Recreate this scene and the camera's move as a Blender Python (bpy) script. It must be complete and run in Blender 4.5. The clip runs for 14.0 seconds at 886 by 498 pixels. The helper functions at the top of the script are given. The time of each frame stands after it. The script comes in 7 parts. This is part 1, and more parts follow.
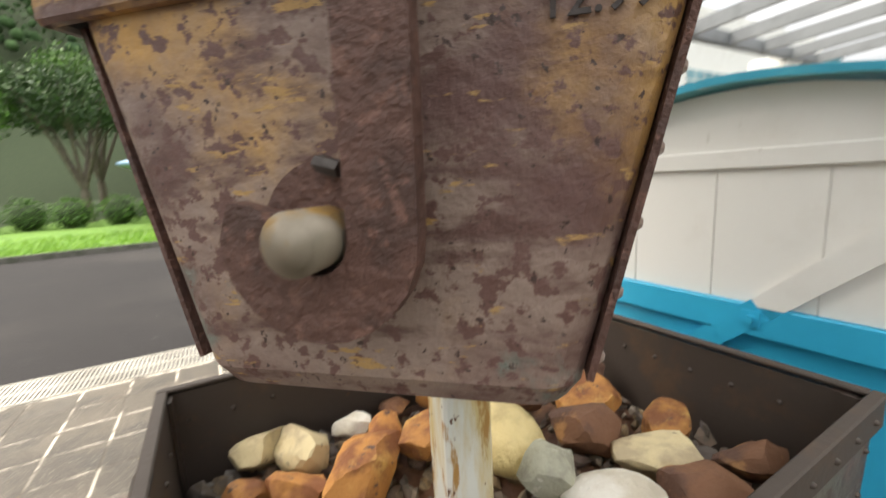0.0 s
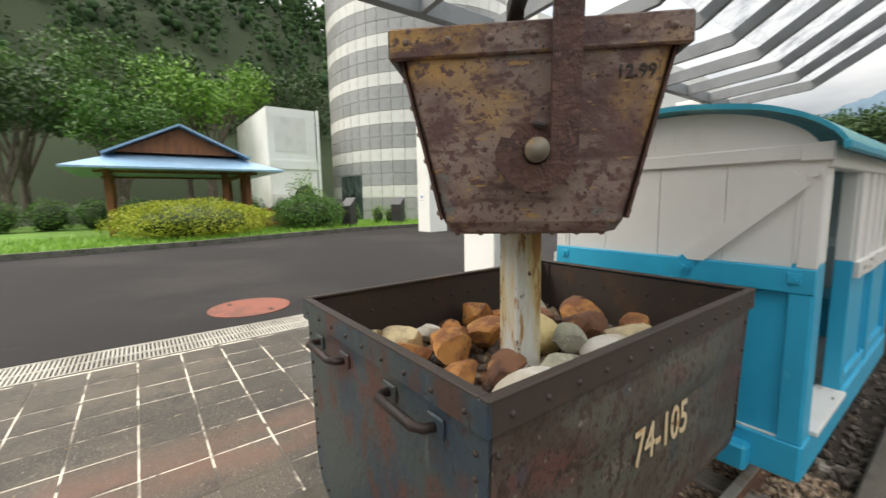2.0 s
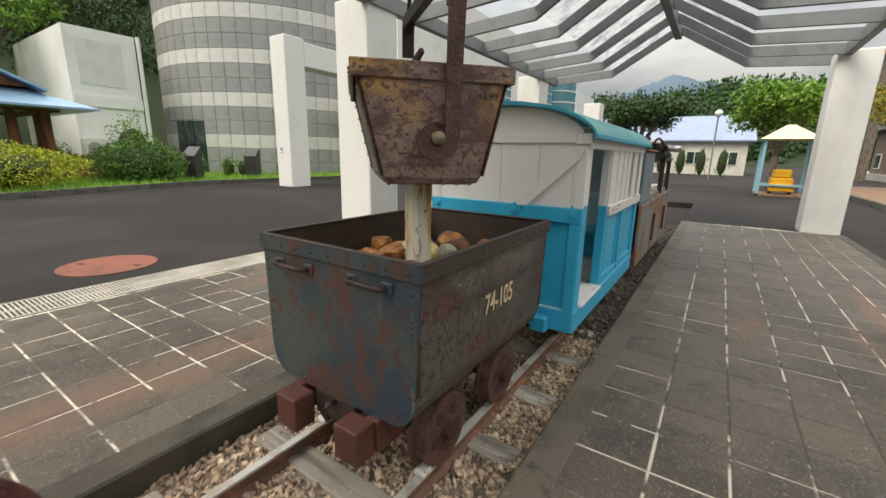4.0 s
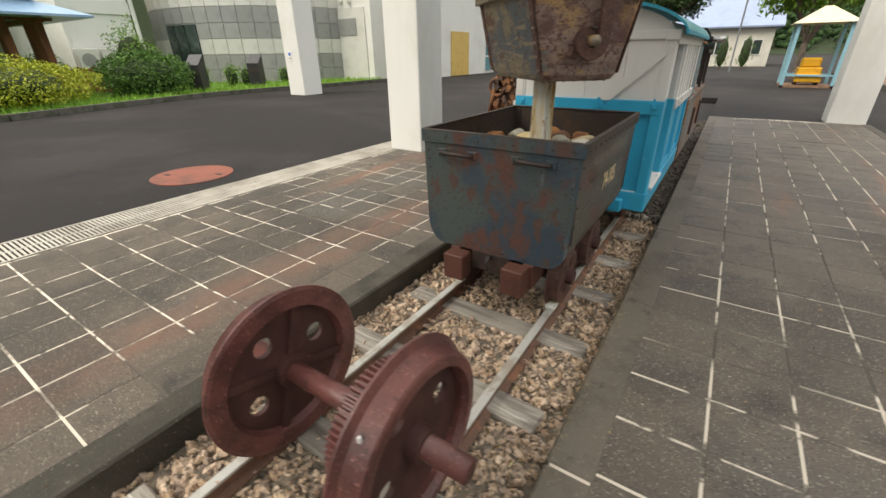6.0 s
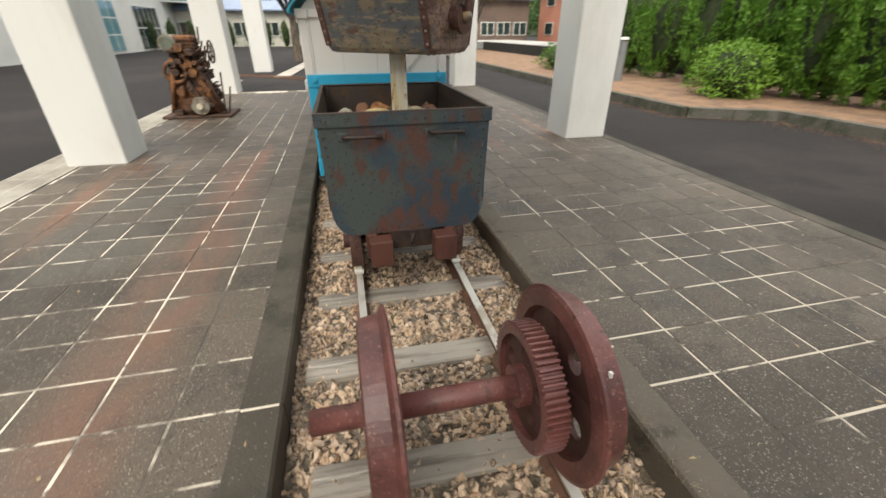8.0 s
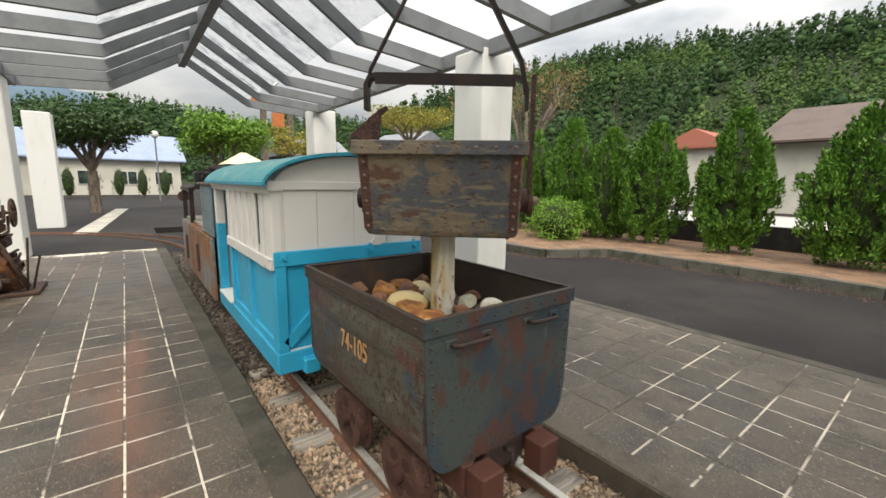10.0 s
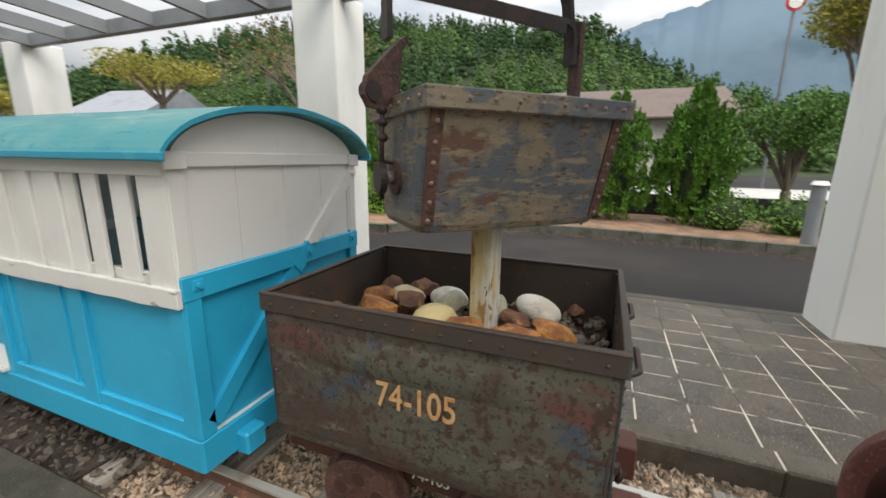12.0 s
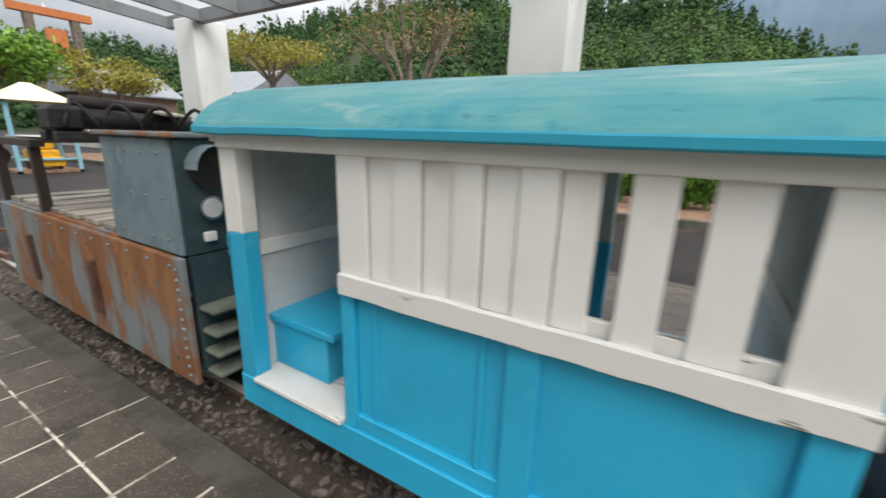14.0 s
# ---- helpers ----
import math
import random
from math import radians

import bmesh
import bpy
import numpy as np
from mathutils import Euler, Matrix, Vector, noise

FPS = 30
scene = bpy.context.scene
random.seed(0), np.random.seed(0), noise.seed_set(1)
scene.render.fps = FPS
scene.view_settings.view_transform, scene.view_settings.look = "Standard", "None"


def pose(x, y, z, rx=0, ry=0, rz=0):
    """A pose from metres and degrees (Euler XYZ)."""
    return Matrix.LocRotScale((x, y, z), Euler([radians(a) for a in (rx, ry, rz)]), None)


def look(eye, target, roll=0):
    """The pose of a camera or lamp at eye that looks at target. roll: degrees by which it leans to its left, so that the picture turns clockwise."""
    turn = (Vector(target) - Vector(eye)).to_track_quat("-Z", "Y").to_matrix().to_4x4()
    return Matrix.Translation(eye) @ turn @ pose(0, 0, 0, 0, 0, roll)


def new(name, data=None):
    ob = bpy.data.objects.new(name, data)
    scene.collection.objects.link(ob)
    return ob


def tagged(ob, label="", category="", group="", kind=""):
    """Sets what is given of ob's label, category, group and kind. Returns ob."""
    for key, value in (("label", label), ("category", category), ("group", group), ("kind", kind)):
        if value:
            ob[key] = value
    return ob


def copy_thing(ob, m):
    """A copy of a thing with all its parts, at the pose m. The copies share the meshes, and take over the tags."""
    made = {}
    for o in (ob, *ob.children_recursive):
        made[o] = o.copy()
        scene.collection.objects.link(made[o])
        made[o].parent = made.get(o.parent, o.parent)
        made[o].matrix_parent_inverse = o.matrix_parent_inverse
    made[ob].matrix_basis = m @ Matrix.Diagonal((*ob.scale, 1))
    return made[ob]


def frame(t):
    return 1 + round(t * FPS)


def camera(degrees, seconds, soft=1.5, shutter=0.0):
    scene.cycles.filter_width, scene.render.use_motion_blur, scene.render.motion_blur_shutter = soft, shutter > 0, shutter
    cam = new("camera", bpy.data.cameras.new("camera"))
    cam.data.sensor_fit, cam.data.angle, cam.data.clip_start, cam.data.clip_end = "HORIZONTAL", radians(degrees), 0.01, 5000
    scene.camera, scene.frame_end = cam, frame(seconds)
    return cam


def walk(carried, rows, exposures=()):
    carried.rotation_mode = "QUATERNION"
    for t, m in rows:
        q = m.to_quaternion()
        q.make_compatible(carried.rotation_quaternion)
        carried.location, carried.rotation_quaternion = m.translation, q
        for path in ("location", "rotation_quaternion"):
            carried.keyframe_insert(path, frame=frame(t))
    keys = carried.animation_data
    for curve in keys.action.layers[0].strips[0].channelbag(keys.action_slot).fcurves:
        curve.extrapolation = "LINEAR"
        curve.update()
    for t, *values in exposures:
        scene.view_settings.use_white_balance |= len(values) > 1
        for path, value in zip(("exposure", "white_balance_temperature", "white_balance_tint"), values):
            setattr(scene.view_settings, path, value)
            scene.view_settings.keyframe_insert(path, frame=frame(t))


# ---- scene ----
cam = camera(94.9, 14.0, shutter=0.4)
PATH = [
    (0, (0.668, 0.149, 1.436), (-1.047, 1.124, 1.103), -3.1),
    (0.5, (0.716, -0.01, 1.324), (-0.844, 1.236, 1.438), -1.2),
    (1, (0.913, -0.152, 1.343), (-0.786, 0.87, 1.077), -0.8),
    (1.5, (0.934, -0.344, 1.263), (-0.713, 0.766, 1.024), -0.5),
    (2, (0.911, -0.435, 1.306), (-0.679, 0.754, 1.061), -1.0),
    (2.5, (0.909, -0.527, 1.273), (-0.326, 1.022, 1.001), -2.1),
    (5, (1.41, -1.529, 1.379), (0.381, 0.072, 0.764), 1.8),
    (5.5, (1.235, -1.755, 1.349), (0.252, -0.193, 0.578), 2.5),
    (6, (0.928, -1.89, 1.355), (-0.071, -0.39, 0.488), -0.8),
    (6.5, (0.648, -2.041, 1.322), (-0.134, -0.435, 0.424), 0.8),
    (7, (0.395, -2.16, 1.298), (0.034, -0.454, 0.32), 1.9),
    (7.5, (0.041, -2.141, 1.331), (0.061, -0.416, 0.32), 0.1),
    (8, (-0.3, -2.129, 1.335), (0.096, -0.412, 0.389), -0.1),
    (8.5, (-0.608, -1.989, 1.304), (0.029, -0.249, 0.551), 0.9),
    (9, (-0.883, -1.741, 1.364), (0.03, -0.032, 0.866), 0.2),
    (11.5, (-1.504, -0.218, 1.528), (0.11, 0.942, 1.303), 0.4),
    (12, (-1.523, 0.093, 1.47), (0.29, 0.813, 1.031), 0.8),
    (12.5, (-1.554, 0.431, 1.457), (0.29, 1.056, 1.001), -0.4),
    (13, (-1.557, 0.902, 1.464), (0.233, 1.669, 1.008), 2.2),
    (13.5, (-1.577, 1.39, 1.47), (0.164, 2.243, 0.978), 1.4),
    (14, (-1.554, 1.874, 1.458), (0.101, 2.864, 0.929), 1.7),
]
EXPOSURES = [(0, 1.75, 7300, 10), (1, 1.5, 7200, 10), (2, 1.15, 7100, 10), (2.5, 1.05, 7100, 10), (5, 0.82, 7500, 10.5), (7, 0.98, 7350, 10), (9, 0.98, 7350, 10), (11.5, 0.84, 7000, 10), (12.5, 1.05, 6850, 10), (14, 0.95, 6750, 10)]
walk(cam, [(t, look(eye, target, roll)) for t, eye, target, roll in PATH], EXPOSURES)

# ---- world and sun: a bright overcast afternoon ----
world = bpy.data.worlds.new("sky")
scene.world = world
world.use_nodes = True
wt = world.node_tree
wt.nodes.clear()
w_out = wt.nodes.new("ShaderNodeOutputWorld")
w_bg = wt.nodes.new("ShaderNodeBackground")
w_sky = wt.nodes.new("ShaderNodeTexSky")
w_sky.sky_type = "NISHITA"
w_sky.sun_disc = False
w_sky.sun_elevation = radians(48)
w_sky.sun_rotation = radians(200)
w_sky.dust_density = 3.0
w_coord = wt.nodes.new("ShaderNodeTexCoord")
w_noise = wt.nodes.new("ShaderNodeTexNoise")
w_noise.inputs["Scale"].default_value = 3.2
w_noise.inputs["Detail"].default_value = 6
w_map = wt.nodes.new("ShaderNodeMapping")
w_map.inputs["Scale"].default_value = (1, 1, 3.0)
w_ramp = wt.nodes.new("ShaderNodeValToRGB")
w_ramp.color_ramp.elements[0].position = 0.32
w_ramp.color_ramp.elements[0].color = (3.4, 3.9, 4.6, 1)
w_ramp.color_ramp.elements[1].position = 0.62
w_ramp.color_ramp.elements[1].color = (7.4, 7.65, 8.0, 1)
w_sep = wt.nodes.new("ShaderNodeSeparateXYZ")
w_up = wt.nodes.new("ShaderNodeMapRange")
w_up.inputs["From Min"].default_value = 0.08
w_up.inputs["From Max"].default_value = 1.0
w_up.inputs["To Min"].default_value = 0.24
w_up.inputs["To Max"].default_value = 2.2
w_mix = wt.nodes.new("ShaderNodeMix")
w_mix.data_type = "RGBA"
w_mix.inputs["Factor"].default_value = 0.92
w_mul = wt.nodes.new("ShaderNodeVectorMath")
w_mul.operation = "SCALE"
wt.links.new(w_coord.outputs["Generated"], w_map.inputs["Vector"])
wt.links.new(w_coord.outputs["Generated"], w_sep.inputs[0])
wt.links.new(w_sep.outputs["Z"], w_up.inputs["Value"])
wt.links.new(w_map.outputs[0], w_noise.inputs["Vector"])
wt.links.new(w_noise.outputs["Fac"], w_ramp.inputs[0])
wt.links.new(w_ramp.outputs[0], w_mul.inputs[0])
wt.links.new(w_up.outputs["Result"], w_mul.inputs["Scale"])
wt.links.new(w_sky.outputs[0], w_mix.inputs["A"])
wt.links.new(w_mul.outputs[0], w_mix.inputs["B"])
wt.links.new(w_mix.outputs["Result"], w_bg.inputs["Color"])
w_bg.inputs["Strength"].default_value = 0.12
wt.links.new(w_bg.outputs[0], w_out.inputs[0])

sun_data = bpy.data.lights.new("sun", "SUN")
sun_data.energy = 1.4
sun_data.angle = radians(35)
sun_data.color = (1.0, 0.97, 0.92)
sun = new("sun", sun_data)
sun.matrix_world = look((-6, -10, 14), (0, 0, 0))


# ---- materials ----
def nodes_of(name, rough=0.7, metal=0.0, spec=0.5):
    m = bpy.data.materials.new(name)
    m.use_nodes = True
    b = m.node_tree.nodes["Principled BSDF"]
    b.inputs["Roughness"].default_value = rough
    b.inputs["Metallic"].default_value = metal
    b.inputs["Specular IOR Level"].default_value = spec
    return m, m.node_tree, b


def noise_node(nt, scale, detail=5, rough=0.55, stretch=(1, 1, 1), seed=0.0, world_space=False):
    if world_space:
        src = nt.nodes.new("ShaderNodeNewGeometry").outputs["Position"]
    else:
        src = nt.nodes.new("ShaderNodeTexCoord").outputs["Object"]
    mp = nt.nodes.new("ShaderNodeMapping")
    mp.inputs["Scale"].default_value = stretch
    mp.inputs["Location"].default_value = (seed * 3.1, seed * 1.7, seed * 2.3)
    n = nt.nodes.new("ShaderNodeTexNoise")
    n.inputs["Scale"].default_value = scale
    n.inputs["Detail"].default_value = detail
    n.inputs["Roughness"].default_value = rough
    nt.links.new(src, mp.inputs["Vector"])
    nt.links.new(mp.outputs[0], n.inputs["Vector"])
    return n.outputs["Fac"]


def stepped(nt, value, low, high):
    r = nt.nodes.new("ShaderNodeMapRange")
    r.interpolation_type = "SMOOTHSTEP"
    r.inputs["From Min"].default_value = low
    r.inputs["From Max"].default_value = high
    nt.links.new(value, r.inputs["Value"])
    return r.outputs["Result"]


def blend(nt, fac, a, b):
    m = nt.nodes.new("ShaderNodeMix")
    m.data_type = "RGBA"
    if isinstance(fac, float):
        m.inputs["Factor"].default_value = fac
    else:
        nt.links.new(fac, m.inputs["Factor"])
    for key, v in (("A", a), ("B", b)):
        if isinstance(v, tuple):
            m.inputs[key].default_value = (*v, 1)
        else:
            nt.links.new(v, m.inputs[key])
    return m.outputs["Result"]


def bumped(nt, bsdf, height, strength=0.3, dist=0.01):
    b = nt.nodes.new("ShaderNodeBump")
    b.inputs["Strength"].default_value = strength
    b.inputs["Distance"].default_value = dist
    nt.links.new(height, b.inputs["Height"])
    nt.links.new(b.outputs[0], bsdf.inputs["Normal"])


def surface(name, layers, rough=0.7, metal=0.0, spec=0.4, bump=(60, 0.25, 0.004), vary=0.0, spread=False):
    """layers: the base colour, then (colour, scale, low, high[, stretch]) laid over it where a noise is high."""
    m, nt, b = nodes_of(name, rough, metal, spec)
    col = layers[0]
    for k, layer in enumerate(layers[1:]):
        c, scale, low, high = layer[:4]
        stretch = layer[4] if len(layer) > 4 else (1, 1, 1)
        f = stepped(nt, noise_node(nt, scale, 7, 0.6, stretch, seed=k + 1.0 + len(name) * 0.37, world_space=spread), low, high)
        col = blend(nt, f, col, c)
    if vary:
        info = nt.nodes.new("ShaderNodeObjectInfo")
        hsv = nt.nodes.new("ShaderNodeHueSaturation")
        r = nt.nodes.new("ShaderNodeMapRange")
        r.inputs["To Min"].default_value = 1 - vary
        r.inputs["To Max"].default_value = 1 + vary
        nt.links.new(info.outputs["Random"], r.inputs["Value"])
        nt.links.new(r.outputs["Result"], hsv.inputs["Value"])
        if isinstance(col, tuple):
            hsv.inputs["Color"].default_value = (*col, 1)
        else:
            nt.links.new(col, hsv.inputs["Color"])
        col = hsv.outputs["Color"]
    if isinstance(col, tuple):
        b.inputs["Base Color"].default_value = (*col, 1)
    else:
        nt.links.new(col, b.inputs["Base Color"])
    if bump:
        bumped(nt, b, noise_node(nt, bump[0], 6, 0.6, seed=9, world_space=spread), bump[1], bump[2])
    return m


M_ASPHALT = surface("asphalt", [(0.02378, 0.02091, 0.0205), ((0.0369, 0.03198, 0.02952), 0.35, 0.45, 0.68), ((0.0205, 0.01845, 0.01886), 1.1, 0.5, 0.75), ((0.0533, 0.0492, 0.04592), 2.6, 0.66, 0.78, (1, 0.5, 1)),
    ((0.3444, 0.328, 0.3034), 22, 0.71, 0.73), ((0.0984, 0.08856, 0.082), 70, 0.62, 0.72), ((0.01804, 0.0164, 0.0164), 55, 0.6, 0.72)],
    rough=0.75, spec=0.15, bump=(140, 0.45, 0.008), spread=True)
M_TILE = surface("exposed_aggregate_tile", [(0.105, 0.083, 0.061), ((0.06, 0.047, 0.035), 0.9, 0.42, 0.6), ((0.045, 0.037, 0.029), 4.0, 0.5, 0.68), ((0.085, 0.075, 0.062), 0.6, 0.56, 0.7),
    ((0.18, 0.085, 0.05), 1.5, 0.58, 0.72, (1.0, 0.16, 1)), ((0.25, 0.215, 0.17), 110, 0.58, 0.64), ((0.55, 0.5, 0.43), 62, 0.68, 0.71), ((0.017, 0.014, 0.011), 95, 0.57, 0.66)],
    rough=0.5, spec=0.45, bump=(150, 0.5, 0.006), vary=0.12, spread=True)
def rust_run(m, x, width, y0, y1, colour):
    """A run of rust washed along the paving beside the track."""
    nt = m.node_tree
    b = next(n for n in nt.nodes if n.type == "BSDF_PRINCIPLED")
    was = b.inputs["Base Color"].links[0].from_socket
    geo = nt.nodes.new("ShaderNodeNewGeometry")
    sep = nt.nodes.new("ShaderNodeSeparateXYZ")
    nt.links.new(geo.outputs["Position"], sep.inputs[0])

    def calc(op, p, q):
        n = nt.nodes.new("ShaderNodeMath")
        n.operation = op
        n.use_clamp = op == "SUBTRACT" and p == 1.0
        for k, v in enumerate((p, q)):
            if isinstance(v, (int, float)):
                n.inputs[k].default_value = v
            else:
                nt.links.new(v, n.inputs[k])
        return n.outputs[0]

    across = calc("ABSOLUTE", calc("SUBTRACT", sep.outputs[0], x), 0.0)
    along = calc("ABSOLUTE", calc("SUBTRACT", sep.outputs[1], (y0 + y1) / 2), 0.0)
    near = calc("SUBTRACT", 1.0, calc("DIVIDE", across, width))
    near_y = calc("SUBTRACT", 1.0, calc("DIVIDE", along, (y1 - y0) / 2))
    grain = stepped(nt, noise_node(nt, 3.5, 6, 0.65, (1, 0.4, 1), seed=4.4, world_space=True), 0.3, 0.68)
    f = calc("MULTIPLY", calc("MULTIPLY", near, calc("MINIMUM", calc("MULTIPLY", near_y, 2.5), 1.0)), grain)
    nt.links.new(blend(nt, calc("MINIMUM", calc("MULTIPLY", f, 1.0), 0.6), was, colour), b.inputs["Base Color"])


rust_run(M_TILE, -1.4, 0.3, -2.6, 3.6, (0.2, 0.095, 0.06))
M_MORTAR = surface("weathered_joint_mortar", [(0.68, 0.61, 0.5), ((0.11, 0.093, 0.075), 1.7, 0.47, 0.58), ((0.13, 0.11, 0.09), 9, 0.52, 0.62)], rough=0.9, spread=True)
M_MORTAR_DIRTY = surface("dirty_joint_mortar", [(0.09, 0.077, 0.062), ((0.6, 0.53, 0.43), 1.5, 0.43, 0.53, (0.3, 1.3, 1)), ((0.1, 0.085, 0.068), 5, 0.54, 0.62)], rough=0.9, spread=True)
M_EDGING = surface("mossy_concrete_edging", [(0.09, 0.0774, 0.0603), ((0.0477, 0.0444, 0.0318), 3, 0.4, 0.6), ((0.0635, 0.0529, 0.0403), 0.9, 0.45, 0.65), ((0.18, 0.159, 0.127), 70, 0.6, 0.7)],
    rough=0.75, bump=(90, 0.6, 0.01), spread=True)
M_EDGING_DUSTY = surface("dusty_concrete_edging", [(0.125, 0.105, 0.08), ((0.075, 0.062, 0.047), 2.2, 0.45, 0.65), ((0.05, 0.044, 0.034), 5, 0.56, 0.7), ((0.22, 0.19, 0.15), 90, 0.6, 0.68)],
    rough=0.65, bump=(110, 0.6, 0.008), spread=True)
M_COLUMN = surface("painted_concrete_column", [(0.74, 0.74, 0.71), ((0.62, 0.61, 0.56), 1.2, 0.5, 0.75, (1, 1, 0.35)), ((0.45, 0.44, 0.4), 9, 0.66, 0.82, (1, 1, 0.25))],
    rough=0.6, bump=(35, 0.12, 0.004))
M_STEEL = surface("grey_painted_steel", [(0.2, 0.212, 0.22), ((0.15, 0.16, 0.168), 2.5, 0.45, 0.7), ((0.25, 0.15, 0.08), 14, 0.7, 0.8)], rough=0.5)
M_GRATE = surface("galvanised_drain_grating", [(0.46, 0.43, 0.37), ((0.3, 0.275, 0.23), 2.0, 0.4, 0.65), ((0.2, 0.17, 0.13), 25, 0.6, 0.75)], rough=0.7)
M_MANHOLE = surface("faded_red_manhole_paint", [(0.225, 0.0713, 0.045), ((0.15, 0.0562, 0.0375), 4, 0.45, 0.65), ((0.2475, 0.1275, 0.09), 40, 0.58, 0.7)], rough=0.6)
M_CART = surface("rusted_blue_green_paint", [(0.066, 0.084, 0.08), ((0.036, 0.06, 0.082), 3.2, 0.42, 0.6), ((0.11, 0.05, 0.038), 3.4, 0.53, 0.62, (1, 1, 0.75)),
    ((0.09, 0.052, 0.042), 12, 0.55, 0.64, (1, 1, 0.5)), ((0.14, 0.16, 0.15), 9, 0.61, 0.72, (1, 1, 0.15)), ((0.05, 0.036, 0.031), 40, 0.58, 0.66), ((0.14, 0.15, 0.135), 60, 0.67, 0.72), ((0.03, 0.029, 0.028), 80, 0.61, 0.67)],
    rough=0.44, spec=0.45, bump=(45, 0.5, 0.004))
M_CART_SIDE = surface("rusted_olive_brown_paint", [(0.108, 0.105, 0.0806), ((0.078, 0.0538, 0.0416), 2.4, 0.42, 0.62), ((0.134, 0.0605, 0.0497), 3.6, 0.53, 0.66, (1, 0.6, 1.6)), ((0.0538, 0.078, 0.108), 4.4, 0.57, 0.7),
    ((0.168, 0.15, 0.116), 8, 0.57, 0.7, (1, 0.5, 1.4)), ((0.0672, 0.0416, 0.0323), 30, 0.52, 0.6, (1, 1, 0.8)), ((0.228, 0.202, 0.155), 34, 0.65, 0.7), ((0.0403, 0.0282, 0.0242), 75, 0.56, 0.63)],
    rough=0.46, spec=0.45, bump=(45, 0.5, 0.004))
M_CART_IN = surface("dark_rusty_iron", [(0.062, 0.046, 0.037), ((0.095, 0.058, 0.036), 5, 0.55, 0.7), ((0.18, 0.08, 0.025), 11, 0.7, 0.78)], rough=0.62)
M_BUCKET = surface("flaking_ochre_paint_on_rust", [(0.27, 0.195, 0.16), ((0.12, 0.06, 0.052), 4.2, 0.42, 0.62, (1, 1, 1.7)), ((0.5, 0.28, 0.075), 2.6, 0.5, 0.7, (1, 1, 1.1)), ((0.15, 0.17, 0.145), 4.6, 0.6, 0.66, (1, 1, 0.8)),
    ((0.11, 0.055, 0.046), 10, 0.5, 0.66, (0.6, 0.6, 2.0)), ((0.13, 0.066, 0.055), 44, 0.53, 0.59, (1, 1, 1.3)), ((0.4, 0.24, 0.09), 36, 0.6, 0.66, (0.5, 0.5, 1.8)), ((0.05, 0.027, 0.022), 85, 0.62, 0.67)],
    rough=0.5, spec=0.45, bump=(46, 0.75, 0.006))
M_BUCKET_SIDE = surface("faded_camouflage_of_ochre_and_blue", [(0.225, 0.182, 0.125), ((0.105, 0.118, 0.132), 4.6, 0.46, 0.58), ((0.14, 0.076, 0.054), 3.8, 0.57, 0.63, (0.8, 0.8, 1.7)),
    ((0.27, 0.22, 0.15), 17, 0.52, 0.63, (0.4, 0.4, 2.2)), ((0.11, 0.12, 0.13), 12, 0.54, 0.62, (0.7, 0.7, 1.2)), ((0.1, 0.062, 0.045), 46, 0.57, 0.63, (0.5, 0.5, 1.8)), ((0.05, 0.035, 0.028), 80, 0.62, 0.67)],
    rough=0.55, spec=0.4, bump=(38, 0.55, 0.005))
M_IRON = surface("pitted_brown_iron", [(0.115, 0.056, 0.043), ((0.075, 0.038, 0.03), 14, 0.45, 0.6), ((0.17, 0.085, 0.064), 60, 0.55, 0.64)], rough=0.55, bump=(75, 1.0, 0.009))
M_IRON_DARK = surface("dark_oxidised_iron", [(0.035, 0.025, 0.022), ((0.06, 0.034, 0.025), 14, 0.5, 0.65)], rough=0.5, bump=(80, 0.4, 0.003))
M_WHEEL = surface("red_oxide_primer", [(0.1702, 0.0622, 0.0538), ((0.092, 0.0344, 0.0302), 5, 0.42, 0.64), ((0.2576, 0.1176, 0.1008), 80, 0.57, 0.68), ((0.0828, 0.0353, 0.0294), 14, 0.58, 0.68), ((0.0414, 0.021, 0.0185), 60, 0.62, 0.68)], rough=0.34, spec=0.5, bump=(70, 0.45, 0.003))
M_WEB = surface("dark_red_wheel_web", [(0.0638, 0.027, 0.0225), ((0.09, 0.0375, 0.0315), 8, 0.5, 0.65)], rough=0.6)
M_CYAN = surface("cyan_gloss_paint", [(0.02, 0.42, 0.66), ((0.018, 0.36, 0.58), 2.0, 0.45, 0.7), ((0.07, 0.48, 0.68), 7, 0.62, 0.75)], rough=0.38, spec=0.5, bump=(14, 0.15, 0.006))
M_WHITE = surface("off_white_board_paint", [(0.79, 0.77, 0.73), ((0.73, 0.7, 0.65), 3, 0.5, 0.72), ((0.5, 0.46, 0.39), 22, 0.7, 0.8, (1, 1, 0.3))], rough=0.45, bump=(25, 0.15, 0.004))
M_WORN = surface("flaking_white_paint_on_wood", [(0.74, 0.72, 0.68), ((0.66, 0.63, 0.58), 4, 0.5, 0.7), ((0.2, 0.16, 0.125), 12, 0.6, 0.66, (1, 0.16, 1)), ((0.1, 0.08, 0.06), 30, 0.62, 0.66, (1, 0.12, 1))], rough=0.6, bump=(40, 0.4, 0.004))
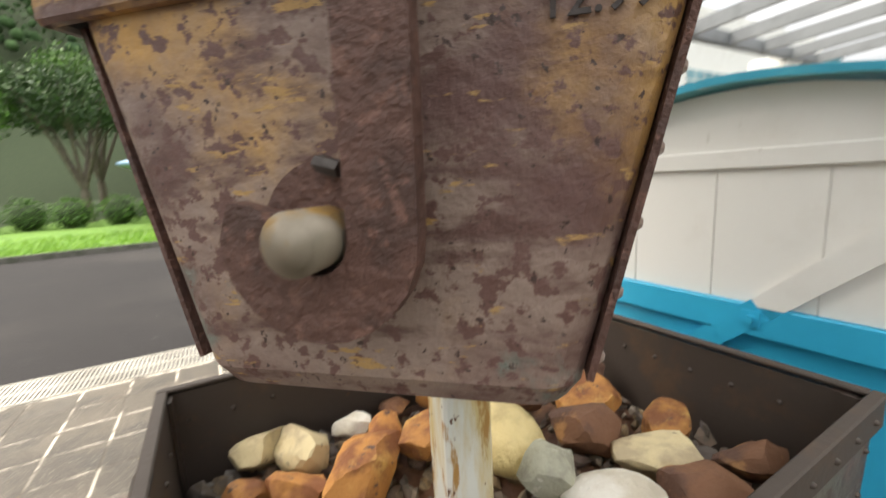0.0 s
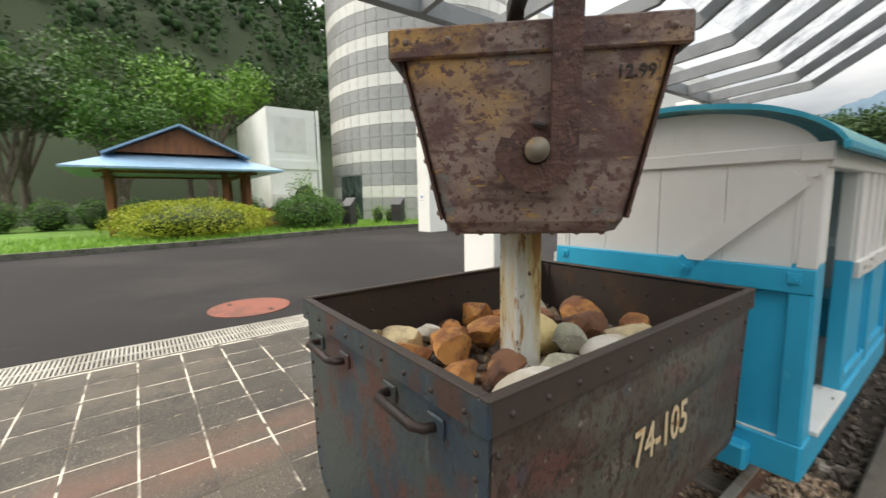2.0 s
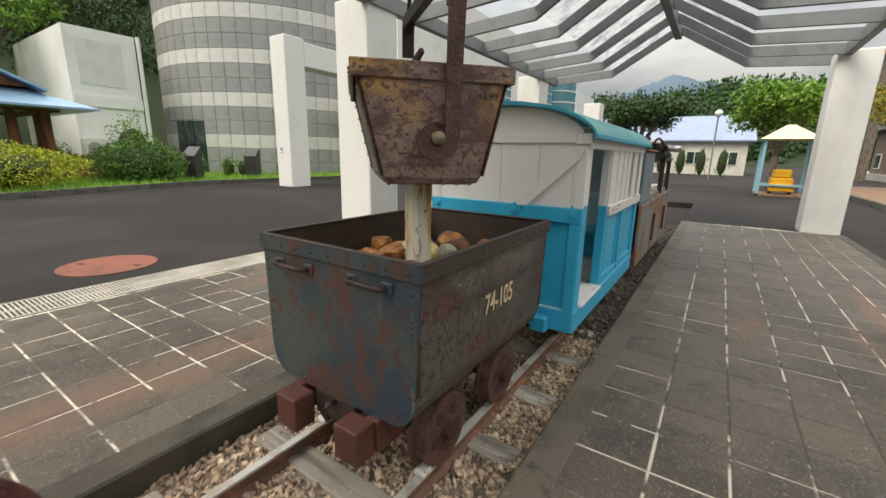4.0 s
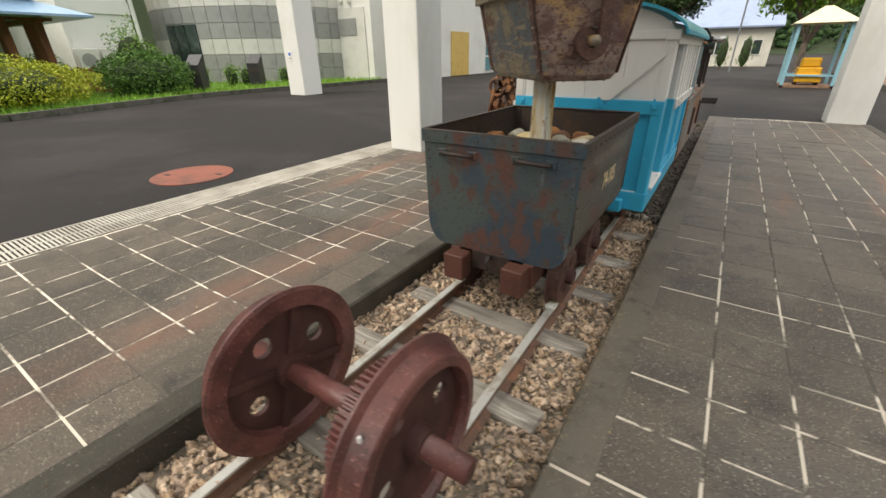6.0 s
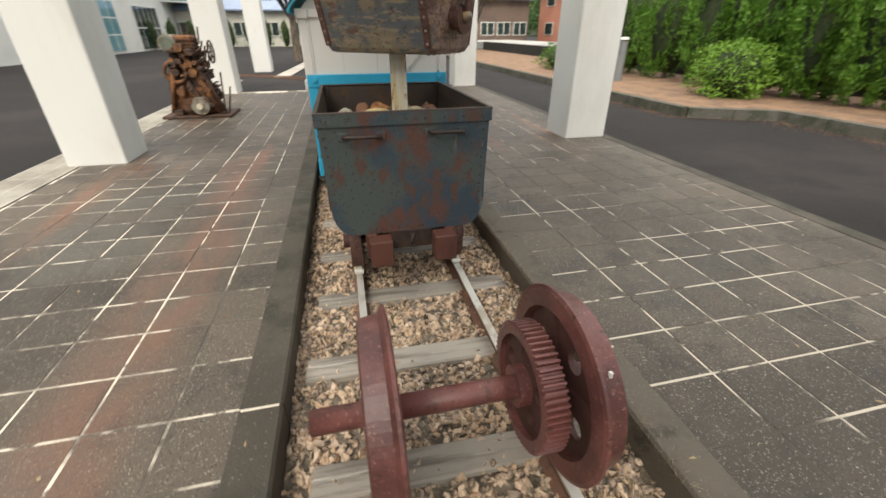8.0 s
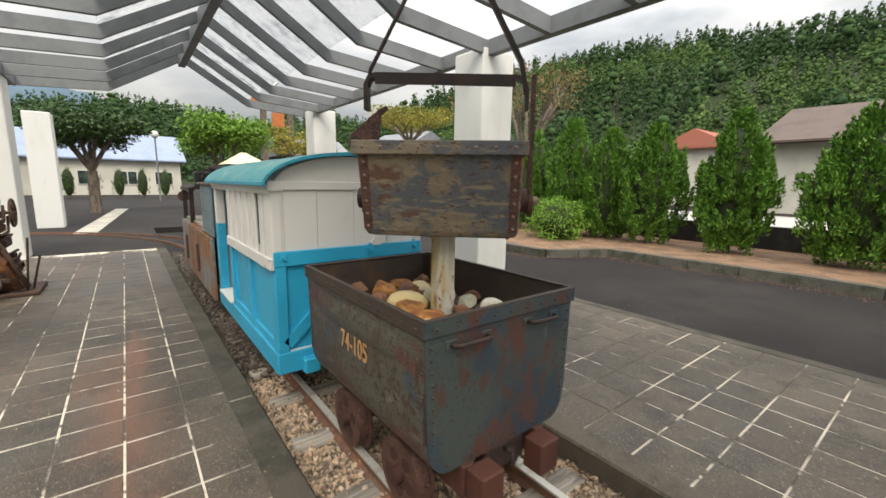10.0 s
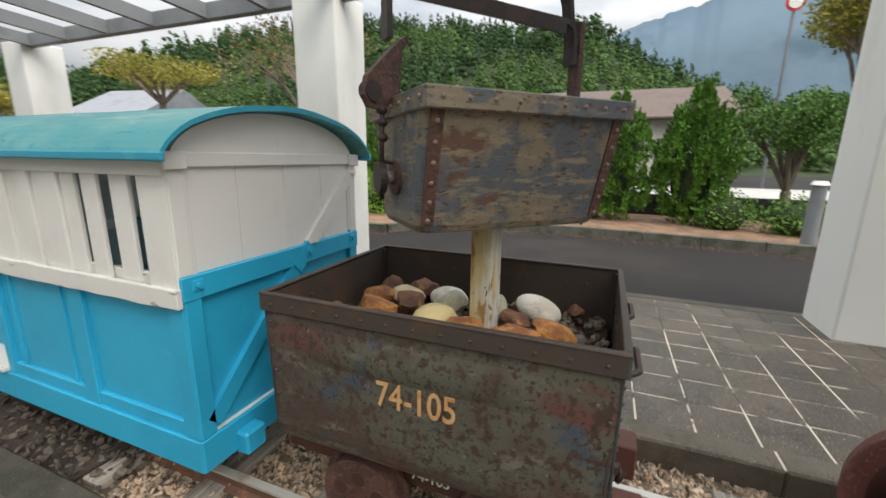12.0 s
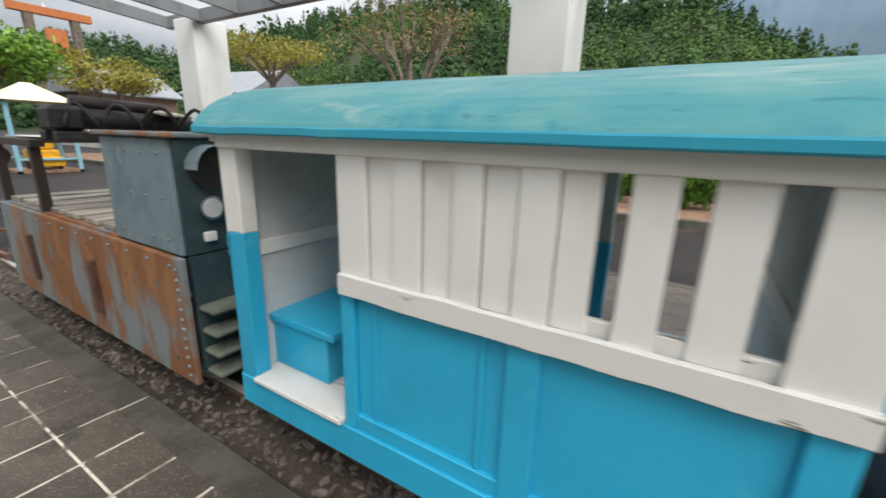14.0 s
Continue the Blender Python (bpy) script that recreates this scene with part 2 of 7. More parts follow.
M_ROOF = surface("faded_turquoise_canvas_roof", [(0.085, 0.36, 0.39), ((0.17, 0.43, 0.42), 2.4, 0.42, 0.66, (2.5, 0.7, 1)), ((0.05, 0.31, 0.38), 5, 0.55, 0.7), ((0.42, 0.56, 0.54), 4, 0.54, 0.74, (2, 0.6, 1)), ((0.05, 0.26, 0.31), 16, 0.6, 0.72, (2, 0.5, 1))], rough=0.5, bump=(30, 0.2, 0.004))
M_ROOF_EDGE = surface("cyan_roof_edge_paint", [(0.03, 0.34, 0.48), ((0.06, 0.40, 0.5), 6, 0.5, 0.7)], rough=0.45)
M_GLOOM = surface("grey_blue_interior_paint", [(0.6, 0.61, 0.6), ((0.5, 0.51, 0.5), 3, 0.45, 0.7), ((0.4, 0.4, 0.38), 14, 0.62, 0.74)], rough=0.6)
M_POST = surface("rust_streaked_white_post", [(0.68, 0.68, 0.62), ((0.6, 0.48, 0.24), 9, 0.43, 0.58, (1, 1, 0.18)), ((0.4, 0.22, 0.07), 20, 0.53, 0.6, (1, 1, 0.25)), ((0.12, 0.05, 0.025), 34, 0.62, 0.66, (1, 1, 0.6))], rough=0.55)
M_TIE = surface("weathered_grey_sleeper", [(0.36, 0.325, 0.275), ((0.18, 0.155, 0.13), 8, 0.45, 0.6, (0.15, 1.5, 1)), ((0.55, 0.51, 0.45), 18, 0.58, 0.7, (0.12, 1.5, 1))], rough=0.85, bump=(30, 0.8, 0.006), vary=0.25)
M_RAIL = surface("rusty_rail_side", [(0.155, 0.0837, 0.0567), ((0.257, 0.115, 0.0607), 9, 0.5, 0.65), ((0.081, 0.0473, 0.0365), 30, 0.58, 0.68)], rough=0.65)
M_RAILTOP = surface("worn_rail_head", [(0.5, 0.485, 0.44), ((0.36, 0.31, 0.25), 8, 0.5, 0.65), ((0.38, 0.18, 0.07), 20, 0.63, 0.72)], rough=0.4, metal=0.2)
M_NUMBER = surface("aged_cream_lettering", [(0.72, 0.56, 0.35), ((0.6, 0.3, 0.1), 14, 0.55, 0.68), ((0.16, 0.07, 0.03), 30, 0.66, 0.72)], rough=0.6)
M_NUMBER_L = surface("aged_orange_lettering", [(0.62, 0.36, 0.16), ((0.5, 0.22, 0.06), 14, 0.5, 0.65), ((0.16, 0.07, 0.03), 30, 0.64, 0.72)], rough=0.6)
M_BLOCK = surface("red_brown_buffer_block", [(0.105, 0.04, 0.028), ((0.075, 0.03, 0.023), 7, 0.5, 0.65)], rough=0.6)
M_BRASS = surface("worn_yellow_pin_head", [(0.26, 0.22, 0.17), ((0.34, 0.2, 0.06), 14, 0.5, 0.62), ((0.11, 0.06, 0.045), 22, 0.6, 0.7)], rough=0.45, metal=0.3)


# ---- building helpers ----
def thing(name, at=(0, 0, 0), label="", category="", group="", kind="", turn=0):
    ob = new(name)
    ob.empty_display_size = 0.1
    ob.matrix_world = pose(*at, 0, 0, turn)
    return tagged(ob, label, category, group, kind)


def solid(name, bm, material, smooth=False):
    me = bpy.data.meshes.new(name)
    bm.normal_update()
    bm.to_mesh(me)
    bm.free()
    for mt in material if isinstance(material, (list, tuple)) else [material]:
        me.materials.append(mt)
    if smooth:
        me.shade_smooth()
    return me


def part(name, bm, material, parent=None, label="", smooth=False):
    ob = new(name, solid(name, bm, material, smooth))
    ob.parent = parent
    return tagged(ob, label)


def piece(name, mesh, parent, m):
    ob = new(name, mesh)
    ob.parent = parent
    ob.matrix_basis = m
    return ob


def structure(name, bm, material, label, category, smooth=False):
    return tagged(new(name, solid(name, bm, material, smooth)), label, category, "", "structure")


def box(bm, x0, x1, y0, y1, z0, z1, bevel=0.0, m=None, seg=1):
    r = bmesh.ops.create_cube(bm, size=1, matrix=Matrix.Translation(((x0 + x1) / 2, (y0 + y1) / 2, (z0 + z1) / 2)) @ Matrix.Diagonal((abs(x1 - x0), abs(y1 - y0), abs(z1 - z0), 1)))
    verts = r["verts"]
    if bevel:
        edges = list({e for v in verts for e in v.link_edges})
        r = bmesh.ops.bevel(bm, geom=edges, offset=bevel, segments=seg, affect="EDGES", profile=0.5)
        verts = list({v for f in r["faces"] for v in f.verts} | {v for v in verts if v.is_valid})
    if m is not None:
        bmesh.ops.transform(bm, matrix=m, verts=verts)
    return bm


def cyl(bm, p0, p1, r0, r1=None, seg=14, caps=True):
    p0, p1 = Vector(p0), Vector(p1)
    d = p1 - p0
    m = Matrix.Translation((p0 + p1) / 2) @ d.to_track_quat("Z", "Y").to_matrix().to_4x4()
    bmesh.ops.create_cone(bm, cap_ends=caps, segments=seg, radius1=r0, radius2=r0 if r1 is None else r1, depth=d.length, matrix=m)
    return bm


def tube(bm, pts, r, seg=8):
    """A bent round bar through the points."""
    rings = []
    pts = [Vector(p) for p in pts]
    for k, p in enumerate(pts):
        d = (pts[min(k + 1, len(pts) - 1)] - pts[max(k - 1, 0)]).normalized()
        q = d.to_track_quat("Z", "Y")
        rings.append([bm.verts.new(p + q @ Vector((r * math.cos(a), r * math.sin(a), 0))) for a in (2 * math.pi * i / seg for i in range(seg))])
    for a, b in zip(rings, rings[1:]):
        for i in range(seg):
            bm.faces.new((a[i], a[(i + 1) % seg], b[(i + 1) % seg], b[i]))
    bm.faces.new(rings[0][::-1])
    bm.faces.new(rings[-1])
    return bm


def bar(bm, pts, w, t, side):
    """A flat bar through the points: w wide along the way 'side', t thick."""
    side = Vector(side).normalized()
    pts = [Vector(p) for p in pts]
    rings = []
    for k, p in enumerate(pts):
        d = (pts[min(k + 1, len(pts) - 1)] - pts[max(k - 1, 0)]).normalized()
        n = d.cross(side).normalized()
        rings.append([bm.verts.new(p + side * a + n * b) for a, b in ((-w / 2, -t / 2), (w / 2, -t / 2), (w / 2, t / 2), (-w / 2, t / 2))])
    for a, b in zip(rings, rings[1:]):
        for i in range(4):
            bm.faces.new((a[i], a[(i + 1) % 4], b[(i + 1) % 4], b[i]))
    bm.faces.new(rings[0][::-1])
    bm.faces.new(rings[-1])
    return bm


def slab(bm, outline, z0, z1):
    """A flat plate with the outline (x, y)."""
    lo = [bm.verts.new((x, y, z0)) for x, y in outline]
    hi = [bm.verts.new((x, y, z1)) for x, y in outline]
    n = len(outline)
    bm.faces.new(hi)
    bm.faces.new(lo[::-1])
    for i in range(n):
        bm.faces.new((lo[i], lo[(i + 1) % n], hi[(i + 1) % n], hi[i]))
    return bm


def fresh():
    return bmesh.new()


def lettering(text, size, material, name, parent, m, depth=0.001):
    cu = bpy.data.curves.new(name, "FONT")
    cu.body, cu.size, cu.extrude, cu.align_x, cu.align_y = text, size, depth, "CENTER", "CENTER"
    cu.offset = size * 0.008
    tmp = bpy.data.objects.new(name, cu)
    scene.collection.objects.link(tmp)
    me = bpy.data.meshes.new_from_object(tmp)
    bpy.data.objects.remove(tmp)
    me.materials.append(material)
    ob = new(name, me)
    ob.parent = parent
    ob.matrix_basis = m
    return ob


def blob_cloud(centres, sizes, mesh_faces, seed, squash=(1, 1, 1)):
    """Vertices and faces of many small uneven chunks, one at each centre."""
    rng = np.random.default_rng(seed)
    base_v, base_f = mesh_faces
    n, k = len(centres), len(base_v)
    q = rng.normal(size=(n, 4))
    q /= np.linalg.norm(q, axis=1)[:, None]
    w, x, y, z = q.T
    rot = np.stack([1 - 2 * (y * y + z * z), 2 * (x * y - z * w), 2 * (x * z + y * w), 2 * (x * y + z * w), 1 - 2 * (x * x + z * z), 2 * (y * z - x * w),
                    2 * (x * z - y * w), 2 * (y * z + x * w), 1 - 2 * (x * x + y * y)], -1).reshape(n, 3, 3)
    shape = base_v[None] * (1 + rng.uniform(-0.3, 0.3, (n, k, 1))) * rng.uniform(0.6, 1.2, (n, 1, 3)) * np.array(squash)
    v = np.einsum("nij,nkj->nki", rot, shape) * np.asarray(sizes)[:, None, None] + np.asarray(centres)[:, None]
    f = (base_f[None] + (np.arange(n) * k)[:, None, None]).reshape(-1, base_f.shape[1])
    return v.reshape(-1, 3), f


def ico(sub=0):
    b = bmesh.new()
    bmesh.ops.create_icosphere(b, subdivisions=sub + 1 if sub else 1, radius=1)
    b.verts.ensure_lookup_table()
    v = np.array([x.co[:] for x in b.verts])
    f = np.array([[x.index for x in g.verts] for g in b.faces])
    b.free()
    return v, f


ICO = ico()
LEAF = (np.array([(-0.5, 0, 0), (0, -0.22, 0.06), (0.5, 0, 0), (0, 0.22, 0.06)]), np.array([[0, 1, 2], [0, 2, 3]]))


def from_arrays(name, v, f, material, smooth=False):
    me = bpy.data.meshes.new(name)
    me.from_pydata(v.tolist(), [], f.tolist())
    me.materials.append(material)
    if smooth:
        me.shade_smooth()
    me.update()
    return me


# ---- ground, track bed, pavements ----
TRENCH = 0.69
BED = -0.17
END = 9.45


def make_ground():
    bm = fresh()
    xs = [-2500, -40, -TRENCH, TRENCH, 40, 2500]
    ys = [-2500, -30, 14.0, 60, 2500]
    top = -0.006

    def quad(x0, x1, y0, y1, z):
        bm.faces.new([bm.verts.new(p) for p in ((x0, y0, z), (x1, y0, z), (x1, y1, z), (x0, y1, z))])
    for x0, x1 in zip(xs, xs[1:]):
        for y0, y1 in zip(ys, ys[1:]):
            bed = x0 == -TRENCH and y0 == -30
            quad(x0, x1, y0, y1, BED if bed else top)
    for x in (-TRENCH, TRENCH):
        bm.faces.new([bm.verts.new(p) for p in ((x, -30, top), (x, 14, top), (x, 14, BED), (x, -30, BED))])
    for y in (-30, 14):
        bm.faces.new([bm.verts.new(p) for p in ((-TRENCH, y, top), (TRENCH, y, top), (TRENCH, y, BED), (-TRENCH, y, BED))])
    bmesh.ops.remove_doubles(bm, verts=bm.verts, dist=1e-4)
    bmesh.ops.recalc_face_normals(bm, faces=bm.faces)
    structure("ground", bm, M_ASPHALT, "dark worn asphalt yard with pale grit", "asphalt")


make_ground()


def tile_mesh(w, d):
    return solid("tile", box(fresh(), -w / 2, w / 2, -d / 2, d / 2, -0.02, 0.0, 0.003), M_TILE)


def make_pavement(name, x_in, x_first, x_out, sign, mortar, edging, pitch_x, pitch_y, y_first):
    """A strip of square slabs beside the track: x_in its edge at the track, x_first the first joint, x_out its far edge."""
    joint = 0.0105
    y0, y1 = -6.0, END
    ob = structure(name, box(fresh(), min(x_in, x_out), max(x_in, x_out), y0, y1, -0.16, -0.0025),
                   mortar, "dark exposed-aggregate paving slabs with pale mortar joints", "pavement")
    edge = fresh()
    n = int((y1 - y0) / 2.4)
    for k in range(n):
        a, b = y0 + (y1 - y0) * k / n, y0 + (y1 - y0) * (k + 1) / n
        box(edge, min(sign * 0.672, x_in + sign * 0.16), max(sign * 0.672, x_in + sign * 0.16), a, b - 0.002, -0.168, 0.004, 0.012)
    part("kerb_edging", edge, edging, ob, "worn mossy concrete edging of the track bed")
    rows = [y_first + pitch_y * k for k in range(-20, 32)]
    cols = [abs(x_in) + 0.165, abs(x_first)]
    while cols[-1] + pitch_x < abs(x_out):
        cols.append(cols[-1] + pitch_x)
    cols.append(abs(x_out))
    far = fresh()
    cache = {}
    for c0, c1 in zip(cols, cols[1:]):
        inner = c0 == cols[0]
        w = round(c1 - c0 - joint + (joint / 2 + 0.02 if inner else 0), 4)
        if w < 0.04:
            continue
        for r in rows:
            if r < y0 or r + pitch_y > y1:
                continue
            cx, cy = sign * ((c0 + c1) / 2 - (joint / 4 + 0.01 if inner else 0)), r + pitch_y / 2
            lift = random.uniform(-0.0012, 0.0012)
            if -2.7 < r < 5.6:
                if w not in cache:
                    cache[w] = tile_mesh(w, pitch_y - joint)
                piece("paving_slab", cache[w], ob, pose(cx, cy, lift, random.uniform(-0.15, 0.15), random.uniform(-0.15, 0.15), 0))
            else:
                box(far, cx - w / 2, cx + w / 2, cy - (pitch_y - joint) / 2, cy + (pitch_y - joint) / 2, -0.02, lift)
    tagged(part("far_paving_slabs", far, M_TILE, ob), kind="stuff")


make_pavement("pavement_1", -TRENCH, -1.092, -3.25, -1, M_MORTAR, M_EDGING, 0.305, 0.303, 0.068)
make_pavement("pavement_2", TRENCH, 1.16, 3.22, 1, M_MORTAR_DIRTY, M_EDGING_DUSTY, 0.3, 0.306, 0.118)


def make_drain():
    ob = structure("drain_channel", box(fresh(), -3.76, -3.26, -8, END + 3, -0.1, -0.012), M_EDGING, "long linear drain channel with pale ribbed grating", "drain")
    bm = fresh()
    y = -6.0
    while y < END + 3:
        box(bm, -3.73, -3.29, y, y + 0.016, -0.014, 0.003)
        y += 0.032
    for x in (-3.755, -3.5, -3.285):
        box(bm, x, x + 0.02, -6, END + 3, -0.014, 0.0045)
    tagged(part("grating", bm, M_GRATE, ob, "pale ribbed metal grating"), kind="stuff")


make_drain()
structure("edge_strip", box(fresh(), 3.225, 3.36, -6, END, -0.05, 0.001), M_EDGING, "narrow worn concrete strip between paving and asphalt", "edging")

bm = cyl(fresh(), (0, 0, -0.02), (0, 0, 0.003), 0.47, seg=40)
manhole = part("manhole_cover", bm, M_MANHOLE)
manhole.location = (-4.55, 0.6, 0)
tagged(manhole, "round manhole cover painted faded red in the asphalt", "manhole", kind="structure")
bm = fresh()
for a in (0.6, 3.74):
    box(bm, 0.33 * math.cos(a) - 0.05, 0.33 * math.cos(a) + 0.05, 0.33 * math.sin(a) - 0.025, 0.33 * math.sin(a) + 0.025, 0.002, 0.006)
part("lifting_hole", bm, M_IRON_DARK, manhole)


def make_rail(x):
    prof = [(-0.04, 0.0), (0.04, 0.0), (0.04, 0.008), (0.008, 0.018), (0.006, 0.062), (0.02, 0.07), (0.02, 0.083), (-0.02, 0.083), (-0.02, 0.07), (-0.006, 0.062), (-0.008, 0.018), (-0.04, 0.008)]
    bm = fresh()
    rings = [[bm.verts.new((x + px, y, pz - 0.131)) for px, pz in prof] for y in (-5.5, 8.6)]
    n = len(prof)
    for i in range(n):
        f = bm.faces.new((rings[0][i], rings[0][(i + 1) % n], rings[1][(i + 1) % n], rings[1][i]))
        f.material_index = 1 if i in (5, 6, 7) else 0
    bm.faces.new(rings[0])
    bm.faces.new(rings[1][::-1])
    bmesh.ops.recalc_face_normals(bm, faces=bm.faces)
    ob = part("rail", bm, [M_RAIL, M_RAILTOP])
    tagged(ob, "narrow-gauge steel rail with rusty sides and worn head", "rail", "rails of the track")


make_rail(-0.322)
make_rail(0.322)


def make_sleepers():
    proto = None
    y = -4.085
    while y < 9.2:
        if proto is None:
            bm = box(fresh(), -0.59, 0.59, -0.075, 0.075, -0.09, 0.0, 0.008)
            for v in bm.verts:
                v.co += Vector((noise.noise(v.co * 9) * 0.012, noise.noise(v.co * 11 + Vector((3, 0, 0))) * 0.012, 0))
            proto = tagged(part("sleeper", bm, M_TIE), "weathered grey wooden sleeper with split grain", "sleeper", "sleepers of the track")
            ob = proto
        else:
            ob = copy_thing(proto, pose(0, 0, 0))
        ob.matrix_basis = pose(random.uniform(-0.03, 0.03), y, -0.114 + random.uniform(-0.006, 0.004), 0, 0, random.uniform(-2, 2))
        y += 0.585


make_sleepers()


def stone_material(name, cols):
    m, nt, b = nodes_of(name, 0.8)
    geo = nt.nodes.new("ShaderNodeNewGeometry")
    ramp = nt.nodes.new("ShaderNodeValToRGB")
    els = ramp.color_ramp.elements
    for k, c in enumerate(cols):
        e = els[k] if k < 2 else els.new(0.5)
        e.position = k / (len(cols) - 1)
    for k, c in enumerate(cols):
        els[k].position = k / (len(cols) - 1)
        els[k].color = (*c, 1)
    nt.links.new(geo.outputs["Random Per Island"], ramp.inputs[0])
    dirt = stepped(nt, noise_node(nt, 40, 5), 0.45, 0.65)
    col = blend(nt, dirt, ramp.outputs[0], (0.12, 0.095, 0.07))
    nt.links.new(col, b.inputs["Base Color"])
    bumped(nt, b, noise_node(nt, 120, 4), 0.3, 0.003)
    return m


M_BALLAST = stone_material("crushed_stone_ballast", [(0.416, 0.3069, 0.225), (0.624, 0.465, 0.315), (0.312, 0.2325, 0.18), (0.728, 0.558, 0.405), (0.4576, 0.3255, 0.225), (0.5408, 0.372, 0.234)])
# Darker stone colours for the bed beyond y = 2.2.
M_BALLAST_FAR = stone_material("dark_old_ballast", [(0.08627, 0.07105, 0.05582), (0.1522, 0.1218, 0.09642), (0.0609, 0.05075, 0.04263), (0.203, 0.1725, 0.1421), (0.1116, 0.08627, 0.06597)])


def make_ballast():
    rng = np.random.default_rng(4)
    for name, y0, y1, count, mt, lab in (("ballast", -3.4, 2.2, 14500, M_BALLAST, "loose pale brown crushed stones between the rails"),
                                         ("old_ballast", 2.2, 9.3, 5500, M_BALLAST_FAR, "dark stones and litter in the track bed")):
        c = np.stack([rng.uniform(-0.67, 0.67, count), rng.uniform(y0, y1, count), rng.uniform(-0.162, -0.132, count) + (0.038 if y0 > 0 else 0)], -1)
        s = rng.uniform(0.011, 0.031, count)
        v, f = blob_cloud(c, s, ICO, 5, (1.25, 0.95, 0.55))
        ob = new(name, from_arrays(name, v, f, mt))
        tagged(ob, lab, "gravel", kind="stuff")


make_ballast()
M_BED = surface("gravel_bed_fines", [(0.22, 0.18, 0.135), ((0.11, 0.088, 0.068), 14, 0.42, 0.6), ((0.4, 0.33, 0.24), 40, 0.55, 0.66)], rough=0.9, bump=(60, 0.9, 0.02))
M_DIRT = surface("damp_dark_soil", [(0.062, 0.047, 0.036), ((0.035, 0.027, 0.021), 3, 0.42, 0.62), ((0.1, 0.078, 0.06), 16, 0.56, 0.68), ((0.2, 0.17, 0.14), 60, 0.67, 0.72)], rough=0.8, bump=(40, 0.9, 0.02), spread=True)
structure("dirt_bed", box(fresh(), -0.668, 0.668, 2.4, 9.3, -0.15, -0.107), M_DIRT, "dark soil over the old sleepers", "soil")
structure("track_bed", box(fresh(), -0.67, 0.67, -5.8, 9.4, -0.168, -0.146), M_BED, "fine gravel bed under the track", "gravel bed")


# ---- the pergola: columns and steel frames ----
def make_columns():
    proto = None
    for x, y in ((-3.09, 3.44), (-3.09, 9.5), (2.97, 3.4), (2.99, 9.72), (2.99, -2.1), (-3.09, 15.6)):
        if proto is None:
            bm = box(fresh(), -0.3, 0.3, -0.3, 0.3, -0.02, 3.3, 0.022, seg=2)
            proto = tagged(part("column", bm, M_COLUMN), "white-painted square concrete column with faint stains", "column", "columns of the shelter", "structure")
            ob = proto
        else:
            ob = copy_thing(proto, pose(0, 0, 0))
        ob.matrix_basis = pose(x, y, 0, 0, 0, random.choice((0, 90, 180, 270)))


make_columns()


def make_canopy():
    ob = thing("shelter_roof_frame", (0, 0, 3.2), "grey-painted steel shelter roof with bent rafters on columns", "roof frame", kind="structure")
    z = 0.02
    for s in (-1, 1):
        bm = box(fresh(), s * 2.82 - 0.06, s * 2.82 + 0.06, -5.2, 10.4, 0.0, 0.2, 0.006)
        part("eave_beam", bm, M_STEEL, ob)
    part("ridge_beam", box(fresh(), -0.07, 0.07, -5.2, 10.4, 0.82, 1.06, 0.006), M_STEEL, ob)
    prof = [(2.76, 0.1), (1.36, 0.19), (0.07, 0.98)]
    for k in range(16):
        y = -5.1 + k * 1.03
        for s in (-1, 1):
            bm = fresh()
            rings = []
            for x, zz in prof:
                rings.append([bm.verts.new((s * x, y + a, zz + b)) for a, b in ((-0.035, -0.09), (0.035, -0.09), (0.035, 0.09), (-0.035, 0.09))])
            for a, b in zip(rings, rings[1:]):
                for i in range(4):
                    bm.faces.new((a[i], a[(i + 1) % 4], b[(i + 1) % 4], b[i]))
            bm.faces.new(rings[0])
            bm.faces.new(rings[-1])
            bmesh.ops.recalc_face_normals(bm, faces=bm.faces)
            part("rafter", bm, M_STEEL, ob)
    m, nt, b = nodes_of("milky_roof_sheet", 0.5)
    b.inputs["Base Color"].default_value = (0.85, 0.87, 0.88, 1)
    nt.nodes.remove(b)
    mixer = nt.nodes.new("ShaderNodeMixShader")
    tr = nt.nodes.new("ShaderNodeBsdfTranslucent")
    tp = nt.nodes.new("ShaderNodeBsdfTransparent")
    tr.inputs["Color"].default_value = (0.6, 0.61, 0.62, 1)
    tp.inputs["Color"].default_value = (0.62, 0.63, 0.65, 1)
    nt.links.new(stepped(nt, noise_node(nt, 3, 4), 0.3, 0.8), mixer.inputs[0])
    nt.links.new(tr.outputs[0], mixer.inputs[1])
    nt.links.new(tp.outputs[0], mixer.inputs[2])
    nt.links.new(mixer.outputs[0], nt.nodes["Material Output"].inputs["Surface"])
    for s in (-1, 1):
        bm = fresh()
        a, c = Vector((s * 1.38, 0, 0.285)), Vector((s * 0.08, 0, 1.08))
        q = [bm.verts.new((p.x, y, p.z + d)) for p in (a, c) for y in (-5.2, 10.4) for d in (0, 0.006)]
        bmesh.ops.convex_hull(bm, input=q)
        part("roof_sheet", bm, m, ob, "milky translucent roof sheet")


make_canopy()


# ---- mine cart ----
def tub_outline(w_top, w_low, z_top, z_bend, z_bot, r_in, steps=6):
    """Half of a tub's section, from the top down to the middle of the floor: (x, z)."""
    pts = [(w_top, z_top), (w_low, z_bend)]
    for k in range(1, steps + 1):
        a = math.pi / 2 * k / steps
        pts.append((w_low - r_in * (1 - math.cos(a)), z_bend - (z_bend - z_bot) * math.sin(a)))
    return pts


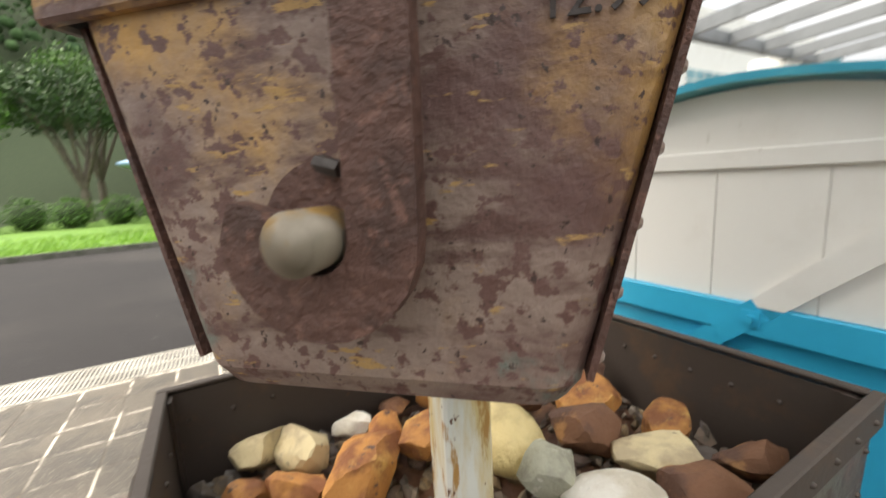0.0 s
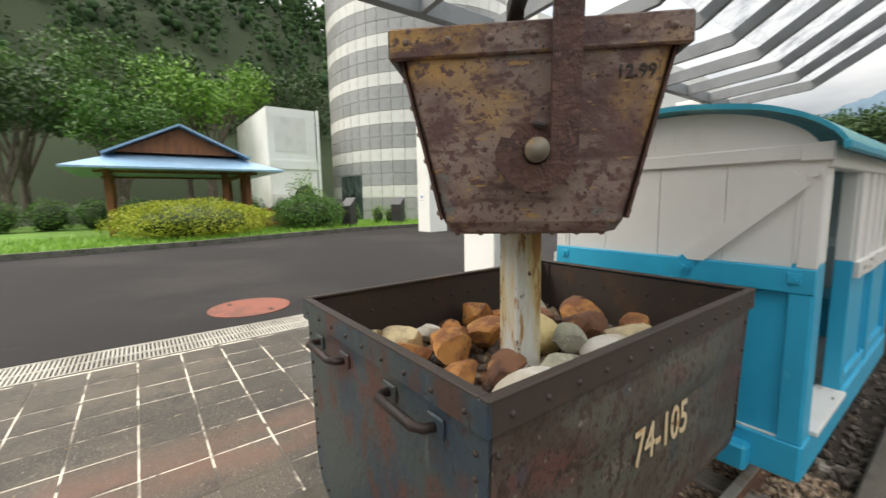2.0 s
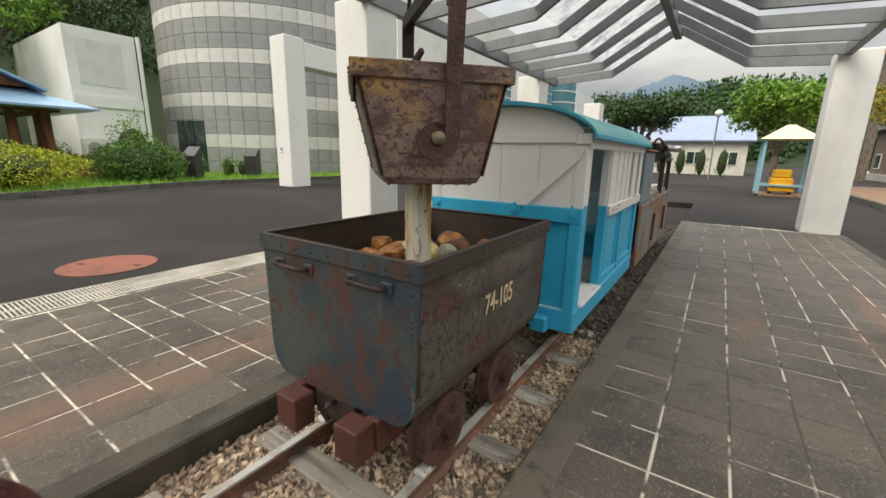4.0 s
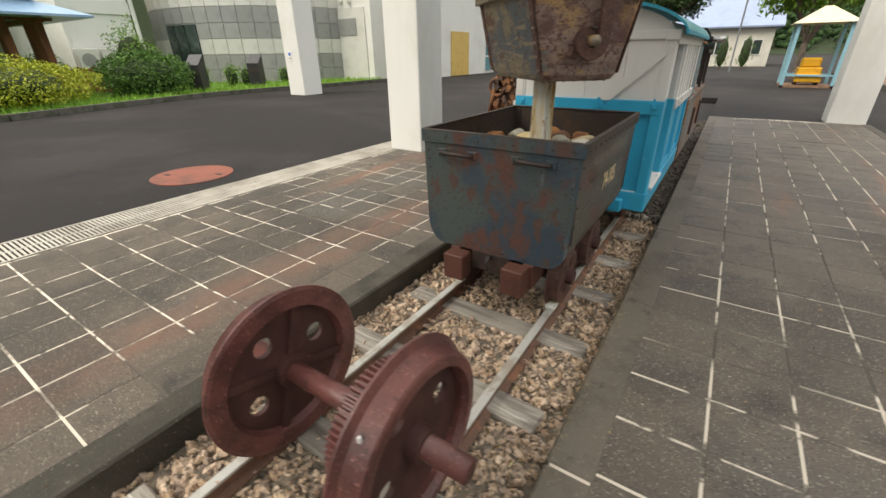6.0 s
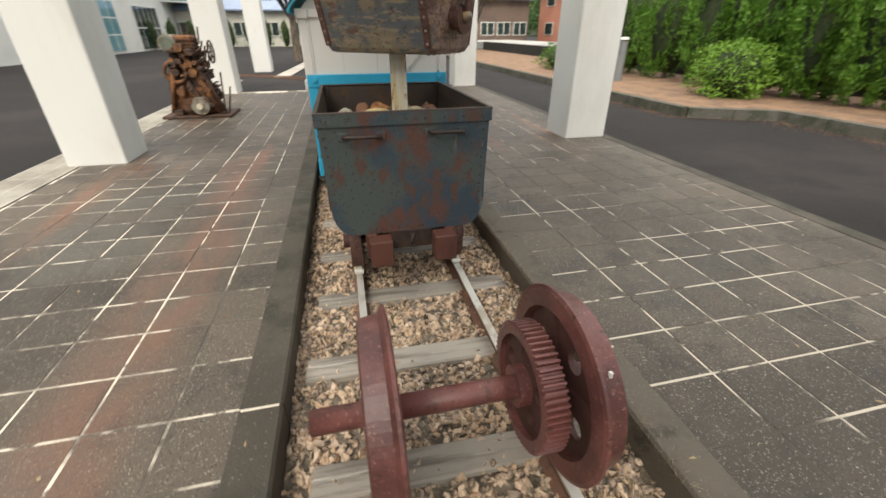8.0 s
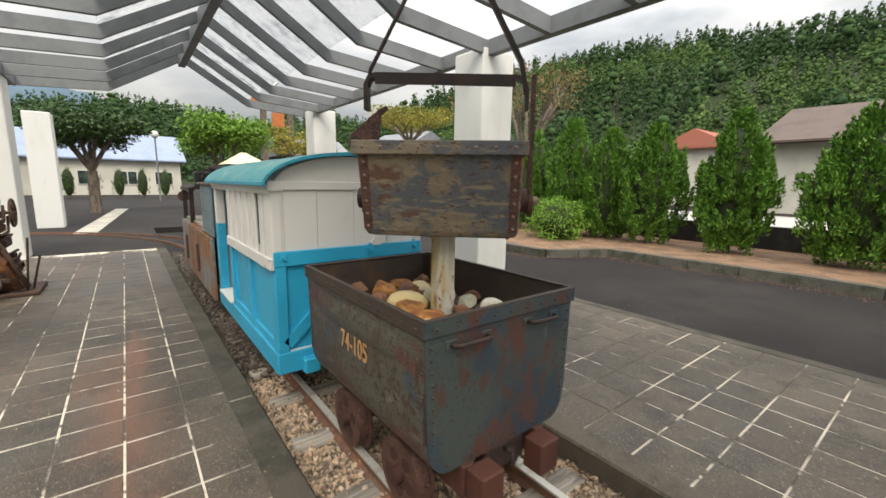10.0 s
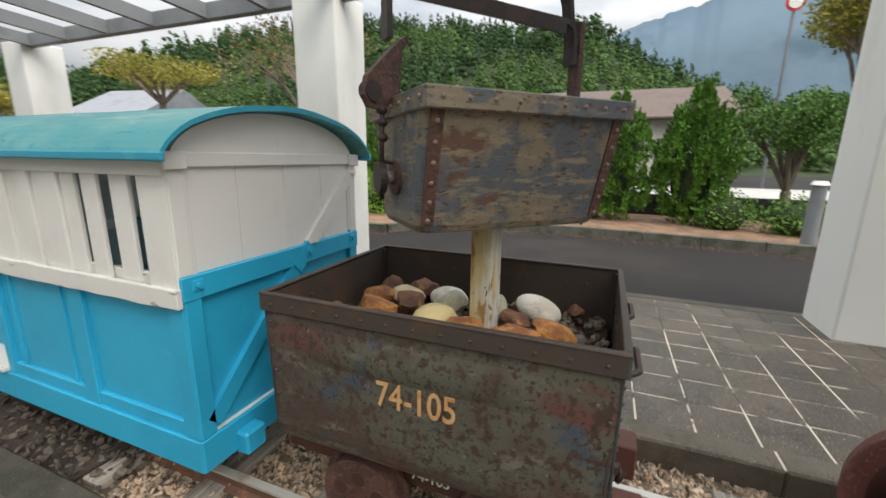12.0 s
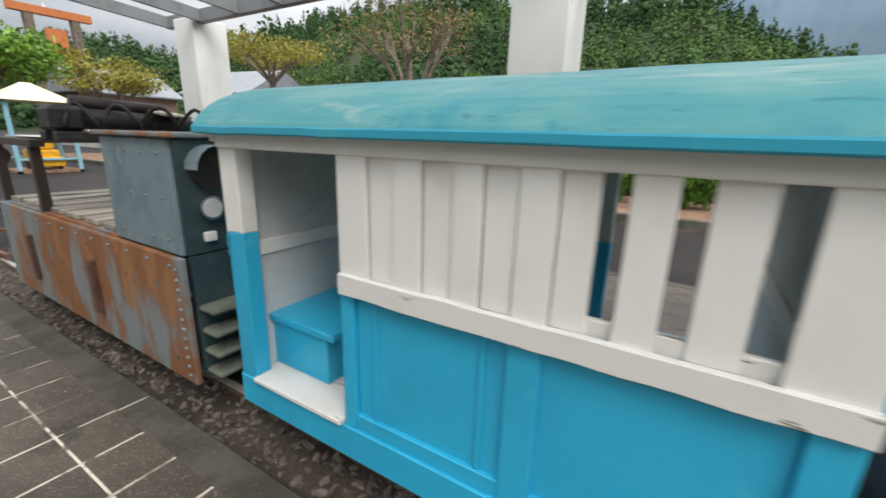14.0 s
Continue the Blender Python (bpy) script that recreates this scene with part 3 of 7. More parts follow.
def rivet_mesh(r, mt):
    bm = fresh()
    bmesh.ops.create_uvsphere(bm, u_segments=7, v_segments=4, radius=r)
    bmesh.ops.delete(bm, geom=[v for v in bm.verts if v.co.z < -r * 0.3], context="VERTS")
    me = solid("rivet", bm, mt, True)
    return me


def make_cart():
    L = 0.615
    cart = thing("mine_cart", (0, 0.615, -0.033), "rusted blue-green riveted iron mine cart full of rocks", "mine cart")
    half = tub_outline(0.448, 0.43, 1.0, 0.5, 0.345, 0.11)
    out = half + [(-x, z) for x, z in half[::-1]]
    inner = [(x - 0.008 * (1 if x > 0 else -1), z + (0.008 if z < 0.5 else 0)) for x, z in out]
    bm = fresh()
    rings = [[bm.verts.new((x, y, z)) for x, z in prof] for prof, y in ((out, -L + 0.004), (out, L - 0.004), (inner, -L + 0.004), (inner, L - 0.004))]
    n = len(out)
    for i in range(n - 1):
        f = bm.faces.new((rings[0][i], rings[1][i], rings[1][i + 1], rings[0][i + 1]))
        f = bm.faces.new((rings[2][i + 1], rings[3][i + 1], rings[3][i], rings[2][i]))
        f.material_index = 1
    bmesh.ops.recalc_face_normals(bm, faces=[f for f in bm.faces if f.material_index == 0])
    part("tub", bm, [M_CART_SIDE, M_CART_IN], cart, "olive-brown rusted tub sides")
    for s, nm in ((-1, "end_plate"), (1, "end_plate")):
        bm = fresh()
        a = [bm.verts.new((x, s * L, z)) for x, z in out]
        b = [bm.verts.new((x, s * (L - 0.01), z)) for x, z in out]
        bm.faces.new(a)
        f = bm.faces.new(b[::-1])
        f.material_index = 1
        for i in range(n):
            bm.faces.new((a[i], b[i], b[(i + 1) % n], a[(i + 1) % n]))
        bmesh.ops.recalc_face_normals(bm, faces=bm.faces)
        part(nm, bm, [M_CART, M_CART_IN], cart, "dark blue-green plate with brown rust")
    for s in (-1, 1):
        part("rim_band", box(fresh(), s * 0.446, s * 0.458, -L - 0.006, L + 0.006, 0.945, 1.012, 0.003), M_CART_IN, cart)
        part("rim_band", box(fresh(), -0.458, 0.458, s * (L + 0.001), s * (L + 0.012), 0.945, 1.012, 0.003), M_CART, cart)
        part("rim_lip", box(fresh(), s * 0.436, s * 0.46, -L - 0.012, L + 0.012, 1.006, 1.016, 0.003), M_CART_IN, cart)
        part("rim_lip", box(fresh(), -0.436, 0.436, s * (L - 0.012), s * (L + 0.012), 1.006, 1.016, 0.003), M_CART_IN, cart)
    for s in (-1, 1):
        bm = fresh()
        ny, nz = 24, 8
        rows = [[bm.verts.new((s * (0.4305 + 0.036 * (0.6 + 0.32 * k / nz - 0.5) - 0.003 + 0.017 * math.sin(math.pi * k / nz) * min(1, 5 * j / ny, 5 * (ny - j) / ny)), -0.53 + 1.06 * j / ny, 0.74 + 0.17 * k / nz)) for k in range(nz + 1)] for j in range(ny + 1)]
        for a, b in zip(rows, rows[1:]):
            for k in range(nz):
                bm.faces.new((a[k], a[k + 1], b[k + 1], b[k]) if s < 0 else (b[k], b[k + 1], a[k + 1], a[k]))
        part("pressed_rib", bm, M_CART_SIDE, cart, "", True)
    for sx in (-1, 1):
        for sy in (-1, 1):
            part("corner_angle", box(fresh(), sx * 0.40, sx * 0.438, sy * (L - 0.02), sy * (L - 0.012), 0.5, 1.0), M_CART_IN, cart)
    rv, rvi = rivet_mesh(0.0068, M_CART_IN), rivet_mesh(0.007, M_CART_IN)
    for k in range(9):
        x = -0.4 + 0.1 * k
        piece("rivet", rv, cart, pose(x, -L - 0.012, 0.975, 90, 0, 0))
        piece("rivet", rvi, cart, pose(x, -L + 0.013, 0.93, -90, 0, 0))
        piece("rivet", rvi, cart, pose(x, L - 0.013, 0.93, 90, 0, 0))
    for k in range(13):
        y = -0.57 + 0.095 * k
        for s in (-1, 1):
            piece("rivet", rv, cart, pose(s * 0.458, y, 0.975, 0, s * 90, 0))
            piece("rivet", rvi, cart, pose(s * 0.434, y, 0.93, 0, -s * 90, 0))
    for k in range(9):
        z = 0.50 + 0.05 * k
        for s in (-1, 1):
            piece("rivet", rv, cart, pose(s * (0.40 + 0.02 * (z - 0.5) * 2), -L - 0.001, z, 90, 0, 0))
            if k % 2 == 0:
                for y in (-L + 0.025, L - 0.025):
                    piece("rivet", rv, cart, pose(s * (0.431 + 0.034 * (z - 0.5)), y, z, 0, s * 90, 0))
    for x, z in ((-0.385, 0.43), (0.385, 0.43), (-0.33, 0.38), (0.33, 0.38), (-0.2, 0.37), (-0.07, 0.37), (0.07, 0.37), (0.2, 0.37)):
        piece("rivet", rv, cart, pose(x, -L - 0.001, z, 90, 0, 0))
    for x0, x1, z in ((-0.325, -0.135, 0.895), (0.12, 0.3, 0.9)):
        bm = tube(fresh(), [(x0, -L, z), (x0 + 0.004, -L - 0.03, z + 0.004), (x0 + 0.02, -L - 0.045, z + 0.006), (x1 - 0.02, -L - 0.045, z + 0.004), (x1 - 0.004, -L - 0.03, z), (x1, -L, z - 0.004)], 0.011)
        part("grab_handle", bm, M_IRON_DARK, cart, "bent iron grab handle", True)
        for x in (x0, x1):
            part("handle_foot", box(fresh(), x - 0.028, x + 0.028, -L - 0.008, -L, z - 0.022, z + 0.022, 0.004), M_CART, cart)
    # underframe, buffers and wheels
    for s in (-1, 1):
        part("sole_bar", box(fresh(), s * 0.23 - 0.03, s * 0.23 + 0.03, -L - 0.02, L + 0.02, 0.2, 0.345, 0.004), M_BLOCK, cart)
        for e in (-1, 1):
            part("buffer_block", box(fresh(), s * 0.182 - 0.063, s * 0.182 + 0.063, e * (L + 0.02), e * (L + 0.125), 0.19, 0.345, 0.006), M_BLOCK, cart, "red-brown square buffer block")
    part("cross_beam", box(fresh(), -0.12, 0.12, -L - 0.01, -L + 0.03, 0.24, 0.345), M_IRON_DARK, cart)
    part("coupling_hook", tube(fresh(), [(0, -L - 0.01, 0.33), (0, -L - 0.05, 0.34), (0, -L - 0.07, 0.31), (0, -L - 0.05, 0.27)], 0.014), M_IRON_DARK, cart, "", True)
    wheel = None
    for y in (-0.29, 0.29):
        part("axle", cyl(fresh(), (-0.36, y, 0.155), (0.36, y, 0.155), 0.025), M_IRON_DARK, cart)
        for s in (-1, 1):
            bm = fresh()
            cyl(bm, (s * 0.302, y, 0.155), (s * 0.36, y, 0.155), 0.17, seg=28)
            cyl(bm, (s * 0.288, y, 0.155), (s * 0.302, y, 0.155), 0.196, seg=28)
            w = part("wheel", bm, M_IRON, cart, "rusty flanged iron wheel")
            bm = fresh()
            for k in range(5):
                a = 2 * math.pi * k / 5 + y
                cyl(bm, (s * 0.3605, y, 0.155), (s * 0.363, y, 0.155), 0.012, seg=8)
                cyl(bm, (s * 0.3595, y + 0.09 * math.cos(a), 0.155 + 0.09 * math.sin(a)), (s * 0.362, y + 0.09 * math.cos(a), 0.155 + 0.09 * math.sin(a)), 0.032, seg=12)
            cyl(bm, (s * 0.36, y, 0.155), (s * 0.40, y, 0.155), 0.045, seg=16)
            part("hub", bm, M_WEB, w)
            part("axle_box", box(fresh(), s * 0.2 - 0.05, s * 0.2 + 0.05, y - 0.06, y + 0.06, 0.13, 0.24, 0.008), M_IRON_DARK, cart)
    # painted numbers on both sides
    lettering("74-105", 0.135, M_NUMBER, "painted_number", cart, pose(0.4445, 0.02, 0.71, 90, 0, 90) @ Matrix.Diagonal((0.78, 1, 1, 1)))
    lettering("74-105", 0.135, M_NUMBER_L, "painted_number", cart, pose(-0.4445, 0.0, 0.71, 90, 0, -90) @ Matrix.Diagonal((0.78, 1, 1, 1)))
    lettering("74-105", 0.06, M_WHITE, "painted_number", cart, pose(-0.2625, 0.02, 0.255, 90, 0, -90))
    return cart


make_cart()


def rock_mesh(name, size, seed, mt, squash=(1, 0.85, 0.65), sub=2, rough=0.3):
    bm = fresh()
    bmesh.ops.create_icosphere(bm, subdivisions=sub + 1, radius=1)
    off = Vector((seed * 7.3, seed * 3.1, seed * 5.7))
    cuts = [(Vector((noise.noise(off + Vector((k * 3.3, 0, 0))), noise.noise(off + Vector((0, k * 2.7, 1))), noise.noise(off + Vector((0, 1, k * 4.1))))).normalized(), 0.56 + 0.3 * abs(noise.noise(off * (k + 1)))) for k in range(13)]
    for v in bm.verts:
        p = v.co.copy()
        for nrm, d in cuts if rough > 0.1 else ():
            over = p.dot(nrm) - d
            if over > 0:
                p -= nrm * over
        p *= 1 + rough * 0.45 * noise.noise(p * 1.7 + off) + rough * 0.18 * noise.noise(p * 6 + off)
        v.co = Vector((p.x * squash[0], p.y * squash[1], p.z * squash[2])) * size
    me = solid(name, bm, mt, True)
    if rough > 0.15:
        me.set_sharp_from_angle(angle=radians(24))
    return me


M_ROCK_ORANGE = surface("orange_limonite_rock", [(0.5, 0.225, 0.062), ((0.25, 0.094, 0.037), 9, 0.42, 0.6), ((0.6, 0.338, 0.1), 16, 0.55, 0.7), ((0.1, 0.062, 0.05), 26, 0.6, 0.7)], rough=0.75, bump=(40, 0.8, 0.01), vary=0.25)
M_ROCK_BROWN = surface("red_brown_rock", [(0.192, 0.09, 0.048), ((0.108, 0.054, 0.036), 8, 0.45, 0.6), ((0.36, 0.18, 0.072), 14, 0.58, 0.7)], rough=0.75, bump=(40, 0.7, 0.01), vary=0.3)
M_ROCK_CREAM = surface("cream_yellow_rock", [(0.625, 0.512, 0.3), ((0.425, 0.338, 0.213), 9, 0.45, 0.62), ((0.175, 0.138, 0.1), 22, 0.62, 0.7)], rough=0.75, bump=(45, 0.7, 0.008))
M_ROCK_GREY = surface("grey_green_rock", [(0.425, 0.413, 0.312), ((0.3, 0.288, 0.225), 12, 0.45, 0.62), ((0.625, 0.6, 0.5), 30, 0.58, 0.7)], rough=0.7, bump=(32, 0.8, 0.012))
M_ROCK_WHITE = surface("white_quartz_cobble", [(0.792, 0.744, 0.66), ((0.624, 0.552, 0.432), 7, 0.5, 0.68)], rough=0.55, bump=(32, 0.8, 0.012))
M_ROCK_YELLOW = surface("smooth_yellow_cobble", [(0.644, 0.517, 0.253), ((0.483, 0.38, 0.184), 10, 0.5, 0.66)], rough=0.5, bump=(32, 0.8, 0.012))


def make_rocks():
    # a bed of grit in the tub, then the rocks one by one
    bm = fresh()
    nx, ny = 16, 24
    grid = [[bm.verts.new((-0.41 + 0.82 * i / nx, 0.03 + 1.17 * j / ny, 0.70 + 0.02 * noise.noise(Vector((i * 0.6, j * 0.6, 0))) + (0.045 if 0.25 < j / ny < 0.85 else 0))) for j in range(ny + 1)] for i in range(nx + 1)]
    for i in range(nx):
        for j in range(ny):
            bm.faces.new((grid[i][j], grid[i + 1][j], grid[i + 1][j + 1], grid[i][j + 1]))
    fill = part("rubble_bed", bm, M_ROCK_BROWN)
    tagged(fill, "brown grit and small rubble inside the mine cart", "rubble", kind="stuff")
    rng = random.Random(8)
    v, f = blob_cloud(np.array([(rng.uniform(-0.4, 0.4), rng.uniform(0.04, 1.18), rng.uniform(0.72, 0.765)) for _ in range(900)]), np.array([rng.uniform(0.01, 0.03) for _ in range(900)]), ICO, 3, (1.2, 1, 0.6))
    tagged(new("grit", from_arrays("grit", v, f, stone_material("mixed_grit", [(0.2, 0.12, 0.07), (0.13, 0.11, 0.1), (0.3, 0.2, 0.1), (0.2, 0.19, 0.18), (0.12, 0.07, 0.05)]))), "small broken stones in the mine cart", "gravel", kind="stuff")
    lump, tall, wide, round_ = (1.15, 0.9, 0.72), (0.85, 0.8, 1.0), (1.3, 0.75, 0.42), (1.25, 0.88, 0.66)
    known = [  # x, y, size, look, shape, roughness
        (-0.36, 0.18, 0.08, M_ROCK_CREAM, lump, 0.3), (-0.28, 0.28, 0.1, M_ROCK_CREAM, (1.2, 0.8, 0.66), 0.3), (-0.33, 0.41, 0.06, M_ROCK_WHITE, (1.0, 0.8, 0.8), 0.18), (-0.32, 0.66, 0.085, M_ROCK_ORANGE, tall, 0.35),
        (-0.13, 0.37, 0.112, M_ROCK_ORANGE, lump, 0.32), (-0.3, 0.79, 0.065, M_ROCK_ORANGE, lump, 0.3), (-0.16, 0.55, 0.1, M_ROCK_ORANGE, lump, 0.32), (0.05, 0.24, 0.082, M_ROCK_ORANGE, (1.2, 0.9, 0.6), 0.3),
        (0.1, 0.71, 0.09, M_ROCK_GREY, (1.1, 0.85, 0.8), 0.2), (0.17, 0.95, 0.125, M_ROCK_CREAM, wide, 0.22), (0.04, 0.87, 0.1, M_ROCK_BROWN, lump, 0.3), (0.22, 0.75, 0.085, M_ROCK_WHITE, round_, 0.1),
        (0.21, 0.52, 0.085, M_ROCK_GREY, (1.0, 0.85, 0.8), 0.2), (0.25, 0.33, 0.088, M_ROCK_WHITE, round_, 0.04), (-0.3, 0.96, 0.09, M_ROCK_GREY, lump, 0.25), (0.12, 1.08, 0.085, M_ROCK_ORANGE, lump, 0.3),
        (-0.04, 1.0, 0.1, M_ROCK_ORANGE, lump, 0.3), (0.3, 0.9, 0.09, M_ROCK_BROWN, lump, 0.28), (-0.07, 0.7, 0.105, M_ROCK_YELLOW, round_, 0.04), (-0.15, 0.24, 0.08, M_ROCK_ORANGE, lump, 0.3),
        (-0.2, 0.13, 0.07, M_ROCK_ORANGE, lump, 0.3), (-0.25, 0.47, 0.075, M_ROCK_ORANGE, lump, 0.3), (-0.36, 0.54, 0.055, M_ROCK_BROWN, lump, 0.3), (0.31, 1.1, 0.075, M_ROCK_BROWN, lump, 0.3),
        (-0.16, 1.1, 0.08, M_ROCK_BROWN, lump, 0.3), (0.34, 0.62, 0.06, M_ROCK_BROWN, lump, 0.3), (0.1, 0.4, 0.07, M_ROCK_BROWN, lump, 0.3), (0.34, 0.17, 0.05, M_ROCK_BROWN, lump, 0.3), (-0.18, 0.86, 0.075, M_ROCK_BROWN, lump, 0.3),
    ]
    words = {"orange_limonite_rock": "rough orange-brown ore rock", "red_brown_rock": "dark red-brown broken rock", "cream_yellow_rock": "pale cream-yellow rough rock",
             "grey_green_rock": "speckled grey-green rounded boulder", "white_quartz_cobble": "smooth white cobble", "smooth_yellow_cobble": "smooth yellow cobble"}
    for k, (x, y, s, mt, sq, rough) in enumerate(known):
        ob = new("rock", rock_mesh("rock", s, k + 1, mt, sq, 2, rough))
        ob.matrix_basis = pose(x, y, 0.768 + s * sq[2] * 0.66, rng.uniform(-12, 12), rng.uniform(-12, 12), rng.uniform(0, 360))
        tagged(ob, words[mt.name] + " lying in the mine cart", "rock", "rocks in the mine cart")


make_rocks()


# ---- ore bucket on its post ----
def make_bucket():
    b = thing("ore_bucket", (0.04, 0.523, 1.223), "rusty riveted ore bucket with flaking ochre paint and bail", "bucket", turn=-44)
    # local x runs through the two pins, local y across
    lx, ly0, ly1, h = 0.375, 0.20, 0.296, 0.436

    def ring(lx_, ly_, z, r=0.035, n=4):
        pts = []
        for sx, sy, a0 in ((1, 1, 0), (-1, 1, 90), (-1, -1, 180), (1, -1, 270)):
            for k in range(n + 1):
                a = radians(a0 + 90 * k / n)
                pts.append((sx * (lx_ - r) + r * math.cos(a), sy * (ly_ - r) + r * math.sin(a), z))
        return pts
    bm = fresh()
    specs = [(lx - 0.035, ly0 - 0.035, 0.0, 0.03), (lx - 0.012, ly0 - 0.012, 0.007, 0.04), (lx, ly0, 0.03, 0.04), (lx + 0.008, ly1, h, 0.04)]
    rings = [[bm.verts.new(p) for p in ring(a, c, z, r)] for a, c, z, r in specs]
    inner = [[bm.verts.new(p) for p in ring(a - 0.008, c - 0.008, z + 0.008, r)] for a, c, z, r in specs[2:]]
    n = len(rings[0])
    allr = rings + inner[::-1]
    for a, c in zip(allr, allr[1:]):
        for i in range(n):
            f = bm.faces.new((a[i], a[(i + 1) % n], c[(i + 1) % n], c[i]))
            mid = f.calc_center_median()
            f.material_index = 0 if mid.x > 0.33 else 1
    bm.faces.new(rings[0][::-1])
    bm.faces.new(inner[0])
    bmesh.ops.recalc_face_normals(bm, faces=bm.faces)
    part("bucket_body", bm, [M_BUCKET, M_BUCKET_SIDE], b, "dented sheet body with ochre, grey and rust patches")
    for s in (-1, 1):
        part("rim_band", box(fresh(), s * (lx + 0.004), s * (lx + 0.02), -ly1 - 0.012, ly1 + 0.012, h - 0.055, h + 0.008, 0.004), M_BUCKET if s > 0 else M_BUCKET_SIDE, b)
        part("rim_band", box(fresh(), -lx - 0.018, lx + 0.018, s * (ly1 - 0.002), s * (ly1 + 0.014), h - 0.055, h + 0.008, 0.004), M_BUCKET_SIDE, b)
    rv = rivet_mesh(0.0085, M_BUCKET)
    for k in range(7):
        y = -0.27 + 0.09 * k
        for s in (-1, 1):
            piece("rivet", rv, b, pose(s * (lx + 0.02), y, h - 0.022, 0, s * 90, 0))
    for k in range(9):
        x = -0.34 + 0.085 * k
        for s in (-1, 1):
            piece("rivet", rv, b, pose(x, s * (ly1 + 0.014), h - 0.022, -s * 90, 0, 0))
    for k in range(6):
        z = 0.05 + 0.06 * k
        yy = ly0 + (ly1 - ly0) * (z - 0.03) / (h - 0.03)
        for sx in (-1, 1):
            for sy in (-1, 1):
                piece("rivet", rv, b, pose(sx * (lx - 0.03), sy * (yy + 0.005), z, -sy * 77, 0, 0))
    for k in range(7):
        piece("rivet", rv, b, pose(lx - 0.05 - 0.0, -0.17 + 0.055 * k, 0.003, 180, 0, 0))
    for sx in (-1, 1):
        for sy in (-1, 1):
            x = sx * (lx - 0.03)
            part("corner_strip", bar(fresh(), [(x, sy * (ly0 + 0.003), 0.035), (x, sy * (ly0 + (ly1 - ly0) * 0.877 + 0.002), h - 0.052)], 0.042, 0.006, (1, 0, 0)), M_IRON, b, "rusty riveted corner strip")
    lettering("12.99", 0.036, M_IRON_DARK, "painted_date", b, pose(lx + 0.0085, 0.205, 0.335, 90, 0, 90), 0.0008)
    # pins, hooked straps and the bail
    zp = 0.175
    for s in (-1, 1):
        bm = cyl(fresh(), (s * lx, 0, zp), (s * (lx + (0.045 if s > 0 else 0.016)), 0, zp), 0.06, seg=28)
        part("pin_plate", bm, M_IRON, b)
        bm = cyl(fresh(), (s * (lx + 0.01), 0, zp), (s * (lx + (0.105 if s > 0 else 0.05)), 0, zp), 0.0235, seg=20)
        bmesh.ops.bevel(bm, geom=[e for e in bm.edges if len(e.link_faces) == 2 and e.calc_face_angle(0) > 1], offset=0.006, segments=2, affect="EDGES")
        part("pin", bm, M_BRASS, b, "worn pin head with yellow paint traces", True)
        part("split_pin", tube(fresh(), [(s * (lx + 0.012), 0.004, zp + 0.05), (s * (lx + 0.05), 0.0, zp + 0.056), (s * (lx + 0.055), 0.02, zp + 0.05)], 0.007, 6), M_IRON_DARK, b)
        if s < 0:
            continue
        # hook: a strap that runs up beside the pin and curls under it
        t = 0.022
        x0 = s * (lx + 0.05)
        outer, inn = [], []
        for k in range(13):
            a = radians(180 + 180 * k / 12)
            outer.append((0.082 * math.cos(a), 0.082 * math.sin(a)))
            inn.append((0.028 * math.cos(a), 0.028 * math.sin(a)))
        ol = [(-0.07, 0.03)] + outer + [(0.086, 0.2), (0.098, 0.62)]
        il = [(-0.03, 0.02)] + inn + [(0.03, 0.2), (0.035, 0.62)]
        loop = ol + il[::-1]
        bm = fresh()
        lo = [bm.verts.new((x0, s * y, zp + z)) for y, z in loop]
        hi = [bm.verts.new((x0 + s * t, s * y, zp + z)) for y, z in loop]
        m = len(loop)
        half = len(ol)
        for k in range(half - 1):
            for q, side in ((lo, 1), (hi, -1)):
                bm.faces.new((q[k], q[k + 1], q[m - 2 - k], q[m - 1 - k]))
        for k in range(m):
            bm.faces.new((lo[k], lo[(k + 1) % m], hi[(k + 1) % m], hi[k]))
        bmesh.ops.recalc_face_normals(bm, faces=bm.faces)
        part("hook_strap", bm, M_IRON, b, "thick pitted iron strap hooked under the pin")
    return b


make_bucket()

bm = box(fresh(), -0.048, 0.048, -0.048, 0.048, 0, 0.515, 0.006)
post = tagged(part("bucket_post", bm, M_POST), "square white steel post streaked with rust in the rocks", "post")
post.matrix_basis = pose(0.038, 0.523, 0.71, 0, 0, -8)


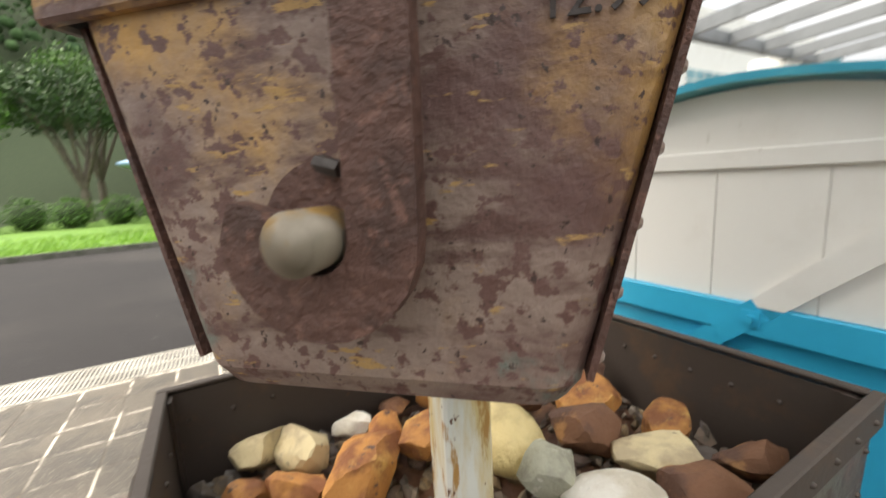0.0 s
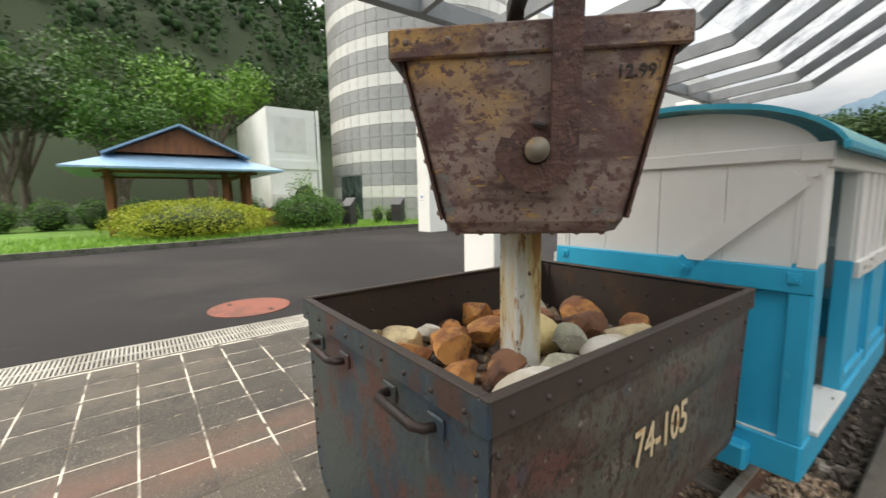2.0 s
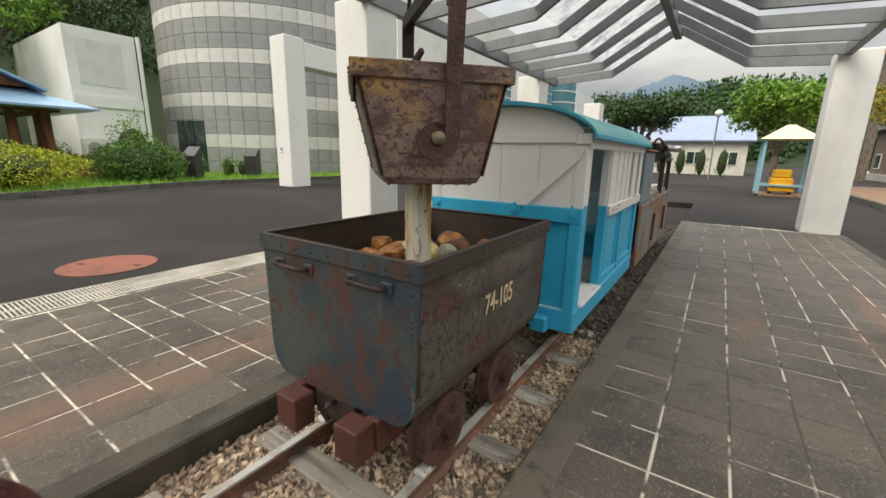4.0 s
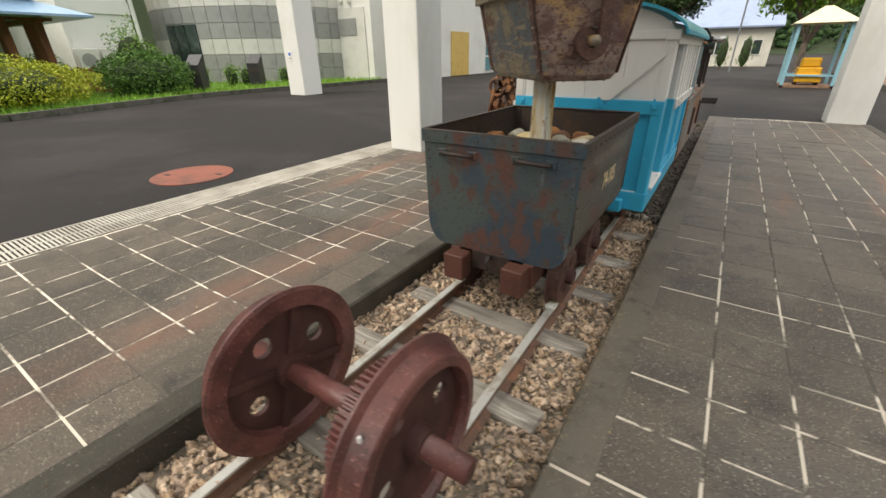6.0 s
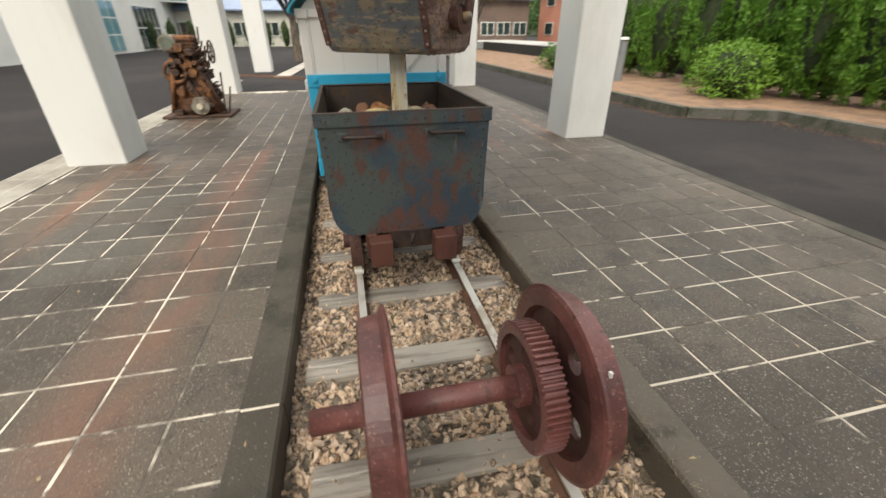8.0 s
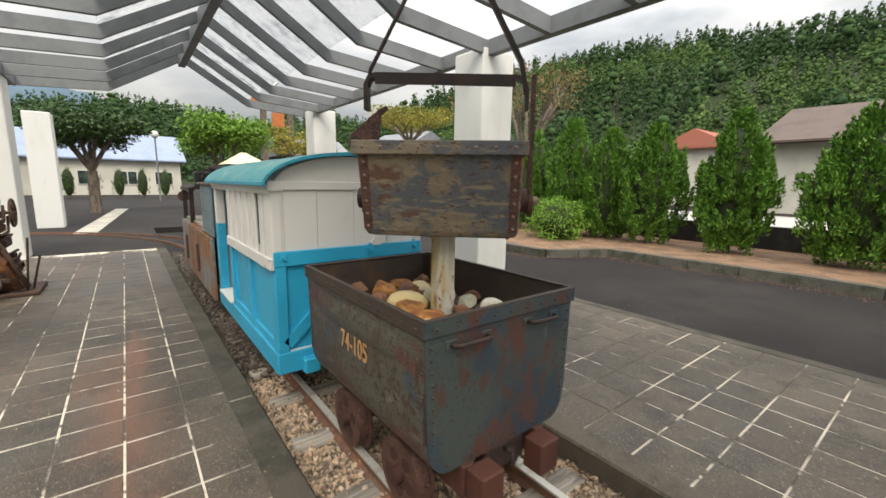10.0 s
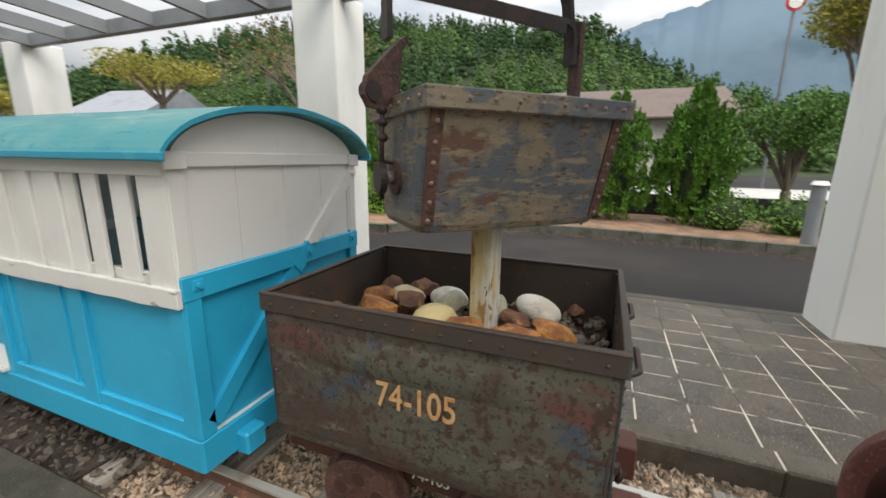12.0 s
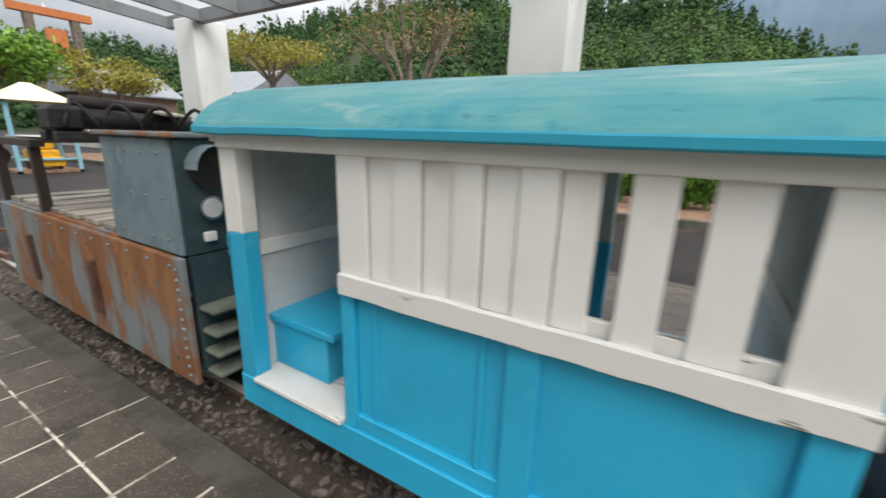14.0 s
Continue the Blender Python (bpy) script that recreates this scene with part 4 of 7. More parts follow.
def make_bail():
    """The bail's upper bow, the latch and the hanger rods: they hold the bucket from above."""
    b = thing("bucket_bail", (0.04, 0.523, 1.223), "dark iron bail with latch lever over the ore bucket", "bail", turn=-44)
    lx, top = 0.405, 0.79
    pts = [(-lx, 0, 0.62), (-lx, 0, top - 0.05), (-lx + 0.015, 0, top - 0.015), (-lx + 0.05, 0, top), (lx - 0.05, 0.06, top - 0.005), (lx - 0.015, 0.064, top - 0.02), (lx - 0.002, 0.064, top - 0.06), (lx, 0.064, top - 0.16)]
    bm = bar(fresh(), pts, 0.062, 0.02, (0, 1, 0))
    part("bow", bm, M_IRON_DARK, b, "flat dark iron bow across the bucket")
    bm = bar(fresh(), [(-lx + 0.05, -0.03, top - 0.018), (lx - 0.06, 0.03, top - 0.025)], 0.012, 0.055, (0, 1, 0))
    part("bow_flange", bm, M_IRON_DARK, b)
    part("hanger_rod", tube(fresh(), [(-lx, 0, top - 0.06), (-lx + 0.02, 0.0, top + 0.03), (-0.03, 0, 1.46)], 0.011), M_IRON_DARK, b, "", True)
    part("hanger_arm", bar(fresh(), [(lx - 0.005, 0.064, top - 0.08), (lx - 0.035, 0.06, top + 0.07), (0.03, 0, 1.46)], 0.05, 0.022, (0, 1, 0)), M_IRON_DARK, b)
    part("hanger_rod", tube(fresh(), [(0, 0, 1.42), (0, 0, 2.78)], 0.012), M_IRON_DARK, b)
    part("hanger_ring", tube(fresh(), [(0.045 * math.cos(a), 0, 1.46 + 0.045 * math.sin(a)) for a in [2 * math.pi * k / 14 for k in range(15)]], 0.012), M_IRON_DARK, b, "", True)
    # latch lever: a tapered plate with a round boss, on the side away from the strap
    bm = fresh()
    out = [(-0.1, 0.44), (-0.085, 0.5), (0.06, 0.63), (0.10, 0.655), (0.112, 0.635), (0.075, 0.60), (0.06, 0.44), (0.03, 0.425), (-0.02, 0.4), (-0.08, 0.405)]
    lo = [bm.verts.new((-lx - 0.026 + 0 * x, x, z)) for x, z in out]
    hi = [bm.verts.new((-lx - 0.004, x, z)) for x, z in out]
    bm.faces.new(lo)
    bm.faces.new(hi[::-1])
    n = len(out)
    for i in range(n):
        bm.faces.new((lo[i], hi[i], hi[(i + 1) % n], lo[(i + 1) % n]))
    bmesh.ops.recalc_face_normals(bm, faces=bm.faces)
    lever = part("latch_lever", bm, M_IRON, b, "brown tapered latch plate")
    lever.matrix_basis = Matrix.Translation((-lx, 0, 0)) @ pose(0, 0, 0, 0, 0, -62) @ Matrix.Translation((lx, 0, 0))
    part("lever_boss", cyl(fresh(), (-lx - 0.04, -0.06, 0.455), (-lx, -0.06, 0.455), 0.034, seg=18), M_IRON_DARK, lever)
    part("link_rod", tube(fresh(), [(-lx - 0.02, 0.0, 0.44), (-lx - 0.025, 0, 0.3), (-lx - 0.028, 0, 0.1)], 0.009), M_IRON_DARK, b, "", True)
    bm = fresh()
    for z in (0.40, 0.36, 0.31):
        bmesh.ops.create_uvsphere(bm, u_segments=10, v_segments=6, radius=0.02, matrix=Matrix.Translation((-lx - 0.022, 0, z)) @ Matrix.Diagonal((1, 1, 0.8, 1)))
    part("link_knuckle", bm, M_IRON_DARK, b, "", True)
    part("washer", cyl(fresh(), (-lx - 0.045, 0, 0.175), (-lx - 0.02, 0, 0.175), 0.055, seg=20), M_IRON_DARK, b)


make_bail()


# ---- loose wheelset on the track ----
def pierced_disc(xs, r_in, r_out, holes, seg=40):
    """A ring plate across x, pierced by round holes (y, z, radius), with walls in the holes."""
    bm = fresh()
    loops = {}
    for x in xs:
        edges = []
        for j, (cy, cz, r) in enumerate([(0, 0, r_in), (0, 0, r_out)] + list(holes)):
            n = seg if j < 2 else 22
            vs = [bm.verts.new((x, cy + r * math.cos(2 * math.pi * k / n), cz + r * math.sin(2 * math.pi * k / n))) for k in range(n)]
            edges += [bm.edges.new((vs[k], vs[(k + 1) % n])) for k in range(n)]
            loops[x, j] = vs
        bmesh.ops.triangle_fill(bm, edges=edges, use_beauty=True)
    for j in range(2 + len(holes)):
        a, b = loops[xs[0], j], loops[xs[1], j]
        for k in range(len(a)):
            bm.faces.new((a[k], a[(k + 1) % len(a)], b[(k + 1) % len(a)], b[k]))
    bmesh.ops.recalc_face_normals(bm, faces=bm.faces)
    return bm


def wheel_parts(parent, x_flange, s):
    """A flanged wheel: s points from the flange to the tread."""
    rim_w = 0.098
    prof = [(px, pr * 1.17) for px, pr in ((0.0, 0.225), (0.0, 0.278), (0.006, 0.29), (0.016, 0.29), (0.03, 0.268), (rim_w - 0.006, 0.258), (rim_w, 0.25), (rim_w, 0.222), (rim_w - 0.025, 0.215), (0.03, 0.214))]
    bm = fresh()
    seg = 64
    rings = []
    for k in range(seg):
        a = 2 * math.pi * k / seg
        rings.append([bm.verts.new((x_flange + s * px, pr * math.cos(a), pr * math.sin(a))) for px, pr in prof])
    n = len(prof)
    for k in range(seg):
        for i in range(n):
            bm.faces.new((rings[k][i], rings[k][(i + 1) % n], rings[(k + 1) % seg][(i + 1) % n], rings[(k + 1) % seg][i]))
    bmesh.ops.recalc_face_normals(bm, faces=bm.faces)
    w = part("wheel", bm, M_WHEEL, parent, "red-oxide flanged wheel rim")
    # web with round holes between its spokes
    holes, hole_r, ring_r = 4, 0.04, 0.166
    bm = pierced_disc((x_flange + s * 0.03, x_flange + s * 0.05), 0.05, 0.262, [(ring_r * math.cos(a), ring_r * math.sin(a), hole_r) for a in [2 * math.pi * h / holes + 0.5 for h in range(holes)]])
    part("web", bm, M_WEB, w, "dark wheel web with round holes")
    for h in range(holes):
        a = 2 * math.pi * h / holes + 0.5 + math.pi / holes
        part("rib", bar(fresh(), [(x_flange + s * 0.035, 0.06 * math.cos(a), 0.06 * math.sin(a)), (x_flange + s * 0.03, 0.258 * math.cos(a), 0.258 * math.sin(a))], 0.034, 0.034, (0, -math.sin(a), math.cos(a))), M_WEB, w)
    bm = fresh()
    cyl(bm, (x_flange - s * 0.012, 0, 0), (x_flange + s * 0.1, 0, 0), 0.068, 0.06, seg=24)
    part("hub", bm, M_WEB, w)


def make_wheelset():
    w = thing("wheelset", (0.02, -1.195, 0.252), "loose red-brown locomotive wheelset with drive gear", "wheelset")
    part("axle", cyl(fresh(), (-0.53, 0, 0), (0.53, 0, 0), 0.041, seg=24), M_WHEEL, w, "worn red-brown axle", True)
    wheel_parts(w, -0.262, -1)
    wheel_parts(w, 0.278, 1)
    # spur gear
    bm = fresh()
    teeth, r0, r1, x0, x1 = 62, 0.208, 0.224, 0.162, 0.238
    rings = []
    for x in (x0, x1):
        ring = []
        for k in range(teeth):
            for f, r in ((0.0, r0), (0.18, r1), (0.5, r1), (0.68, r0)):
                a = 2 * math.pi * (k + f) / teeth
                ring.append(bm.verts.new((x, r * math.cos(a), r * math.sin(a))))
        rings.append(ring)
    n = len(rings[0])
    for i in range(n):
        bm.faces.new((rings[0][i], rings[0][(i + 1) % n], rings[1][(i + 1) % n], rings[1][i]))
    inner = []
    for x in (x0, x1):
        inner.append([bm.verts.new((x, 0.178 * math.cos(2 * math.pi * i / n), 0.178 * math.sin(2 * math.pi * i / n))) for i in range(n)])
    for q in (0, 1):
        for i in range(n):
            bm.faces.new((rings[q][i], rings[q][(i + 1) % n], inner[q][(i + 1) % n], inner[q][i]))
    for i in range(n):
        bm.faces.new((inner[0][i], inner[0][(i + 1) % n], inner[1][(i + 1) % n], inner[1][i]))
    bmesh.ops.recalc_face_normals(bm, faces=bm.faces)
    gear = part("gear", bm, M_WHEEL, w, "toothed red-brown spur gear")
    bm = pierced_disc((x0 + 0.022, x1 - 0.02), 0.05, 0.18, [(0.118 * math.cos(a), 0.118 * math.sin(a), 0.034) for a in [2 * math.pi * h / 5 + 0.2 for h in range(5)]])
    part("gear_web", bm, M_WEB, gear)
    part("gear_hub", cyl(fresh(), (x0 - 0.02, 0, 0), (x1 + 0.01, 0, 0), 0.072, seg=24), M_WHEEL, gear)
    part("paint_chip", box(fresh(), 0.325, 0.334, -0.224, -0.214, 0.218, 0.236), M_WHITE, w, "small chip of white paint")


make_wheelset()


# rail clamps in front of the cart's wheels
for x in (-0.322, 0.322):
    bm = box(fresh(), -0.03, 0.03, -0.035, 0.035, 0.002, 0.03, 0.006)
    ob = tagged(part("rail_stop", bm, M_POST), "small rust-streaked white stop clamped on the rail", "rail stop", "rail stops")
    ob.location = (x, 0.2, -0.05)


# ---- passenger carriage ----
def make_carriage():
    Y0, Y1 = 1.48, 3.545
    yc = (Y0 + Y1) / 2
    c = thing("mine_carriage", (0, yc + 0.016, -0.012), "small cyan and white wooden mine passenger carriage with arched roof", "carriage")
    h = (Y1 - Y0) / 2
    X = 0.56

    def on(sx):
        """The right side is the left one turned by half a circle."""
        return pose(0, 0, 0) if sx < 0 else pose(0, 0, 0, 0, 0, 180)

    def put(name, sx, dims, mt, label="", bev=0.004):
        bm = box(fresh(), *dims, bev)
        bmesh.ops.transform(bm, matrix=on(sx), verts=bm.verts)
        return part(name, bm, mt, c, label)
    part("floor", box(fresh(), -X + 0.02, X - 0.02, -h + 0.01, h - 0.01, 0.33, 0.365), M_WORN, c, "white floor boards with flaking paint")
    for sx in (-1, 1):
        L = lambda y: y - yc  # noqa: E731
        put("sill_beam", sx, (-X - 0.012, -X + 0.05, -h, h, 0.215, 0.36), M_CYAN)
        put("door_sill", sx, (-X - 0.03, -X + 0.1, L(2.885), L(3.425), 0.362, 0.385), M_WORN, "white door sill with worn paint")
        put("corner_post", sx, (-X - 0.006, -X + 0.07, L(3.43), L(3.54), 0.36, 1.055), M_CYAN)
        put("corner_post", sx, (-X - 0.006, -X + 0.07, L(3.43), L(3.54), 1.055, 1.47), M_WHITE)
        put("corner_post", sx, (-X - 0.006, -X + 0.07, L(1.485), L(1.57), 0.36, 1.0), M_CYAN)
        put("corner_post", sx, (-X - 0.004, -X + 0.07, L(1.485), L(1.57), 1.0, 1.47), M_WHITE)
        put("door_post", sx, (-X - 0.004, -X + 0.06, L(2.82), L(2.88), 0.36, 1.0), M_CYAN)
        put("door_post", sx, (-X + 0.004, -X + 0.06, L(2.82), L(2.88), 1.0, 1.44), M_WHITE)
        put("mid_post", sx, (-X - 0.003, -X + 0.05, L(2.13), L(2.23), 0.36, 1.0), M_CYAN)
        put("side_panel", sx, (-X + 0.018, -X + 0.036, L(1.57), L(2.82), 0.36, 0.99), M_CYAN, "cyan boarded lower panel")
        put("inner_lining", sx, (-X + 0.04, -X + 0.048, L(1.575), L(2.815), 0.37, 0.975), M_GLOOM, "grey-white inner lining boards", 0.002)
        put("lower_rail", sx, (-X + 0.002, -X + 0.03, L(1.57), L(2.13), 0.36, 0.425), M_CYAN)
        put("lower_rail", sx, (-X + 0.002, -X + 0.03, L(2.23), L(2.82), 0.36, 0.425), M_CYAN)
        put("panel_lath", sx, (-X + 0.008, -X + 0.02, L(2.725), L(2.74), 0.425, 0.96), M_CYAN, bev=0.002)
        put("panel_lath", sx, (-X + 0.008, -X + 0.02, L(2.3), L(2.32), 0.425, 0.96), M_CYAN, bev=0.002)
        put("top_rail", sx, (-X - 0.02, -X + 0.05, -h + 0.005, h - 0.005, 1.405, 1.472), M_WHITE)
        bm = box(fresh(), -X - 0.028, -X - 0.004, L(1.478), L(2.868), 0.922, 1.0, 0.004)
        bmesh.ops.subdivide_edges(bm, edges=[e for e in bm.edges if abs(e.verts[0].co.y - e.verts[1].co.y) > 0.5], cuts=24)
        for v in bm.verts:
            v.co.z += 0.005 * noise.noise(Vector((v.co.y * 7, v.co.z * 9, 2.0)))
        bmesh.ops.transform(bm, matrix=on(sx), verts=bm.verts)
        part("belt_board", bm, M_WORN, c, "white belt board with split and worn edge")
        spans = [(1.485, 1.635), (1.705, 1.81), (1.872, 1.965)] + [(2.03, 2.12), (2.124, 2.225), (2.229, 2.325), (2.329, 2.42), (2.424, 2.525), (2.529, 2.63), (2.634, 2.735), (2.739, 2.868)]
        for k, (a, d) in enumerate(spans):
            deep = 0.011 * (k % 2)
            put("slat", sx, (-X - 0.012 + deep, -X + 0.006 + deep, L(a), L(d), 0.995, 1.408), M_WHITE, bev=0.003)
        put("inner_rail", sx, (-X + 0.008, -X + 0.03, L(1.57), L(2.82), 0.985, 1.04), M_WORN)
        # seat box at the door end
        put("seat_box", sx, (-0.42, 0.42, L(3.12), L(3.5), 0.366, 0.60), M_CYAN, "cyan wooden bench box")
        put("seat_lid", sx, (-0.44, 0.44, L(3.06), L(3.5), 0.60, 0.635), M_CYAN)
    # the two ends
    arch = [(0.545 * math.cos(a), 1.455 + 0.205 * math.sin(a)) for a in [math.pi * k / 24 for k in range(25)]]
    for s in (-1, 1):
        y = s * h

        def end(name, x0, x1, z0, z1, d0, d1, mt, label="", bev=0.004):
            ya, yb = sorted((y - s * d0, y - s * d1))
            return part(name, box(fresh(), x0, x1, ya, yb, z0, z1, bev), mt, c, label)
        for k, (a, d) in enumerate(((-0.55, -0.27), (-0.27, -0.004), (-0.004, 0.262), (0.262, 0.55))):
            end("end_board", a + 0.001, d - 0.001, 1.04, 1.45, 0.012, 0.03, M_WHITE, bev=0.002)
        end("end_panel", -0.55, 0.55, 0.36, 1.04, 0.025, 0.045, M_CYAN)
        end("end_band", -X - 0.006, X + 0.006, 0.945, 1.04, -0.006, 0.02, M_CYAN)
        end("end_beam", -X - 0.006, X + 0.006, 0.215, 0.36, -0.008, 0.05, M_CYAN)
        end("end_rail", -0.57, 0.57, 1.435, 1.49, -0.004, 0.02, M_WHITE)
        for sx in (-1, 1):
            end("corner_block", sx * 0.585 - 0.045 * sx - 0.045, sx * 0.585 - 0.045 * sx + 0.045, 1.428, 1.492, -0.018, 0.01, M_WHITE)
            end("end_post", sx * 0.525 - 0.035, sx * 0.525 + 0.035, 0.36, 0.945, -0.002, 0.03, M_CYAN)
            end("end_post", sx * 0.535 - 0.03, sx * 0.535 + 0.03, 1.04, 1.435, 0.0, 0.03, M_WHITE)
            end("buffer", sx * 0.36 - 0.055, sx * 0.36 + 0.055, 0.2, 0.31, -0.07, 0.0, M_CYAN, bev=0.012)
            end("bolt_plate", sx * 0.505 - 0.022, sx * 0.505 + 0.022, 0.98, 1.022, -0.012, 0.0, M_CYAN, bev=0.002)
            ya = y + s * 0.012
            part("bolt", cyl(fresh(), (sx * 0.505, ya, 1.0), (sx * 0.505, ya + s * 0.014, 1.0), 0.011, seg=10), M_CYAN, c)
        # diagonal brace: white above the band, cyan below it
        def brace(p, q, mt, d0):
            (xa, za), (xb, zb) = p, q
            way = Vector((xb - xa, 0, zb - za)).normalized()
            up = Vector((-way.z, 0, way.x)) * 0.036
            bm = fresh()
            vs = [bm.verts.new((px + up.x * k, yy, pz + up.z * k)) for yy in (y - s * d0, y - s * 0.028) for px, pz in (p, q) for k in (-1, 1)]
            bmesh.ops.convex_hull(bm, input=vs)
            part("brace", bm, mt, c)
        brace((-s * 0.50, 1.37), (-s * 0.14, 1.03), M_WHITE, -0.006)
        brace((-s * 0.14, 1.03), (-s * 0.03, 0.93), M_CYAN, -0.009)
        brace((-s * 0.03, 0.93), (s * 0.50, 0.41), M_CYAN, -0.002)
        part("bolt_plate", box(fresh(), -s * 0.12 - 0.024, -s * 0.12 + 0.024, min(y + s * 0.009, y + s * 0.013), max(y + s * 0.009, y + s * 0.013), 0.975, 1.023), M_CYAN, c)
        part("bolt", cyl(fresh(), (-s * 0.12, y + s * 0.012, 1.0), (-s * 0.12, y + s * 0.026, 1.0), 0.012, seg=10), M_CYAN, c)
        part("bolt", cyl(fresh(), (-s * 0.535, y, 1.385), (-s * 0.535, y + s * 0.024, 1.385), 0.013, seg=10), M_WHITE, c)
        bm = fresh()
        fr = [bm.verts.new((x, y - s * 0.006, z)) for x, z in arch]
        bk = [bm.verts.new((x, y - s * 0.03, z)) for x, z in arch]
        bm.faces.new(fr)
        bm.faces.new(bk[::-1])
        for i in range(len(arch)):
            bm.faces.new((fr[i], bk[i], bk[(i + 1) % len(arch)], fr[(i + 1) % len(arch)]))
        bmesh.ops.recalc_face_normals(bm, faces=bm.faces)
        part("gable", bm, M_WHITE, c, "off-white arched end board")
        end("inner_end", -0.53, 0.53, 0.366, 1.45, 0.05, 0.06, M_GLOOM, "grey-white inner end wall")
        end("inner_shelf", -0.53, 0.53, 0.93, 1.0, 0.06, 0.075, M_WHITE)
    # arched roof
    bm = fresh()
    ring = []
    n = 28
    for yy in [-h - 0.075 + (2 * h + 0.13) * k / 12 for k in range(13)]:
        row = []
        for t in (0.0, 0.022):
            for k in range(n + 1):
                a = math.pi * (0.04 + 0.92 * k / n)
                wob = 0.004 * noise.noise(Vector((yy * 3, a * 4, 0)))
                row.append(bm.verts.new((-(0.605 + t * 0.6) * math.cos(a) * 1.03, yy, 1.445 + (0.222 + t) * math.sin(a) + wob)))
        ring.append(row)
    m = n + 1
    for a, b in zip(ring, ring[1:]):
        for k in range(n):
            bm.faces.new((a[k], b[k], b[k + 1], a[k + 1]))
            bm.faces.new((a[m + k + 1], b[m + k + 1], b[m + k], a[m + k]))
        for k in (0, n):
            f = bm.faces.new((a[k], a[m + k], b[m + k], b[k]))
            f.material_index = 1
    for row in (ring[0], ring[-1]):
        for k in range(n):
            f = bm.faces.new((row[k], row[k + 1], row[m + k + 1], row[m + k]))
            f.material_index = 1
    bmesh.ops.recalc_face_normals(bm, faces=bm.faces)
    roof = part("roof", bm, [M_ROOF, M_ROOF_EDGE], c, "faded turquoise arched roof")
    for s in (-1, 1):
        bm = box(fresh(), s * 0.612, s * 0.632, -h - 0.08, h + 0.06, 1.457, 1.49, 0.006)
        bmesh.ops.subdivide_edges(bm, edges=[e for e in bm.edges if abs(e.verts[0].co.y - e.verts[1].co.y) > 0.5], cuts=20)
        for v in bm.verts:
            v.co.z += 0.005 * noise.noise(Vector((v.co.y * 5, s, 0)))
        part("roof_edge_strip", bm, M_ROOF_EDGE, roof, "cyan folded roof edge")
    # running gear
    for y in (-0.5, 0.5):
        part("axle", cyl(fresh(), (-0.36, y, 0.13), (0.36, y, 0.13), 0.025), M_IRON_DARK, c)
        for s in (-1, 1):
            bm = cyl(fresh(), (s * 0.302, y, 0.13), (s * 0.36, y, 0.13), 0.166, seg=26)
            cyl(bm, (s * 0.288, y, 0.13), (s * 0.302, y, 0.13), 0.188, seg=26)
            part("wheel", bm, M_IRON, c)
    part("coupling", box(fresh(), -0.03, 0.03, -h - 0.2, -h, 0.24, 0.28, 0.006), M_CYAN, c)


make_carriage()


# ---- battery locomotive behind the carriage ----
M_LOCO = surface("rusting_grey_blue_plate", [(0.20, 0.235, 0.24), ((0.24, 0.1, 0.042), 2.6, 0.44, 0.56, (1, 1, 0.45)), ((0.32, 0.15, 0.06), 6, 0.53, 0.65, (1, 1, 0.35)), ((0.14, 0.19, 0.2), 4, 0.58, 0.7), ((0.1, 0.045, 0.025), 15, 0.64, 0.72)], rough=0.65)
M_CAB = surface("dull_grey_blue_cab_paint", [(0.18, 0.24, 0.265), ((0.13, 0.18, 0.205), 4, 0.45, 0.65), ((0.25, 0.3, 0.31), 9, 0.58, 0.72), ((0.2, 0.09, 0.045), 18, 0.7, 0.76)], rough=0.55)
M_TEAL = surface("dark_teal_front_plate", [(0.035, 0.062, 0.068), ((0.055, 0.08, 0.08), 6, 0.5, 0.65), ((0.11, 0.055, 0.03), 15, 0.66, 0.74)], rough=0.5)
M_CHROME = surface("dull_chrome", [(0.55, 0.54, 0.52), ((0.4, 0.36, 0.32), 20, 0.55, 0.7)], rough=0.25, metal=0.9)
M_BLACK = surface("black_rubber_and_grease", [(0.022, 0.022, 0.022), ((0.05, 0.045, 0.04), 12, 0.5, 0.68)], rough=0.55)
M_CREAM = surface("cream_plastic_sheet", [(0.62, 0.56, 0.42), ((0.5, 0.44, 0.32), 8, 0.5, 0.7)], rough=0.5)
M_SPRING = surface("mossy_steel_ring", [(0.14, 0.155, 0.12), ((0.09, 0.1, 0.075), 8, 0.45, 0.65)], rough=0.7)


